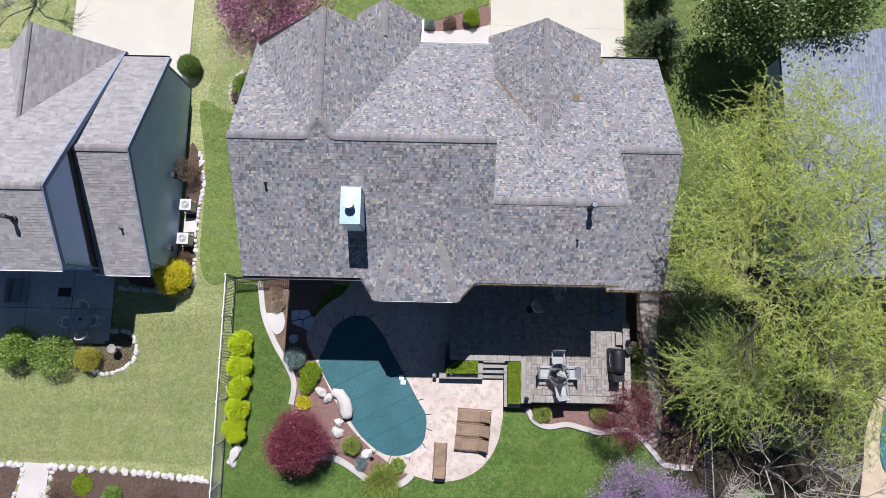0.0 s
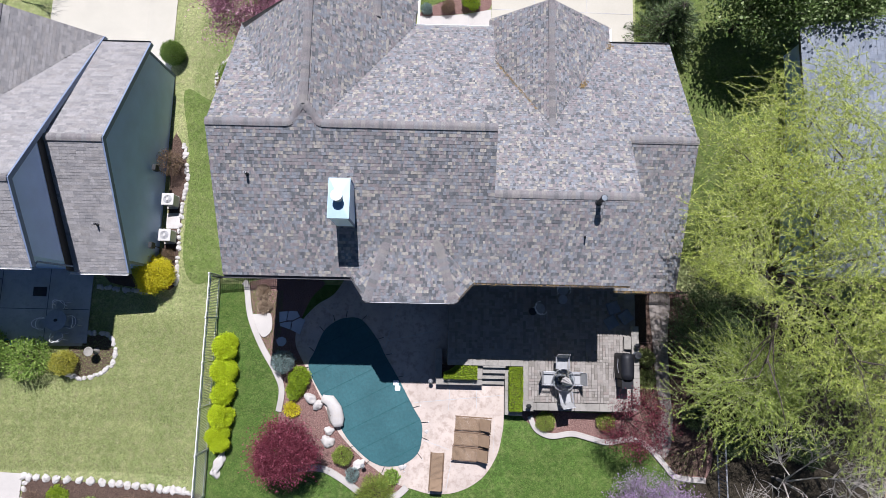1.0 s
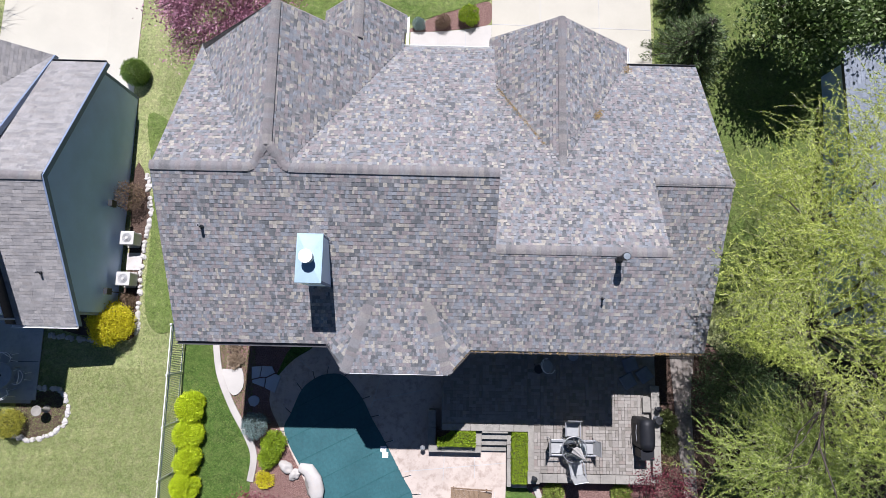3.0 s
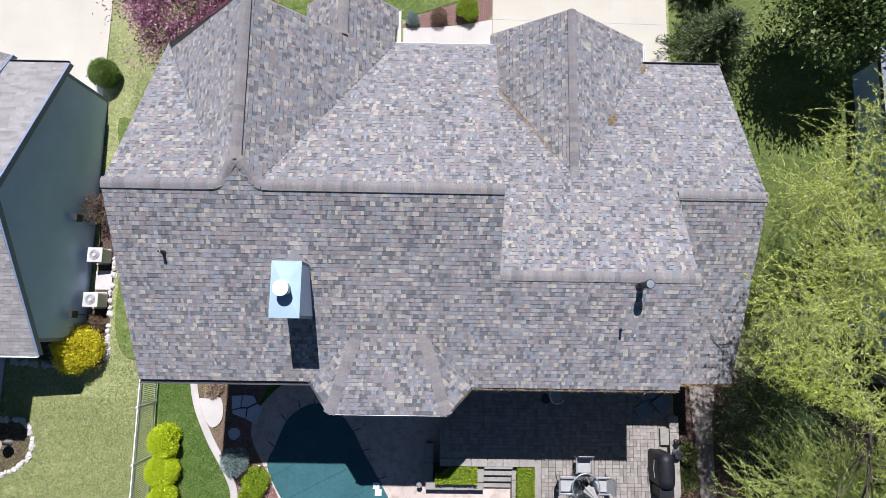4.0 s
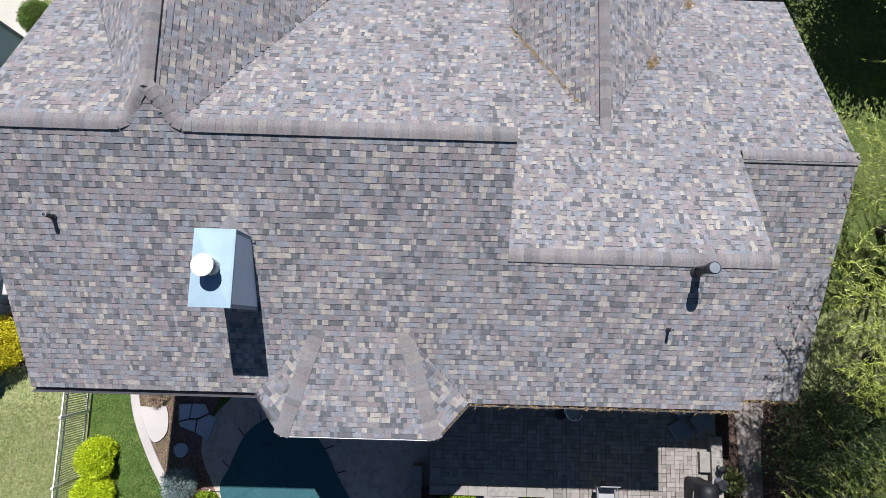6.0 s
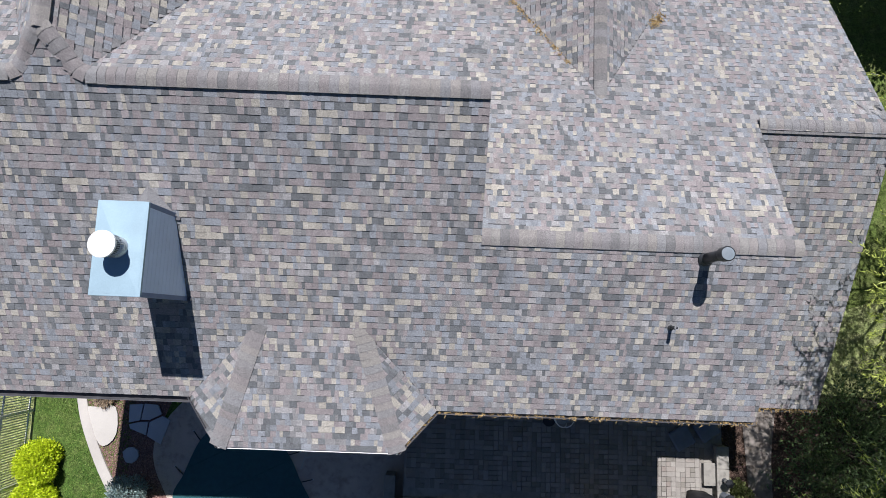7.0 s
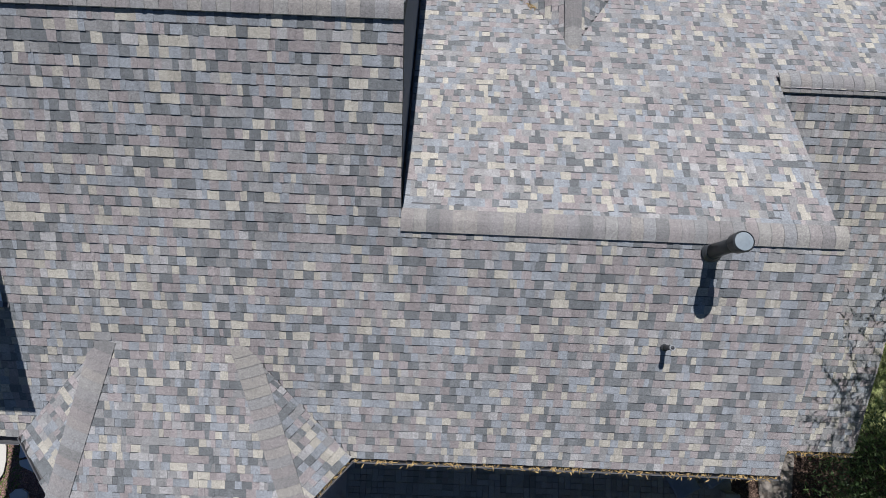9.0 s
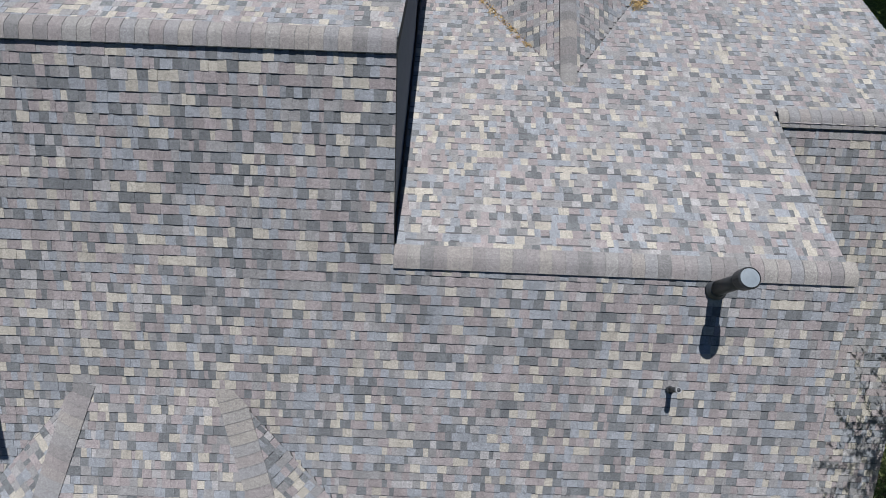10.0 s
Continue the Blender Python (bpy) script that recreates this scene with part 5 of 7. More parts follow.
def patio_table():
    x, y = 5.82, -2.05
    t = thing("patio_table", x, y, PZ, "round glass-topped patio table with a metal rim", "table")
    m = Matrix.Translation((x, y, PZ))
    gl = Nodes("table_glass", 0.03, 0, 0.5)
    gl.colour((0.86, 0.90, 0.90))
    gl.b.inputs["Transmission Weight"].default_value = 1.0
    glass = part("glass_top", lathe([(0.45, 0.70), (0.46, 0.71), (0.46, 0.716), (0.05, 0.718)], 36, m=m), gl.m, t)
    bm = bmesh.new()
    ring = [(x + 0.47 * math.cos(2 * math.pi * k / 32), y + 0.47 * math.sin(2 * math.pi * k / 32), PZ + 0.708) for k in range(33)]
    part("rim", tube(ring, 0.018, 6), GREY_FRAME, t)
    for k in range(4):
        a = math.pi / 4 + k * math.pi / 2
        part("leg", tube([(x + 0.44 * math.cos(a), y + 0.44 * math.sin(a), PZ + 0.70), (x + 0.3 * math.cos(a), y + 0.3 * math.sin(a), PZ + 0.35), (x + 0.46 * math.cos(a), y + 0.46 * math.sin(a), PZ)], 0.016, 6), GREY_FRAME, t)
    u = thing("patio_umbrella", x, y, PZ, "closed grey patio umbrella through the table", "umbrella")
    lean = Vector((0.05, -0.07, 0))
    part("pole", tube([(x, y, PZ + 0.1), (x + lean.x * 0.4, y + lean.y * 0.4, PZ + 1.0), (x + lean.x, y + lean.y, PZ + 2.2)], 0.019, 10), GREY_FRAME, u)
    part("base", lathe([(0.24, 0.005), (0.24, 0.05), (0.05, 0.10), (0.03, 0.16)], 20, m=m), BLACK, u)
    for k in range(8):
        a = 2 * math.pi * k / 8
        d = Vector((math.cos(a), math.sin(a), 0))
        top = Vector((x, y, PZ + 2.15)) + lean
        low = Vector((x, y, PZ + 1.0)) + lean * 0.45 + d * 0.15
        side = Vector((-d.y, d.x, 0))
        bm = bmesh.new()
        vs = [bm.verts.new(q) for q in (top, low + side * 0.075, low + d * 0.06, low - side * 0.075, top + Vector((0, 0, -0.5)))]
        bm.faces.new((vs[0], vs[1], vs[2]))
        bm.faces.new((vs[0], vs[2], vs[3]))
        bm.faces.new((vs[1], vs[4], vs[3], vs[2]))
        part("canopy_fold", bm, CANVAS, u)


patio_table()


def sling_chair():
    t = thing("patio_chair", 0, 0, 0, "grey metal patio chair with a sling seat", "chair", "chairs round the patio table")
    part("seat", box(-0.25, 0.25, -0.24, 0.24, 0.40, 0.415, 0.005), SLING_GREY, t)
    m = Matrix.Translation((0, -0.24, 0.41)) @ Matrix.Rotation(radians(18), 4, "X")
    part("backrest", box(-0.25, 0.25, -0.008, 0.008, 0.02, 0.52, 0.005, m=m), SLING_GREY, t)
    for s in (-1, 1):
        part("side_frame", tube([(s * 0.27, 0.27, 0), (s * 0.27, 0.24, 0.40), (s * 0.27, 0.22, 0.60), (s * 0.27, -0.30, 0.62), (s * 0.27, -0.28, 0.42), (s * 0.27, -0.33, 0)], 0.014, 6), GREY_FRAME, t)
        part("back_post", tube([(s * 0.26, -0.24, 0.41), (s * 0.26, -0.40, 0.93)], 0.013, 6), GREY_FRAME, t)
        part("armrest", box(s * 0.27 - 0.028, s * 0.27 + 0.028, -0.28, 0.22, 0.615, 0.635, 0.008), GREY_FRAME, t)
    part("top_rail", tube([(-0.26, -0.40, 0.93), (0.26, -0.40, 0.93)], 0.013, 6), GREY_FRAME, t)
    return t


chair = sling_chair()
chair.matrix_world = pose(5.80, -1.38, PZ, 0, 0, 180)
for x, y, r in ((5.25, -2.0, -90), (6.36, -2.0, 90), (5.95, -2.80, 10)):
    copy_thing(chair, pose(x, y, PZ, 0, 0, r))


def covered_grill():
    x0, x1, y0, y1 = 8.18, 8.84, -1.95, -0.88
    t = thing("covered_grill", 8.5, -1.4, PZ, "barbecue grill under a black vinyl cover", "grill")
    bm = bmesh.new()
    bmesh.ops.create_cube(bm, size=1)
    bmesh.ops.subdivide_edges(bm, edges=bm.edges[:], cuts=4, use_grid_fill=True)
    for v in bm.verts:
        u = v.co.copy()
        q = max(1.0, (abs(2 * u.x) ** 8 + abs(2 * u.y) ** 8) ** (1 / 8))
        fall = 0.26 * max(0.0, u.z + 0.1) * abs(2 * u.x) ** 1.5 + 0.06 * (2 * u.y) ** 2 * max(0.0, u.z + 0.1)
        v.co = Vector((8.5 + u.x * 0.56 / q, -1.42 + u.y * 1.10 / q, PZ + 0.55 + u.z * 1.1 - fall))
        v.co += 0.03 * Vector((noise.noise(v.co * 3), noise.noise(v.co * 3 + Vector((9, 0, 0))), 0.6 * noise.noise(v.co * 4)))
    part("cover", bm, COVER_BLACK, t, smooth=True)
    part("side_shelf", box(8.25, 8.75, -2.35, -1.98, PZ + 0.82, PZ + 0.88, 0.01), COVER_BLACK, t)
    part("shelf_leg", box(8.3, 8.36, -2.32, -2.0, PZ, PZ + 0.82, 0.01), COVER_BLACK, t)
    part("handle", tube([(8.17, -1.7, PZ + 0.7), (8.14, -1.4, PZ + 0.7), (8.17, -1.1, PZ + 0.7)], 0.012, 6), STEEL, t)
    wall_run(8.62, 9.2, -0.72, -0.15, PZ + 0.15, "grey block grill counter with flat capstones")
    s = thing("side_bin", 9.05, -0.95, PZ, "small blue-grey plastic bin by the grill wall", "bin")
    part("body", lathe([(0.11, 0.0), (0.14, 0.58)], 14, m=Matrix.Translation((9.08, -0.95, PZ))), BLUE_PAD, s)
    part("rim", lathe([(0.15, 0.57), (0.15, 0.60), (0.12, 0.60)], 14, m=Matrix.Translation((9.08, -0.95, PZ))), BLACK, s)


covered_grill()


def side_table(x, y, mat, label, r=0.24, h=0.45):
    t = thing("side_table", x, y, PZ, label, "side table")
    part("top", lathe([(r, h - 0.02), (r, h), (0.03, h + 0.002)], 20, m=Matrix.Translation((x, y, PZ))), mat, t)
    for k in range(3):
        a = 2 * math.pi * k / 3
        part("leg", tube([(x + 0.1 * math.cos(a), y + 0.1 * math.sin(a), PZ + h - 0.02), (x + r * math.cos(a), y + r * math.sin(a), PZ)], 0.012, 5), BLACK, t)


side_table(5.87, 1.40, GREY_FRAME, "round grey side table in the shade", 0.2)
side_table(4.53, 0.85, BLACK, "small black side table in the shade", 0.17)


def cushion(x, y, r):
    t = thing("seat_cushion", 0, 0, 0, "dark grey square cushion on the shaded patio", "cushion", "cushions on the patio")
    part("pad", box(-0.27, 0.27, -0.27, 0.27, 0, 0.12, 0.04), BLUE_PAD, t).matrix_basis = Matrix()
    t.matrix_world = pose(x, y, PZ + 0.002, 0, 0, r)


for x, y, r in ((8.2, 1.1, 20), (8.75, 0.7, 35), (8.1, 0.45, 30)):
    cushion(x, y, r)


# ---- neighbour's house ----
neighbour = thing("neighbour_house", -16.5, 7.3, -1.7, "one-storey neighbour house with slate blue siding and weathered grey shingles", "house")
NX0, NX1 = -15.75, -13.19
N_REAR = (0.0, 0.56, 3.89 - 0.56 * 7.27)
N_FRONT = (0.0, -0.515, 3.89 + 0.515 * 7.27)
NM_X = -15.45
NM_RY, NM_RZ = 5.16, 5.55
NM_REAR = (0.0, (NM_RZ - 3.75) / (NM_RY - 2.05), NM_RZ - (NM_RZ - 3.75) / (NM_RY - 2.05) * NM_RY)
NF = 0.586
NM_FRONT = (0.0, -NF, NM_RZ + NF * NM_RY)
P_NR = [(NX0, 2.12), (NX1, 2.12), (NX1, 7.27), (NX0, 7.27)]
P_NF = [(NX0, 7.27), (NX1, 7.27), (NX1, 12.8), (NX0, 12.8)]
NMX0 = -28.0
P_NMR = [(NMX0, 2.05), (NM_X, 2.05), (NM_X, NM_RY), (NMX0, NM_RY)]
NG_X, NG_Z, NM_FE = -18.29, 3.5, 13.15
ng_y = NM_RY + (NM_RZ - NG_Z) / NF
ng_r = NM_X
NGS = (NG_Z - (NM_RZ - NF * (NM_FE - NM_RY))) / (NM_X - NG_X)
P_NMF = [(NMX0, NM_RY), (NM_X, NM_RY), (NM_X, NM_FE), (NG_X, ng_y), (2 * NG_X - ng_r, NM_FE), (NMX0, NM_FE)]
N_GR, N_GL = (-NGS, 0.0, NG_Z + NGS * NG_X), (NGS, 0.0, NG_Z - NGS * NG_X)
P_NGR = [(NG_X, ng_y), (NM_X, NM_FE), (NG_X, NM_FE)]
P_NGL = [(NG_X, ng_y), (NG_X, NM_FE), (2 * NG_X - ng_r, NM_FE)]
N_PLANES = [(N_REAR, P_NR), (N_FRONT, P_NF), (NM_REAR, P_NMR), (NM_FRONT, P_NMF), (N_GR, P_NGR), (N_GL, P_NGL)]
for pl, plan in N_PLANES:
    deck(pl, plan, DECK, neighbour)
NB = -2.2
profile_wall("wall", NX0 - 0.2, NX1 - 0.04, [(2.6, NB), (2.6, z_a(N_REAR, 2.6)), (7.27, 3.74), (12.4, z_a(N_FRONT, 12.4)), (12.4, NB)], SIDING, neighbour, "slate blue lap siding")
profile_wall("wall", NMX0, NM_X - 0.06, [(2.5, NB), (2.5, z_a(NM_REAR, 2.5)), (NM_RY, NM_RZ - 0.15), (12.5, z_a(NM_FRONT, 12.5)), (12.5, NB)], SIDING, neighbour, "slate blue lap siding")
for pl, a, b in ((N_REAR, (NX1, 2.12), (NX1, 7.27)), (N_FRONT, (NX1, 7.27), (NX1, 12.8)), (NM_REAR, (NM_X, 2.05), (NM_X, NM_RY)), (NM_FRONT, (NM_X, NM_RY), (NM_X, NM_FE))):
    rake((a[0] + 0.03, a[1], zz(pl, *a) + 0.015), (b[0] + 0.03, b[1], zz(pl, *b) + 0.015), TRIM_BLUE, neighbour, 0.07, 0.24)
ne = zz(N_REAR, 0, 2.12)
gutter((NX0, 2.12, ne - 0.02), (NX1, 2.12, ne - 0.02), (0, -1, 0), WHITE, neighbour, 0.10)
me_ = zz(NM_REAR, 0, 2.05)
gutter((NMX0, 2.05, me_ - 0.02), (NM_X, 2.05, me_ - 0.02), (0, -1, 0), WHITE, neighbour, 0.10)
gutter((NX0, 12.8, zz(N_FRONT, 0, 12.8) - 0.02), (NX1, 12.8, zz(N_FRONT, 0, 12.8) - 0.02), (0, 1, 0), GUTTER_DARK, neighbour, 0.10)
part("downpipe", tube([(NM_X - 0.02, 2.0, me_ - 0.1), (NM_X - 0.02, 2.3, me_ - 0.35), (NM_X - 0.02, 2.42, NB + 0.4)], 0.04, 8), TRIM_BLUE, neighbour)
part("corner_board", box(NX1 - 0.06, NX1 + 0.005, 2.56, 2.68, NB, z_a(N_REAR, 2.6) - 0.02), TRIM_BLUE, neighbour)
part("corner_board", box(NX1 - 0.06, NX1 + 0.005, 12.32, 12.44, NB, z_a(N_FRONT, 12.4) - 0.02), TRIM_BLUE, neighbour)
for k in range(48):
    z0 = NB + 0.5 + 0.115 * k
    ya, yb = max(2.68, 7.27 - (3.72 - z0) / 0.56), min(12.32, 7.27 + (3.72 - z0) / 0.515)
    if yb - ya < 0.2:
        break
    bm = bmesh.new()
    vs = [bm.verts.new(q) for q in ((NX1 - 0.04, ya, z0 + 0.12), (NX1 - 0.04, yb, z0 + 0.12), (NX1 - 0.018, yb, z0), (NX1 - 0.018, ya, z0))]
    bm.faces.new(vs)
    part("lap_board", bm, SIDING, neighbour)


bm = bmesh.new()
vs = [bm.verts.new((NM_X - 0.045, y, zz(N_REAR, 0, y) + h)) for y, h in ((2.14, 0.01), (7.25, 0.01), (7.25, 0.45), (2.14, 0.55))]
bm.faces.new(vs)
part("wall_flashing", bm, BLACK, neighbour, "black band where the lower roof meets the wall")


def roof_vent_n(x, y, plane, r, h, label):
    z = zz(plane, x, y)
    t = thing("vent_pipe", x, y, z, label, "vent pipe")
    part("pipe", tube([(x, y, z - 0.03), (x, y, z + h)], r, 14), BLACK_PVC, t, smooth=True)
    part("boot", lathe([(r * 2.2, 0.0), (r * 1.2, 0.08)], 14, m=Matrix.Translation((x, y, z + 0.02))), BLACK_PVC, t, smooth=True)
    part("hood", lathe([(r * 1.3, h - 0.1), (r * 1.4, h), (r * 0.2, h + 0.02)], 14, m=Matrix.Translation((x, y, z))), BLACK_PVC, t)


roof_vent_n(-16.85, 3.95, NM_REAR, 0.075, 0.62, "tall black flue pipe on the neighbour's roof")
roof_vent_n(-14.05, 4.05, N_REAR, 0.03, 0.25, "small black plumbing vent on the neighbour's roof")


def air_conditioner(x, y):
    z = ground_z(x, y)
    t = thing("air_conditioner", x, y, z, "beige outdoor air conditioner with a round fan grille", "air conditioner", "air conditioners beside the wall")
    part("pad", box(x - 0.33, x + 0.33, y - 0.33, y + 0.33, z - 0.02, z + 0.05, 0.01), WALK, t)
    part("casing", box(x - 0.27, x + 0.27, y - 0.27, y + 0.27, z + 0.05, z + 0.74, 0.05), AC_BEIGE, t)
    for s in (-1, 1):
        part("coil_panel", box(x - 0.21, x + 0.21, y + s * 0.27 - 0.006, y + s * 0.27 + 0.006, z + 0.12, z + 0.66), GREY_FRAME, t)
    part("lid", box(x - 0.29, x + 0.29, y - 0.29, y + 0.29, z + 0.74, z + 0.79, 0.03), AC_BEIGE, t)
    g = part("fan_recess", lathe([(0.20, 0.791), (0.20, 0.795), (0.02, 0.796)], 24, m=Matrix.Translation((x, y, z))), GREY_FRAME, t)
    for k in range(3):
        r = 0.07 + 0.05 * k
        part("grille_ring", tube([(x + r * math.cos(2 * math.pi * j / 20), y + r * math.sin(2 * math.pi * j / 20), z + 0.81) for j in range(21)], 0.008, 4), AC_BEIGE, g)
    part("hub", lathe([(0.07, 0.80), (0.06, 0.83)], 14, m=Matrix.Translation((x, y, z))), AC_BEIGE, t)


air_conditioner(-12.62, 5.85)
air_conditioner(-12.62, 4.12)


def meter_box(y, z):
    t = thing("meter_box", -12.98, y, z, "grey utility box with conduit on the siding", "meter box")
    part("case", box(-13.02, -12.86, y - 0.13, y + 0.13, z, z + 0.36, 0.01), BLACK, t)
    part("conduit", tube([(-12.97, y, z), (-12.97, y, ground_z(-12.97, y) - 0.02)], 0.02, 8), BLACK, t)


meter_box(7.15, -0.2)
meter_box(3.55, -0.5)
patch("neighbour_bed", spline([(-13.05, 9.0), (-12.4, 8.6), (-12.05, 7.0), (-12.2, 5.4), (-12.2, 2.9), (-12.3, 1.7), (-13.2, 1.6), (-15.6, 1.9), (-15.6, 2.8), (-13.05, 2.8)], True, 3), 0.02, MULCH_BROWN, "brown mulch bed along the neighbour's wall", "flower bed")
patch("gravel_strip", [(-12.95, 4.55), (-12.25, 4.55), (-12.25, 5.3), (-12.95, 5.3)], 0.04, WHITE_STONE, "white gravel between the air conditioners", "gravel", 0.02)


def stone_row(ctrl, n, size, seed, label, group):
    """A row of rough whitish edging stones."""
    line = spline(ctrl, steps=10)
    rnd = random.Random(seed)
    for k in range(n):
        p = line[min(len(line) - 1, int(k / max(1, n - 1) * (len(line) - 1)))]
        x, y = p[0] + rnd.uniform(-0.04, 0.04), p[1] + rnd.uniform(-0.04, 0.04)
        bm = rock(size * rnd.uniform(0.75, 1.2), size * rnd.uniform(0.6, 0.95), size * 0.6, seed * 97 + k, 2)
        bmesh.ops.rotate(bm, matrix=Matrix.Rotation(rnd.uniform(0, 3), 3, "Z"), verts=bm.verts[:])
        bmesh.ops.translate(bm, vec=(x, y, ground_z(x, y) + size * 0.12), verts=bm.verts[:])
        tagged(part("edging_stone", bm, WHITE_STONE), label, "edging stone", group)


stone_row([(-12.35, 8.7), (-12.05, 7.0), (-12.25, 5.4), (-12.2, 2.9), (-12.2, 1.9)], 34, 0.14, 1, "rough whitish edging stone by the side bed", "stones along the side bed")
stone_row([(-16.4, -0.55), (-15.4, -0.65), (-14.98, -1.6), (-15.4, -2.3), (-16.4, -2.68), (-17.2, -2.5)], 42, 0.12, 2, "rough whitish edging stone round the patio bed", "stones round the patio bed")
stone_row([(-16.1, 1.68), (-14.9, 1.55), (-13.7, 1.5)], 15, 0.14, 9, "rough grey stone at the shaded bed", "stones at the shaded bed")
stone_row([(-23.5, -7.15), (-20.2, -7.12)], 24, 0.17, 3, "rough white stone along the rear bed", "stones along the rear bed")
stone_row([(-18.7, -7.2), (-14.1, -7.4), (-10.75, -7.55)], 78, 0.17, 4, "rough white stone along the rear bed", "stones along the rear bed")
stone_row([(-20.0, -7.4), (-20.5, -9.5)], 7, 0.15, 5, "rough white stone beside the rear path", "stones beside the rear path")
stone_row([(-18.6, -7.5), (-18.75, -9.0)], 5, 0.15, 6, "rough white stone beside the rear path", "stones beside the rear path")
stone_row([(-10.45, 11.2), (-10.9, 11.7), (-10.95, 12.3), (-10.7, 12.9), (-10.3, 13.1)], 14, 0.115, 7, "whitish stone round the corner bed", "stones round the corner bed")
patch("rear_bed", [(-24, -7.2), (-20.1, -7.2), (-20.5, -9.8), (-18.8, -9.8), (-18.6, -7.25), (-14.1, -7.45), (-10.1, -7.6), (-10.1, -14), (-24, -14)], 0.015, MULCH_BROWN, "brown mulch bed behind the neighbour's lawn", "flower bed")
patch("rear_path", [(-19.95, -7.0), (-18.7, -7.05), (-18.8, -10.5), (-20.4, -10.5)], 0.03, WALK, "pale stone path through the rear bed", "path", 0.03)
patch("round_bed", spline([(-17.2, -1.1), (-16.3, -0.7), (-15.45, -0.75), (-15.05, -1.65), (-15.5, -2.25), (-16.4, -2.6), (-17.2, -2.45)], True, 4), 0.02, MULCH_BROWN, "brown mulch bed with a bird bath", "flower bed")
patch("corner_bed", spline([(-10.0, 11.3), (-10.75, 11.5), (-10.85, 12.3), (-10.55, 12.95), (-9.9, 13.0), (-9.0, 12.3)], True, 4), 0.02, MULCH_BROWN, "small mulch bed at the house corner", "flower bed")
patch("neighbour_patio", [(-26, 3.2), (-16.4, 3.2), (-16.4, -1.05), (-26, -1.05)], 0.03, PATIO_GREY, "grey concrete slab patio of the neighbour", "patio", 0.04)
slab_joints("trim_patio_joint", [((-26, 0.55), (-16.45, 0.55)), ((-18.45, 2.9), (-18.45, -1.0)), ((-20.75, 2.9), (-20.75, -1.0))], 0.068, GUTTER_DARK)
tagged(part("curb_patio", ribbon([(-26, -1.12), (-16.6, -1.12)], 0.14, 0.02, 0.06), CURB), "pale concrete edge of the neighbour's patio", "edging", kind="structure")


def bird_bath(x, y):
    z = ground_z(x, y)
    t = thing("bird_bath", x, y, z, "grey stone bird bath in the mulch", "bird bath")
    m = Matrix.Translation((x, y, z))
    part("pedestal", lathe([(0.17, 0), (0.16, 0.05), (0.08, 0.14), (0.07, 0.5), (0.12, 0.58)], 18, m=m), BLOCK, t, smooth=True)
    part("bowl", lathe([(0.08, 0.56), (0.20, 0.63), (0.225, 0.67), (0.20, 0.67), (0.15, 0.63), (0.02, 0.62)], 24, m=m), BLOCK, t, smooth=True)


bird_bath(-15.9, -1.4)


def flower_pot(x, y):
    z = ground_z(x, y) + 0.08
    t = thing("flower_pot", x, y, z, "blue glazed flower pot at the patio edge", "flower pot")
    m = Matrix.Translation((x, y, z))
    part("pot", lathe([(0.13, 0.0), (0.19, 0.26), (0.21, 0.27), (0.21, 0.31), (0.18, 0.31), (0.17, 0.25)], 20, m=m), TEAL, t, smooth=True)
    part("soil", lathe([(0.17, 0.245), (0.17, 0.25), (0.02, 0.255)], 16, m=m), MULCH_BROWN, t)


flower_pot(-19.96, -1.12)


def wire_chair():
    t = thing("garden_chair", 0, 0, 0, "white tubular garden chair on the shaded slab", "chair", "chairs round the neighbour's table")
    part("seat", lathe([(0.22, 0.42), (0.23, 0.44), (0.02, 0.44)], 18), SLING_GREY, t)
    part("back_hoop", tube([(0.25 * math.cos(a), 0.25 * math.sin(a), 0.45 + 0.42 * math.sin(max(0, a)) ** 0.5) for a in [math.pi * k / 12 for k in range(13)]], 0.014, 6), WHITE, t)
    part("arm_hoop", tube([(0.30 * math.cos(a), 0.26 * math.sin(a) - 0.02, 0.62) for a in [-0.6 + (math.pi + 1.2) * k / 14 for k in range(15)]], 0.013, 6), WHITE, t)
    for k in range(4):
        a = math.pi / 4 + k * math.pi / 2
        part("leg", tube([(0.16 * math.cos(a), 0.16 * math.sin(a), 0.42), (0.24 * math.cos(a), 0.24 * math.sin(a), 0)], 0.012, 5), WHITE, t)
    return t


nz = -1.9 + 0.07
wc = wire_chair()
wc.matrix_world = pose(-17.5, 0.72, nz, 0, 0, 0)
for x, y, r in ((-18.25, -0.15, 90), (-16.85, -0.05, -90), (-17.45, -0.75, 180)):
    copy_thing(wc, pose(x, y, nz, 0, 0, r))
for x, y, r in ((5.88, 1.82, 0), (4.85, 0.98, 120)):
    seat = copy_thing(wc, pose(x, y, PZ + 0.006, 0, 0, r))
    seat["label"], seat["group"] = "white tubular garden chair on the shaded patio", ""


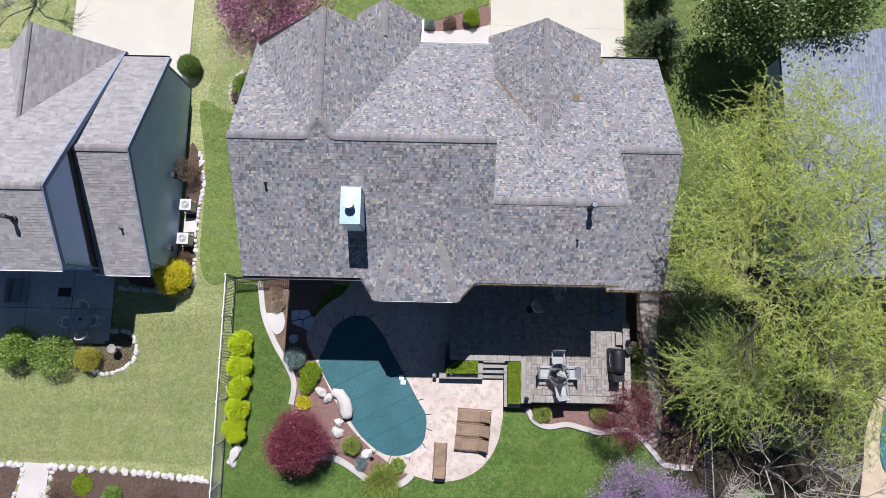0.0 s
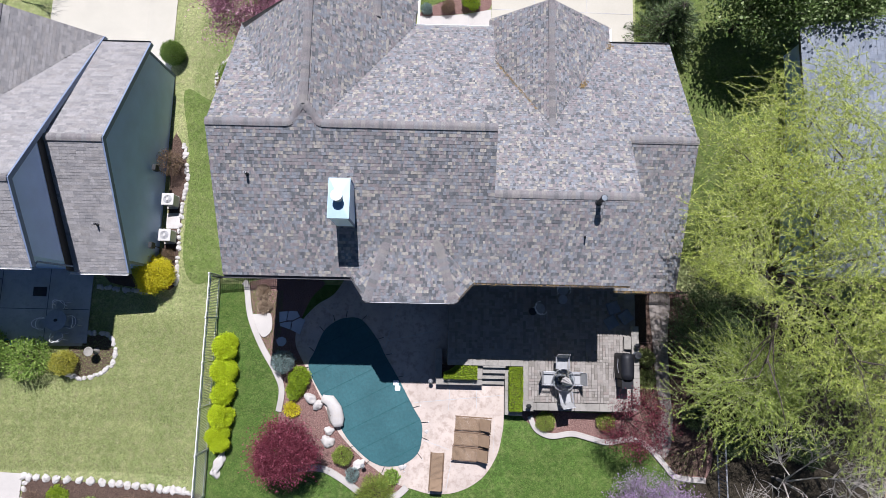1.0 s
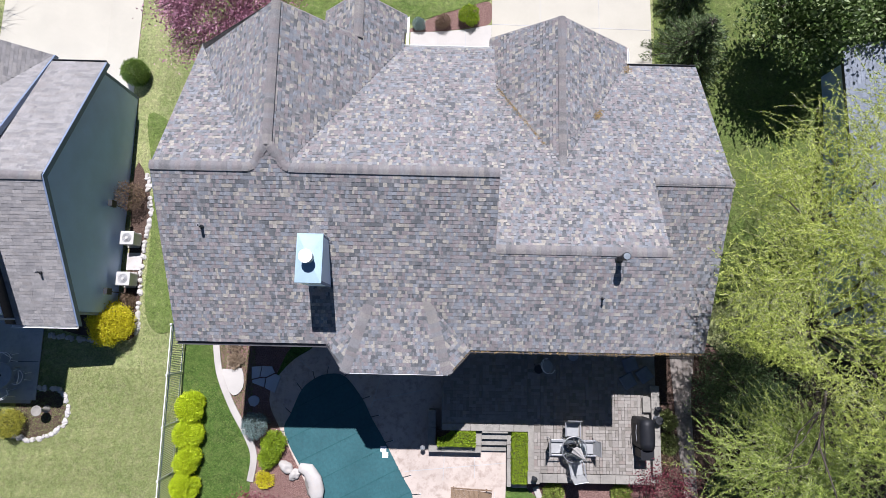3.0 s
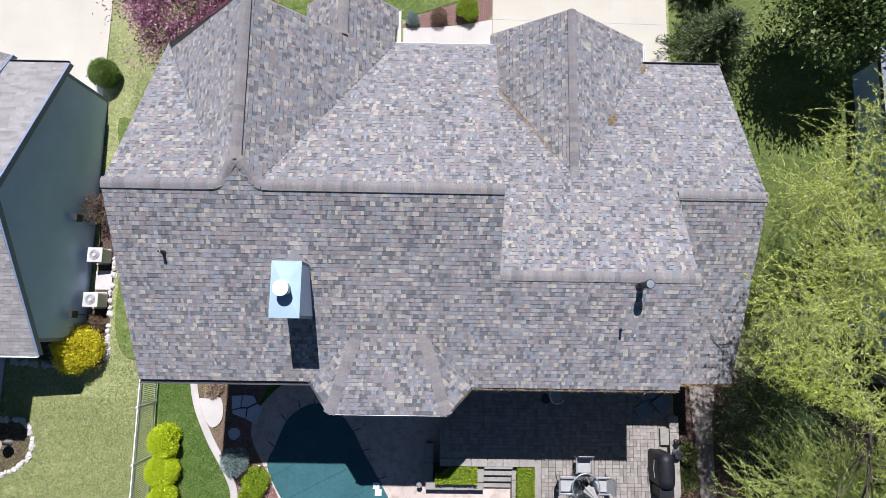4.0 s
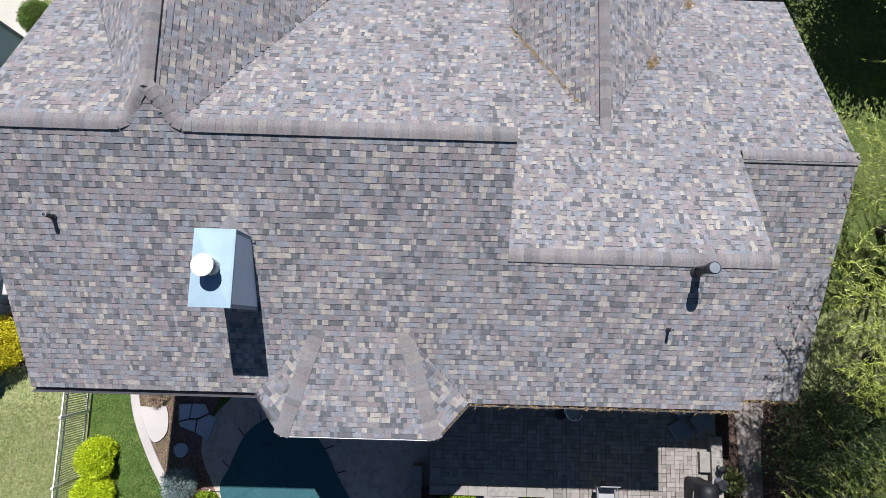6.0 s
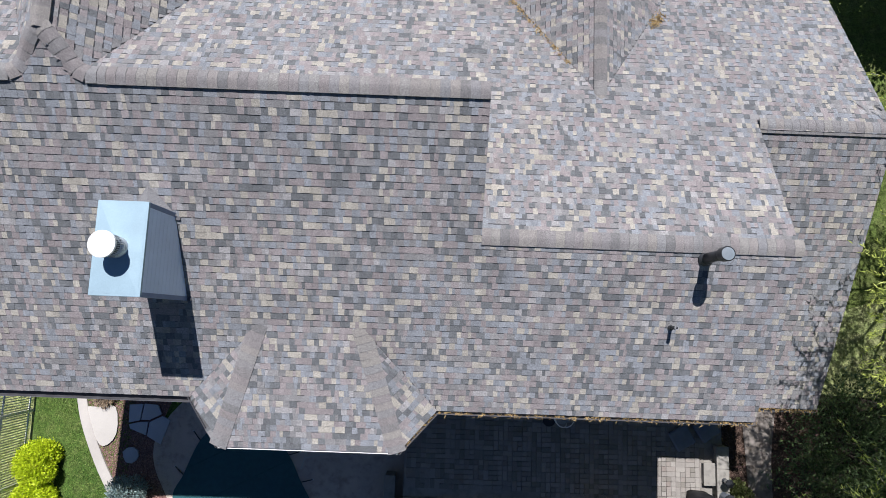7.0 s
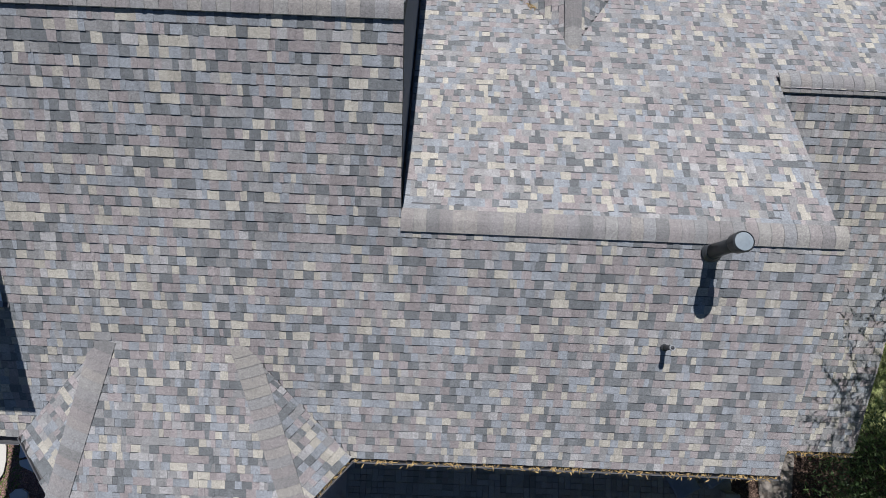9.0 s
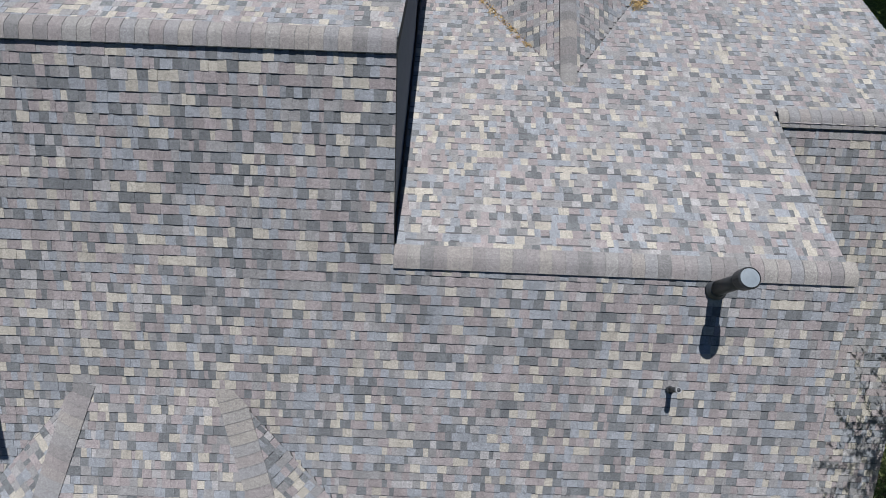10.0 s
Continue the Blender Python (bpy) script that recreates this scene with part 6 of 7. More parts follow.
def garden_table():
    x, y = -17.5, 0.02
    t = thing("garden_table", x, y, nz, "round grey garden table with a parasol hole", "table")
    m = Matrix.Translation((x, y, nz))
    part("top", lathe([(0.48, 0.68), (0.5, 0.69), (0.5, 0.71), (0.04, 0.712)], 28, m=m), SLING_GREY, t)
    part("hub", lathe([(0.07, 0.71), (0.07, 0.76), (0.05, 0.76)], 12, m=m), BLACK, t)
    for k in range(4):
        a = math.pi / 4 + k * math.pi / 2
        part("leg", tube([(x + 0.4 * math.cos(a), y + 0.4 * math.sin(a), nz + 0.68), (x + 0.42 * math.cos(a), y + 0.42 * math.sin(a), nz)], 0.015, 5), GREY_FRAME, t)


garden_table()


def garden_bench():
    x, y = -21.0, 1.4
    t = thing("garden_bench", x, y, nz, "pale wire garden bench with a cushion in the shade", "bench")
    part("seat_frame", box(x - 0.28, x + 0.28, y - 0.62, y + 0.62, nz + 0.40, nz + 0.43, 0.01), GREY_FRAME, t)
    part("cushion", box(x - 0.25, x + 0.25, y - 0.58, y + 0.58, nz + 0.43, nz + 0.52, 0.03), BLUE_PAD, t)
    part("back", box(x - 0.32, x - 0.28, y - 0.62, y + 0.62, nz + 0.43, nz + 0.85, 0.01), GREY_FRAME, t)
    for sx in (-0.24, 0.24):
        for sy in (-0.56, 0.56):
            part("leg", box(x + sx - 0.018, x + sx + 0.018, y + sy - 0.018, y + sy + 0.018, nz, nz + 0.4), GREY_FRAME, t)


garden_bench()
t = thing("door_mat", -18.85, 1.4, nz, "dark rectangular mat on the neighbour's patio", "mat")
part("pile", box(-19.2, -18.55, 1.15, 1.6, nz, nz + 0.02, 0.006), BLACK, t)


# ---- far right: another roof and a covered pool ----
far_house = thing("far_house", 20, 8, -0.4, "blue-grey shingled house behind the trees", "house")
FR = (0.38, 0.0, 2.7 - 0.38 * 15.9)
P_FR = [(15.9, 2.4), (24.0, 2.4), (24.0, 13.4), (15.9, 13.4)]
deck(FR, P_FR, DECK, far_house)
part("wall", box(16.3, 24, 2.8, 13.0, -0.6, 2.6), SIDING, far_house)
patch("far_pool_deck", spline([(20.7, -8.9), (20.5, -6.0), (21.1, -3.6), (22.8, -1.6), (27, -1.5), (27, -9.0)], True, 4), 0.05, SAND, "sandy tan path round the far pool", "path", 0.02)
tagged(part("far_pool_cover", drape(spline([(21.6, -6.6), (21.35, -4.9), (22.1, -2.9), (24.0, -2.3), (26.3, -3.0), (26.3, -7.0), (23.8, -7.6)], True, 4), 0.1, 0.03), TEAL), "teal cover over a far pool", "pool cover")


# ---- plants ----
LIME = dict(mat=LEAF_LIME, label="round lime green shrub beside the white fence", count=7500, leaf=0.058, group="lime shrubs along the fence", bumpy=0.42)
for k, (y, r, x) in enumerate(((-1.0, 0.62, -9.24), (-2.07, 0.60, -9.27), (-3.03, 0.58, -9.25), (-4.07, 0.58, -9.25), (-5.07, 0.60, -9.32))):
    shrub("shrub", x, y, r * 0.92, 0.95, seed=k, **LIME)
shrub("shrub", -13.05, 2.25, 0.86, 1.4, LEAF_GOLD, "bright golden yellow shrub at the neighbour's corner", count=7000, leaf=0.07, seed=11, bumpy=0.42)
shrub("shrub", -13.2, 13.4, 0.55, 1.0, LEAF_CLIPPED, "clipped round green shrub by the driveway", count=7000, leaf=0.06, seed=12, bumpy=0.12)
shrub("shrub", 1.62, 15.22, 0.42, 0.65, LEAF_HEDGE, "rounded green shrub in the front bed", count=1900, leaf=0.06, seed=13)
shrub("shrub", 0.54, 14.95, 0.32, 0.5, LEAF_BROWN, "leafless brown shrub in the front bed", count=1100, leaf=0.07, slim=0.25, seed=14)
shrub("shrub", -0.44, 14.85, 0.27, 0.4, LEAF_BLUE, "small blue spruce in the front bed", "conifer", count=1100, leaf=0.06, slim=0.3, seed=15)
shrub("shrub", -6.5, -1.6, 0.48, 1.2, LEAF_BLUE, "low blue spruce in the pool bed", "conifer", count=2400, leaf=0.08, slim=0.25, seed=16, bumpy=0.45)
shrub("shrub", -5.75, -2.3, 0.48, 0.6, LEAF_HEDGE, "spreading green shrub in the pool bed", count=2200, leaf=0.07, seed=17)
shrub("shrub", -5.9, -2.85, 0.42, 0.55, LEAF_HEDGE, "spreading green shrub in the pool bed", count=1700, leaf=0.07, seed=18)
shrub("shrub", -6.05, -3.68, 0.36, 0.3, LEAF_GOLD, "low yellow shrub in the pool bed", count=1100, leaf=0.07, slim=0.3, seed=19)
shrub("shrub", -3.67, -5.6, 0.42, 0.6, LEAF_OLIVE, "bushy olive green shrub in the pool bed", count=1700, leaf=0.06, seed=20)
shrub("shrub", -3.23, -6.42, 0.31, 0.4, LEAF_BLUE, "small blue-green shrub in the pool bed", count=1000, leaf=0.05, seed=21)
shrub("shrub", -2.2, -7.2, 0.80, 0.55, LEAF_OLIVE, "spiky yellow-green shrub at the bed's corner", count=1500, leaf=0.30, slim=0.06, seed=22, bumpy=0.5, wild=0.45)
shrub("shrub", -1.5, -6.5, 0.34, 0.25, LEAF_GREEN, "small leafy green plant in the pool bed", "plant", count=500, leaf=0.10, seed=23)
shrub("shrub", -1.9, -6.75, 0.25, 0.22, LEAF_GREEN, "small leafy green plant in the pool bed", "plant", count=350, leaf=0.10, seed=24)
shrub("shrub", -7.72, 1.55, 0.30, 0.3, LEAF_TAN, "dry brown ornamental grass clump", "grass clump", count=1500, leaf=0.2, slim=0.06, seed=25, bumpy=0.4, wild=0.5)
shrub("shrub", -7.6, 0.86, 0.32, 0.3, LEAF_TAN, "dry brown ornamental grass clump", "grass clump", count=900, leaf=0.2, slim=0.06, seed=26, bumpy=0.4, wild=0.5)
shrub("shrub", 5.27, -3.98, 0.42, 0.45, LEAF_OLIVE, "yellow-green shrub below the patio wall", count=1500, leaf=0.06, seed=28)
shrub("shrub", 7.96, -3.95, 0.40, 0.45, LEAF_OLIVE, "yellow-green shrub below the patio wall", count=1400, leaf=0.06, seed=29)
shrub("shrub", 9.75, -1.1, 0.40, 0.75, LEAF_DULL, "loose green shrub behind the grill wall", count=1400, leaf=0.07, seed=30, bumpy=0.5)
shrub("shrub", 9.8, -2.0, 0.42, 0.6, LEAF_DULL, "loose green shrub behind the grill wall", count=1100, leaf=0.07, seed=31, bumpy=0.5)
shrub("shrub", 9.7, -2.7, 0.36, 0.5, LEAF_BROWN, "loose brown shrub behind the grill wall", count=900, leaf=0.07, seed=32, bumpy=0.5)
shrub("shrub", -20.7, -1.4, 0.95, 1.5, LEAF_GREEN, "full green shrub beside the neighbour's patio", count=3000, leaf=0.10, seed=33, bumpy=0.5)
shrub("shrub", -18.75, -1.75, 1.0, 1.4, LEAF_GREEN, "loose green shrub beside the neighbour's patio", count=1900, leaf=0.10, seed=34, bumpy=0.65)
shrub("shrub", -17.15, -1.95, 0.58, 0.9, LEAF_DULL_GOLD, "small golden green shrub in the round bed", count=3600, leaf=0.05, seed=35)
shrub("shrub", -12.75, 7.7, 0.62, 1.3, LEAF_BROWN, "bare reddish brown shrub against the siding", count=1500, leaf=0.09, slim=0.22, seed=36, bumpy=0.6)
shrub("shrub", -12.7, 3.2, 0.36, 0.4, LEAF_BROWN, "dry brown shrub by the air conditioner", count=900, leaf=0.1, slim=0.2, seed=37)
shrub("shrub", -10.2, 12.3, 0.48, 0.6, LEAF_GREEN, "low mixed shrub at the house corner", count=1600, leaf=0.07, seed=38, bumpy=0.5)
shrub("shrub", -9.9, 11.6, 0.36, 0.5, LEAF_BLUE, "small blue-grey shrub at the house corner", count=800, leaf=0.07, seed=39)
shrub("shrub", -10.55, 11.7, 0.26, 0.4, LEAF_BROWN, "dry brown clump at the house corner", "grass clump", count=700, leaf=0.12, slim=0.1, seed=40)
shrub("shrub", -13.0, -8.7, 1.05, 0.9, LEAF_BROWN, "bare grey-brown shrub in the rear bed", count=1800, leaf=0.16, slim=0.06, seed=41, bumpy=0.5)
shrub("shrub", -18.0, -8.6, 0.9, 0.8, LEAF_BROWN, "bare grey-brown shrub in the rear bed", count=1300, leaf=0.16, slim=0.06, seed=42, bumpy=0.5)
shrub("shrub", -15.4, -8.45, 0.45, 0.5, LEAF_GREEN, "grassy green plant in the rear bed", "plant", count=700, leaf=0.2, slim=0.1, seed=43)
shrub("shrub", -17.0, -8.0, 0.5, 0.15, LEAF_HEDGE, "low green ground cover in the rear bed", "plant", count=900, leaf=0.08, seed=44)


def hedge(x0, x1, y0, y1, z0, z1, n, seed, notch=False):
    """A clipped box hedge: leaves on the faces of a box, a little ragged."""
    t = thing("hedge", (x0 + x1) / 2, (y0 + y1) / 2, z0, "clipped bright green box hedge in the block planter", "hedge")
    rng = np.random.default_rng(seed)
    c = np.c_[rng.uniform(x0, x1, n), rng.uniform(y0, y1, n), rng.uniform(z0, z1, n)]
    face = rng.random(n)
    c[:, 2] = np.where(face < 0.55, z1 - rng.random(n) ** 2 * 0.1, c[:, 2])
    s = (face >= 0.55) & (face < 0.78)
    c[:, 1] = np.where(s, np.where(rng.random(n) < 0.6, y0, y1), c[:, 1])
    s = face >= 0.78
    c[:, 0] = np.where(s, np.where(rng.random(n) < 0.5, x0, x1), c[:, 0])
    c += rng.normal(0, 0.018, (n, 3))
    if notch:
        c = c[~((c[:, 0] < x0 + 0.55) & (c[:, 1] > y0 + 0.25 + (c[:, 0] - x0) * 0.6))]
    out = np.tile([0, 0, 0.6], (len(c), 1))
    u, v = leaf_axes(rng, len(c), 0.055, 0.035, out)
    quads_mesh("foliage", c, u, v, LEAF_HEDGE, t)
    bm = box(x0 + 0.06 + (0.5 if notch else 0), x1 - 0.06, y0 + 0.06, y1 - 0.06, z0, z1 - 0.08)
    part("branches", bm, BARK_DARK, t)


hedge(0.72, 2.14, -2.14, -1.60, -0.05, 0.42, 6500, 3, True)
hedge(3.60, 4.16, -3.46, -1.62, -0.05, 0.45, 7500, 4)


def limbs(rng, x, y, z, h, r, n, rad, mat, parent, rise=0.55, fork=3, bend=0.25):
    """A tapered trunk, main limbs and forks. Returns the points of the outer branches."""
    bm = bmesh.new()
    fork_z = z + h * rise * 0.5
    tube([(x, y, z - 0.1), (x + 0.03 * h * rng.normal(), y + 0.03 * h * rng.normal(), z + h * rise * 0.25), (x, y, fork_z)], [rad * 1.25, rad, rad * 0.9], 9, bm)
    part("trunk", bm, mat, parent)
    tips = []
    for k in range(n):
        a = 2 * math.pi * (k + 0.5 * rng.random()) / n
        rr = r * rng.uniform(0.5, 0.85)
        end = np.array([x + rr * math.cos(a), y + rr * math.sin(a), z + h * rng.uniform(0.7, 0.95)])
        mid = np.array([x + rr * 0.4 * math.cos(a), y + rr * 0.4 * math.sin(a), fork_z + (end[2] - fork_z) * 0.6]) + rng.normal(0, bend * 0.3, 3)
        bm = bmesh.new()
        tube([(x, y, fork_z - 0.1), tuple(mid), tuple(end)], [rad * 0.55, rad * 0.36, rad * 0.12], 6, bm)
        for q in range(fork):
            s = rng.uniform(0.4, 0.95)
            st = mid + (end - mid) * s
            b = a + rng.normal(0, 0.8)
            tip = st + np.array([math.cos(b), math.sin(b), rng.uniform(-0.1, 0.5)]) * r * rng.uniform(0.25, 0.5)
            tube([tuple(st), tuple((st + tip) / 2 + rng.normal(0, 0.05 * r, 3)), tuple(tip)], [rad * 0.2, rad * 0.12, rad * 0.04], 5, bm)
            tips.append((st, tip))
        tips.append((mid, end))
        part("limb", bm, mat, parent)
    return tips


def leafy_tree(name, x, y, h, r, leaf_mat, bark, label, n_leaves, leaf, slim, seed, category="tree", n_limbs=7, spread=0.3, rad=0.1, base=None, domed=0.75):
    rng = np.random.default_rng(seed)
    z = ground_z(x, y) if base is None else base
    t = thing(name, x, y, z, label, category)
    tips = limbs(rng, x, y, z, h, r, n_limbs, rad, bark, t, fork=5)
    st, en = np.array([a for a, _ in tips]), np.array([b for _, b in tips])
    k = rng.integers(0, len(tips), n_leaves)
    f = rng.uniform(0.25, 1.12, (n_leaves, 1))
    c = st[k] + (en[k] - st[k]) * f + rng.normal(0, spread, (n_leaves, 3)) * np.array([1, 1, 0.7])
    # most leaves sit in clumps over the crown's dome
    m = int(60 * max(1.0, r / 1.5) ** 2)
    a, q = rng.uniform(0, 2 * math.pi, m), np.sqrt(rng.random(m)) * rng.uniform(0.8, 1.05, m)
    dome = np.c_[x + r * q * np.cos(a), y + r * q * np.sin(a), z + h * (0.42 + 0.55 * np.sqrt(np.maximum(0, 1 - np.minimum(1, q) ** 2))) + rng.normal(0, 0.06 * h, m)]
    on = rng.random(n_leaves) < domed
    j = rng.integers(0, m, n_leaves)
    c = np.where(on[:, None], dome[j] + rng.normal(0, spread * 0.8, (n_leaves, 3)), c)
    out = unit(c - np.array([x, y, z + h * 0.5]))
    u, v = leaf_axes(rng, n_leaves, leaf, leaf * slim, out)
    quads_mesh("crown", c, u, v, leaf_mat, t)
    return t


leafy_tree("maple_tree", -5.92, -5.2, 2.5, 1.22, LEAF_RED, BARK_DARK, "dense maroon Japanese maple in the mulch", 27000, 0.085, 0.5, 5, n_limbs=10, spread=0.24, rad=0.06)
leafy_tree("plum_tree", 8.65, -3.75, 3.1, 1.25, LEAF_PLUM, BARK_DARK, "sparse dark red plum tree below the patio", 7000, 0.075, 0.5, 6, domed=0.3, n_limbs=8, spread=0.2, rad=0.05)
leafy_tree("redbud_tree", 9.0, -7.45, 2.6, 1.75, LEAF_LILAC, BARK, "lilac flowering redbud tree by the lawn", 19000, 0.065, 0.6, 7, domed=0.5, n_limbs=9, spread=0.2, rad=0.07)
leafy_tree("redbud_tree", 11.0, -7.9, 2.3, 1.4, LEAF_LILAC, BARK, "sparse lilac flowering redbud tree by the lawn", 6500, 0.08, 0.6, 8, domed=0.3, n_limbs=8, spread=0.2, rad=0.06)
leafy_tree("cherry_tree", -7.5, 14.5, 4.0, 2.6, LEAF_PINK, BARK_DARK, "pink blossoming ornamental tree by the front corner", 42000, 0.10, 0.5, 9, n_limbs=11, spread=0.28, rad=0.1)
leafy_tree("broadleaf_tree", 13.9, 14.2, 4.2, 1.6, LEAF_BROAD, BARK_DARK, "dark broad-leaved tree with pale glossy tips", 15000, 0.17, 0.55, 10, n_limbs=12, spread=0.5, rad=0.14, domed=0.45)
leafy_tree("broadleaf_tree", 17.6, 15.2, 3.4, 1.7, LEAF_BROAD, BARK_DARK, "dark broad-leaved tree with pale glossy tips", 16000, 0.17, 0.55, 12, n_limbs=10, spread=0.5, rad=0.14, domed=0.45)
leafy_tree("evergreen_shrub", 12.1, 0.45, 2.8, 1.75, LEAF_DEEP, BARK_DARK, "dark green understory shrub beneath the willow", 19000, 0.11, 0.3, 14, "shrub", n_limbs=9, spread=0.3, rad=0.06)
shrub("shrub", 14.6, -2.9, 1.35, 2.1, LEAF_YEW, "shaggy green shrub beneath the willow", count=6500, leaf=0.09, slim=0.3, seed=61, bumpy=0.55)


def conifer(x, y, h, r, seed, label):
    """A spruce: whorls of drooping boughs with needle sprays."""
    rng = np.random.default_rng(seed)
    z = ground_z(x, y)
    t = thing("conifer_tree", x, y, z, label, "conifer")
    part("trunk", tube([(x, y, z - 0.1), (x, y, z + h * 0.5), (x, y, z + h)], [0.13, 0.08, 0.015], 8), BARK_DARK, t)
    bm = bmesh.new()
    C, O = [], []
    for k in range(16):
        f = k / 16
        hz, rr = z + h * (0.08 + 0.9 * f), r * (1 - f) ** 0.8 + 0.1
        for j in range(9):
            a = 2 * math.pi * (j + rng.random() * 0.7 + 0.4 * (k % 2)) / 9
            ln = rr * rng.uniform(0.7, 1.12)
            d = np.array([math.cos(a), math.sin(a), 0.12])
            p0, p1 = np.array([x, y, hz]), np.array([x, y, hz]) + d * ln - np.array([0, 0, 0.18 * ln])
            tube([tuple(p0), tuple((p0 + p1) / 2 + np.array([0, 0, 0.05])), tuple(p1)], [0.025, 0.015, 0.004], 4, bm)
            n = int(70 * ln) + 12
            s = rng.random(n) ** 0.7
            side = np.cross(d, [0, 0, 1.0])
            C.append(p0 + (p1 - p0) * s[:, None] + side * (rng.normal(0, 0.16, n) * (1.15 - s) * ln)[:, None] + rng.normal(0, 0.03, (n, 3)))
            O.append(np.tile(d, (n, 1)))
    part("branchwork", bm, BARK_DARK, t)
    C, O = np.concatenate(C), np.concatenate(O)
    u, v = leaf_axes(rng, len(C), 0.16, 0.035, O, wild=0.45)
    quads_mesh("needles", C, u, v, LEAF_DARK, t)


conifer(10.55, 13.8, 2.9, 1.75, 3, "dark green spruce overhanging the roof corner")
conifer(10.5, 16.2, 3.0, 1.2, 4, "dark green spruce beside the driveway")


def willow(x, y, h, rx, ry, strands, seed, label, per=76, leafsize=0.100, edge=False, droop=0.22, leaf_mat=LEAF_WILLOW):
    """A weeping tree: arching limbs and long thin leafy shoots."""
    rng = np.random.default_rng(seed)
    z = ground_z(x, y)
    t = thing("willow_tree", x, y, z, label, "tree")
    tips = limbs(rng, x, y, z, h, min(rx, ry), 10, 0.019 * h, BARK_DARK, t, fork=5)
    clumps = 46
    ca = rng.uniform(0, 2 * math.pi, clumps)
    cr = np.sqrt(rng.uniform(0.0, 1.0, clumps))
    ctr = np.c_[x + rx * 0.92 * cr * np.cos(ca), y + ry * 0.92 * cr * np.sin(ca), z + h * (1.0 - droop * cr ** 2) + rng.normal(0, 0.3, clumps)]
    C, D, TW_c, TW_u, TW_v = [], [], [], [], []
    pick = rng.integers(0, clumps, strands)
    for k in pick:
        st = ctr[k] + rng.normal(0, 0.45, 3)
        away = st[:2] - np.array([x, y])
        a = math.atan2(away[1], away[0]) + rng.normal(0, 1.4)
        ln = rng.uniform(0.7, 1.9)
        d = np.array([math.cos(a), math.sin(a), rng.uniform(-0.1, 0.5)])
        s = np.linspace(0, 1, 9)[:, None]
        path = st + d * ln * s - np.array([0, 0, 1.0]) * (0.45 * ln * s ** 2) + np.array([-d[1], d[0], 0]) * 0.2 * np.sin(3 * s) * rng.normal()
        seg = np.diff(path, axis=0)
        mid = (path[1:] + path[:-1]) / 2
        TW_c.append(mid)
        TW_u.append(seg / 2 * 1.05)
        TW_v.append(unit(np.cross(seg, rng.normal(0, 1, seg.shape))) * 0.004)
        f = rng.random(per) ** 0.8 * 7.99
        j = f.astype(int)
        C.append(path[j] + seg[j] * (f - j)[:, None] + rng.normal(0, 0.016, (per, 3)))
        D.append(unit(seg[j]))
    C, D = np.concatenate(C), np.concatenate(D)
    if edge:
        # the crown stands clear of the eaves and of the low shrubs on this side
        rag = 0.5 * np.sin(C[:, 1] * 2.1) + rng.normal(0, 0.12, len(C))
        keep = (C[:, 0] > 13.1 - 0.7 * C[:, 2] + 0.3 * rag) & (C[:, 1] > 2.0 - 0.95 * (C[:, 0] - 9.9) + rag)
        C, D = C[keep], D[keep]
    u, v = leaf_axes(rng, len(C), leafsize, leafsize * 0.17, D, wild=0.45)
    quads_mesh("crown", C + u * 0.8, u, v, leaf_mat, t)
    TC, TU, TV = np.concatenate(TW_c), np.concatenate(TW_u), np.concatenate(TW_v)
    if edge:
        keep = (TC[:, 0] > 13.5 - 0.7 * TC[:, 2]) & (TC[:, 1] > 2.3 - 0.95 * (TC[:, 0] - 9.9))
        TC, TU, TV = TC[keep], TU[keep], TV[keep]
    quads_mesh("shoot_mass", TC, TU, TV, BARE, t)


willow(14.4, 2.6, 8.0, 5.4, 5.8, 2350, 21, "large yellow-green weeping willow beside the house", edge=True, droop=0.16)
willow(12.2, -2.0, 5.2, 1.9, 1.15, 640, 24, "green willow with long drooping shoots over the side path", droop=0.3, leaf_mat=LEAF_YEW)
willow(16.4, -1.7, 6.2, 2.8, 2.5, 700, 22, "yellow-green willow with long leafy shoots", leaf_mat=LEAF_YEW)
willow(14.7, 6.6, 6.4, 3.2, 3.6, 800, 23, "sparse yellow-green willow with bare gaps")


def bare_tree(x, y, h, r, seed, label):
    rng = np.random.default_rng(seed)
    z = ground_z(x, y)
    t = thing("bare_tree", x, y, z, label, "tree")
    tips = limbs(rng, x, y, z, h, r, 6, 0.075, BARE, t, fork=7, bend=1.3)
    bm = bmesh.new()
    for st, en in tips:
        for q in range(6):
            s = st + (en - st) * rng.uniform(0.3, 1)
            d = (en - st) / np.linalg.norm(en - st) + rng.normal(0, 0.6, 3)
            e = s + d * rng.uniform(0.3, 0.8)
            tube([tuple(s), tuple((s + e) / 2 + rng.normal(0, 0.05, 3)), tuple(e)], [0.012, 0.008, 0.003], 4, bm)
    part("twigwork", bm, BARE, t)


bare_tree(15.4, -6.2, 3.2, 2.4, 31, "leafless grey tree with pale twisted branches")
bare_tree(12.4, -8.4, 2.6, 2.0, 32, "leafless pale grey tree by the slat fence")
bare_tree(18.2, -7.2, 3.0, 2.2, 33, "leafless grey tree with pale twisted branches")


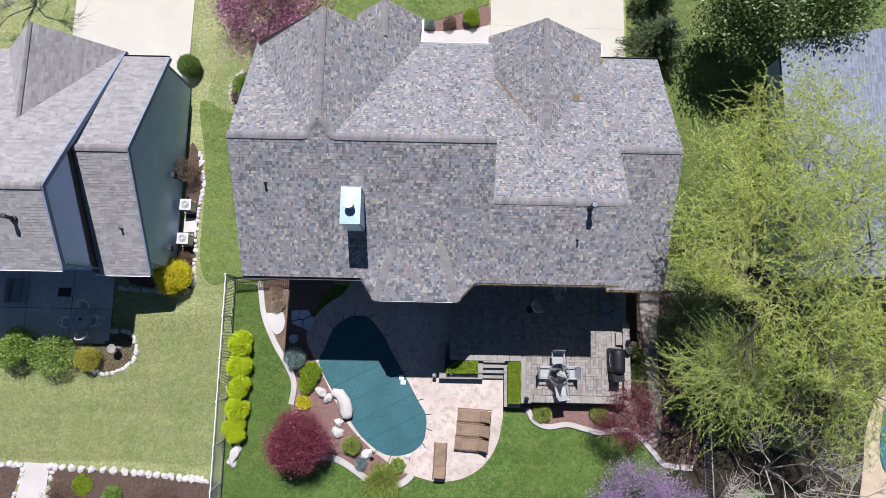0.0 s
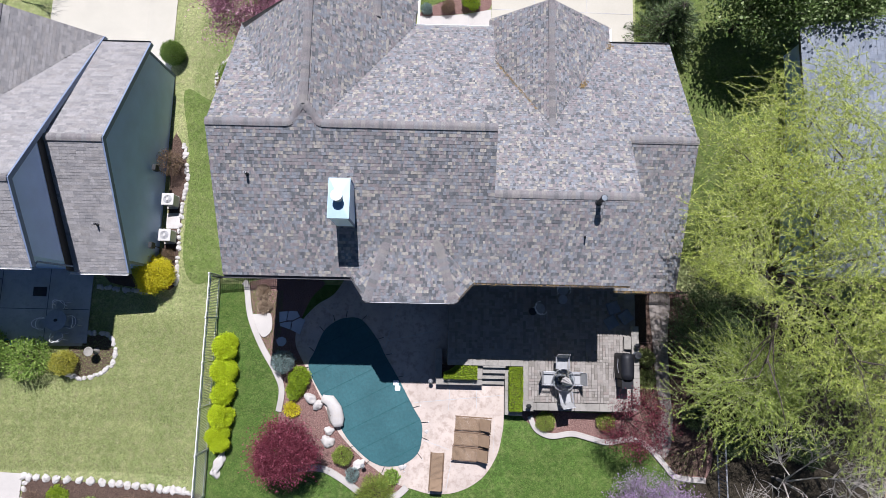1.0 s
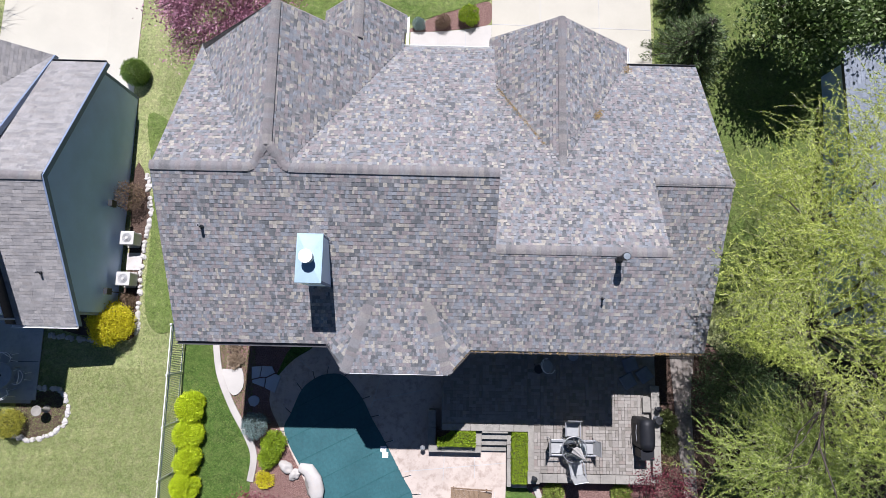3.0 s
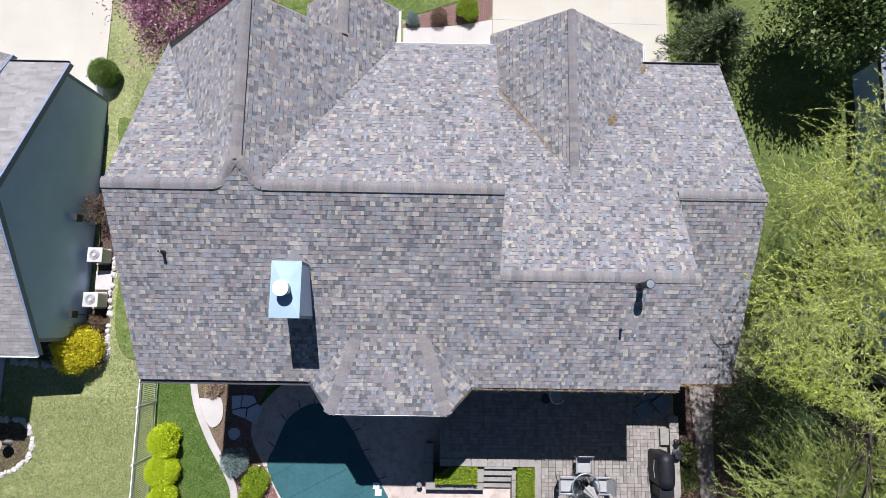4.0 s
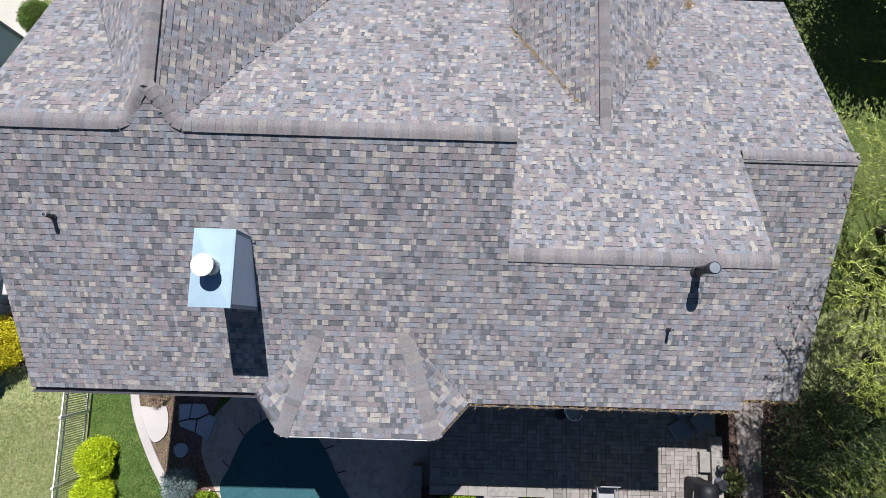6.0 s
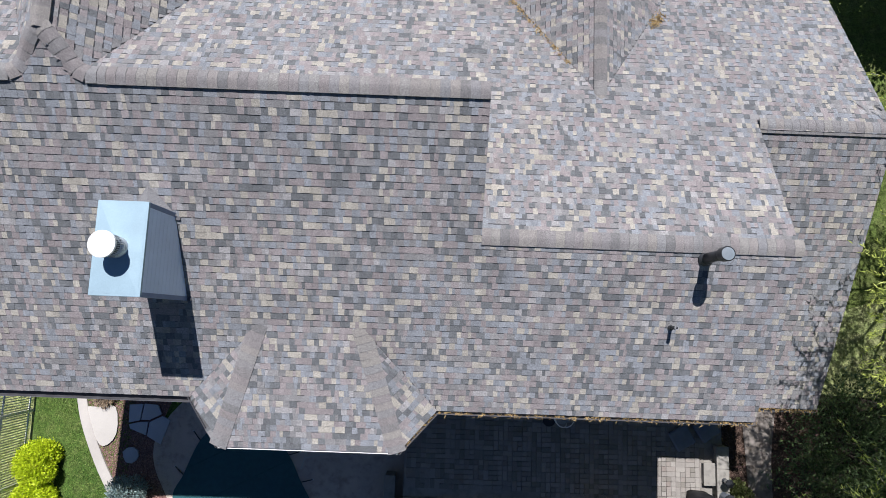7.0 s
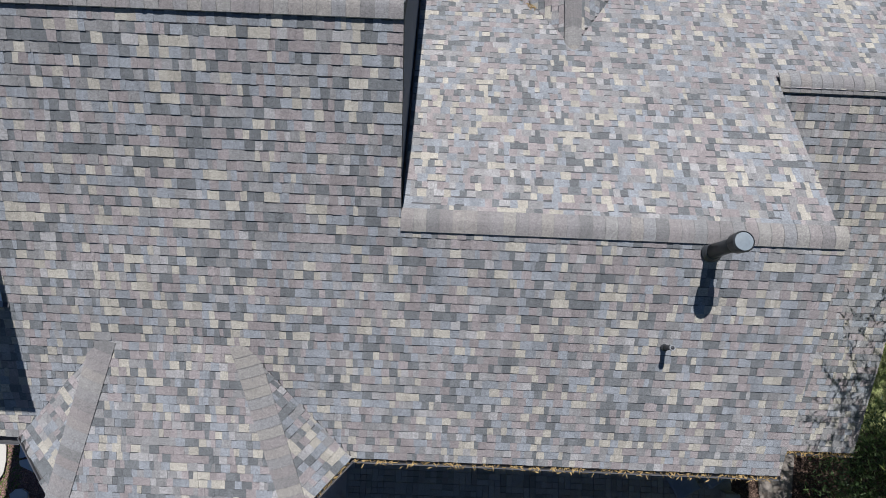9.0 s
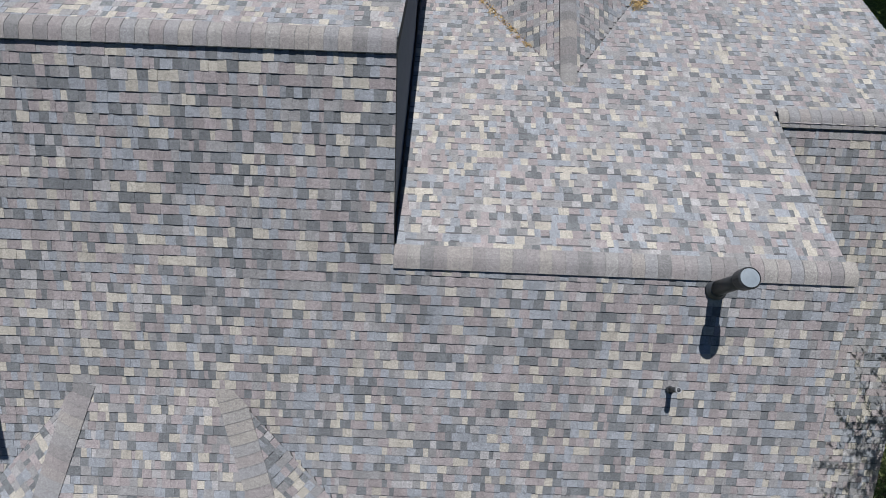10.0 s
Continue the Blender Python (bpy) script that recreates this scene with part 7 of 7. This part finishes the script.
def grass_tufts(name, n, region, seed, mat, label):
    """Blades that stand out of the mown turf."""
    rng = np.random.default_rng(seed)
    x0, x1, y0, y1 = region
    c = np.c_[rng.uniform(x0, x1, n), rng.uniform(y0, y1, n)]
    z = np.array([ground_z(p[0], p[1]) for p in c]) + 0.03
    d = unit(rng.normal(0, 1, (len(c), 3)) * np.array([1, 1, 0.3]) + np.array([0, 0, 0.25]))
    s = unit(np.cross(d, rng.normal(0, 1, (len(c), 3)) * np.array([0.3, 0.3, 1])))
    tagged(quads_mesh(name, np.c_[c, z], d * 0.04, s * 0.007, mat), label, "grass", kind="stuff")


LEAF_TURF = leafage("turf_blade", (0.10, 0.165, 0.03), (0.23, 0.29, 0.08), 0.7)
LEAF_STRAW = leafage("straw_blade", (0.20, 0.245, 0.075), (0.36, 0.37, 0.16), 0.7)
grass_tufts("grass", 16000, (-9.8, -6.8, -8.5, 1.6), 1, LEAF_TURF, "short blades of lush green turf")
grass_tufts("grass", 20000, (3.7, 12.0, -10.5, -5.2), 2, LEAF_TURF, "short blades of lush green turf")
grass_tufts("grass", 16000, (-9.6, 3.7, -10.5, -7.7), 5, LEAF_TURF, "short blades of lush green turf")
grass_tufts("grass", 60000, (-24.0, -10.0, -6.9, 0.4), 3, LEAF_STRAW, "short blades of dry yellow-green turf")
grass_tufts("grass", 20000, (-12.0, -8.0, 0.4, 18.0), 4, LEAF_TURF, "short blades of mid-green turf")

bare_tree(-22.3, 17.6, 3.4, 2.4, 34, "leafless dark tree on the neighbour's front lawn")
shrub("shrub", 13.6, -4.6, 0.8, 0.8, LEAF_DARK, "dark green undergrowth beneath the trees", count=1700, leaf=0.12, slim=0.3, seed=51, bumpy=0.5)
shrub("shrub", 14.9, -8.2, 0.9, 0.7, LEAF_GREEN, "low green undergrowth beneath the trees", count=1800, leaf=0.11, seed=52, bumpy=0.5)
shrub("shrub", 16.8, -5.0, 0.8, 0.7, LEAF_DARK, "dark green undergrowth beneath the trees", count=1500, leaf=0.12, slim=0.3, seed=53, bumpy=0.5)
shrub("shrub", 11.9, -3.6, 0.6, 0.9, LEAF_DARK, "dark green undergrowth beside the path", count=1500, leaf=0.1, slim=0.3, seed=54, bumpy=0.5)


# ---- patio pavers ----
def pavers():
    """Tan and grey concrete pavers in modules of squares and oblongs."""
    rnd = random.Random(8)
    q = 0.126
    plans = [[(0, 0, 1, 1), (1, 0, 1, 1), (0, 1, 1, 1), (1, 1, 1, 1)], [(0, 0, 1, 2), (1, 0, 1, 2)], [(0, 0, 2, 1), (0, 1, 2, 1)], [(0, 0, 1, 1), (1, 0, 1, 1), (0, 1, 2, 1)], [(0, 0, 1, 2), (1, 0, 1, 1), (1, 1, 1, 1)]]
    made, count, verts, faces = {}, 0, [], []
    for i in range(31):
        for j in range(21):
            mx, my = 0.9 + 2 * q * i, -3.08 + 2 * q * j
            if (mx < 4.2 and my < -1.30) or mx > 8.6:
                continue
            for a, b, w, l in rnd.choice(plans):
                cx, cy = mx + (a + w / 2) * q, my + (b + l / 2) * q
                hz = rnd.uniform(-0.004, 0.004)
                if count < 300 and (cx > 7.1 and cy < 0.2 or cx > 4.6 and cy < -1.3):
                    if (w, l) not in made:
                        ob = part("paver", box(-w * q / 2 + 0.004, w * q / 2 - 0.004, -l * q / 2 + 0.004, l * q / 2 - 0.004, -0.05, 0.0, 0.006), PAVER, patio)
                        made[(w, l)] = ob.data
                    else:
                        ob = new("paver", made[(w, l)])
                        ob.parent = patio
                        ob.matrix_parent_inverse = patio.matrix_world.inverted()
                    ob.matrix_basis = Matrix.Translation((cx, cy, PZ + hz))
                    count += 1
                else:
                    x0, x1, y0, y1, t = cx - w * q / 2 + 0.004, cx + w * q / 2 - 0.004, cy - l * q / 2 + 0.004, cy + l * q / 2 - 0.004, PZ + hz
                    o = len(verts)
                    verts += [(x0, y0, t), (x1, y0, t), (x1, y1, t), (x0, y1, t), (x0, y0, t - 0.05), (x1, y0, t - 0.05), (x1, y1, t - 0.05), (x0, y1, t - 0.05)]
                    faces += [(o, o + 1, o + 2, o + 3), (o, o + 4, o + 5, o + 1), (o + 1, o + 5, o + 6, o + 2), (o + 2, o + 6, o + 7, o + 3), (o + 3, o + 7, o + 4, o)]
    ob = obj("paver_field", verts, faces, PAVER_JOINED, patio)
    ob["kind"] = "stuff"


pavers()


# ---- roof pieces ----
for k, (pl, plan) in enumerate(PLANES):
    mix = (0.21, 0.25, 0.18, 0.12, 0.17, 0.07) if pl[1] > 0 else (0.22, 0.24, 0.22, 0.12, 0.11, 0.09)
    # the painted shadow line is widest on the front slopes
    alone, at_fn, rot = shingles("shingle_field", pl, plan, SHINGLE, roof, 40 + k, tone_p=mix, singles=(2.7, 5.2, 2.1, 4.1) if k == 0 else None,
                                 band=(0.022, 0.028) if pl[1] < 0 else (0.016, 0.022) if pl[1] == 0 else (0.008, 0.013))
    if alone:
        single_shingles(alone, at_fn, rot, roof)
ridge_caps((XL, 6.60, 7.94), (GX - 0.70, 6.60, 7.94), 0.135, 0.46, 0.50, roof, lift=0.024)
ridge_caps((XM, 6.60, 7.94), (GX + 0.70, 6.60, 7.94), 0.135, 0.50, 0.46, roof, lift=0.024)
for side in (-1, 1):
    fa, fb = (0.55, 0.5) if side < 0 else (0.5, 0.55)
    bend = [(GX + side * u, v) for u, v in spline([(0.72, 6.60), (0.52, 6.61), (0.36, 6.72), (0.20, 6.95), (0.0, 7.20)], steps=4)]
    ridge_run([(u, v, 7.94 + (GZ - 7.95) * smooth01(6.55, 7.25, v)) for u, v in bend], 0.13, fa, fb, roof, lift=0.026)
ridge_caps((GX, 11.33, GZ), (GX, GY - 0.05, GZ), 0.135, GS, GS, roof)
ridge_caps((XM, 4.63, 6.872), (XR, 4.63, 6.872), 0.135, 0.36, 0.50, roof, lift=0.026)
ridge_caps((XR, 7.04, 5.775), (XC, 7.04, 5.775), 0.14, 0.36, 0.48, roof)
ridge_caps((HX, 12.67, HZ), (HX, 7.45, HZ), 0.125, HS, HS, roof)
ridge_caps((G2X, 12.85, G2Z), (G2X, 11.33, G2Z), 0.15, GS, GS, roof)


def hip_falls(c, b, left, right):
    """How steeply the planes left and right of a hip fall away from it."""
    d = (Vector(b) - Vector(c)).normalized()
    s = Vector((-d.y, d.x))
    return -(left[0] * s.x + left[1] * s.y), right[0] * s.x + right[1] * s.y


ridge_caps((*CL, EZ), (*BL, BZ), 0.16, *hip_falls(CL, BL, BAY_L, BAY), roof, lift=0.001)
ridge_caps((*CR, EZ), (*BR, BZ), 0.16, *hip_falls(CR, BR, BAY, BAY_R), roof, lift=0.001)
for k, (pl, plan) in enumerate(N_PLANES):
    shingles("shingle_field", pl, plan, SHINGLE_N, neighbour, 80 + k, tone_p=(0.2, 0.2, 0.15, 0.15, 0.15, 0.15), wide=(0.10, 0.4), tab=0.13)
ridge_caps((NX0, 7.27, 3.89), (NX1, 7.27, 3.89), 0.15, 0.515, 0.56, neighbour, 0.2)
ridge_caps((NM_X - 6, NM_RY, NM_RZ), (NM_X, NM_RY, NM_RZ), 0.15, 0.6, 0.58, neighbour, 0.2)
ridge_caps((NG_X, NM_FE, NG_Z), (NG_X, ng_y - 0.1, NG_Z), 0.10, 1.0, 1.0, neighbour, 0.2)
shingles("shingle_field", FR, P_FR, SHINGLE_FAR, far_house, 99, tone_p=(0.2, 0.2, 0.15, 0.15, 0.15, 0.15), wide=(0.10, 0.4), tab=0.13)


# ---- true size ----
for ob in [o for o in scene.objects if o.parent is None and o.type in {"MESH", "EMPTY"}]:
    ob.matrix_world = Matrix.Diagonal((K, K, K, 1)) @ ob.matrix_basis
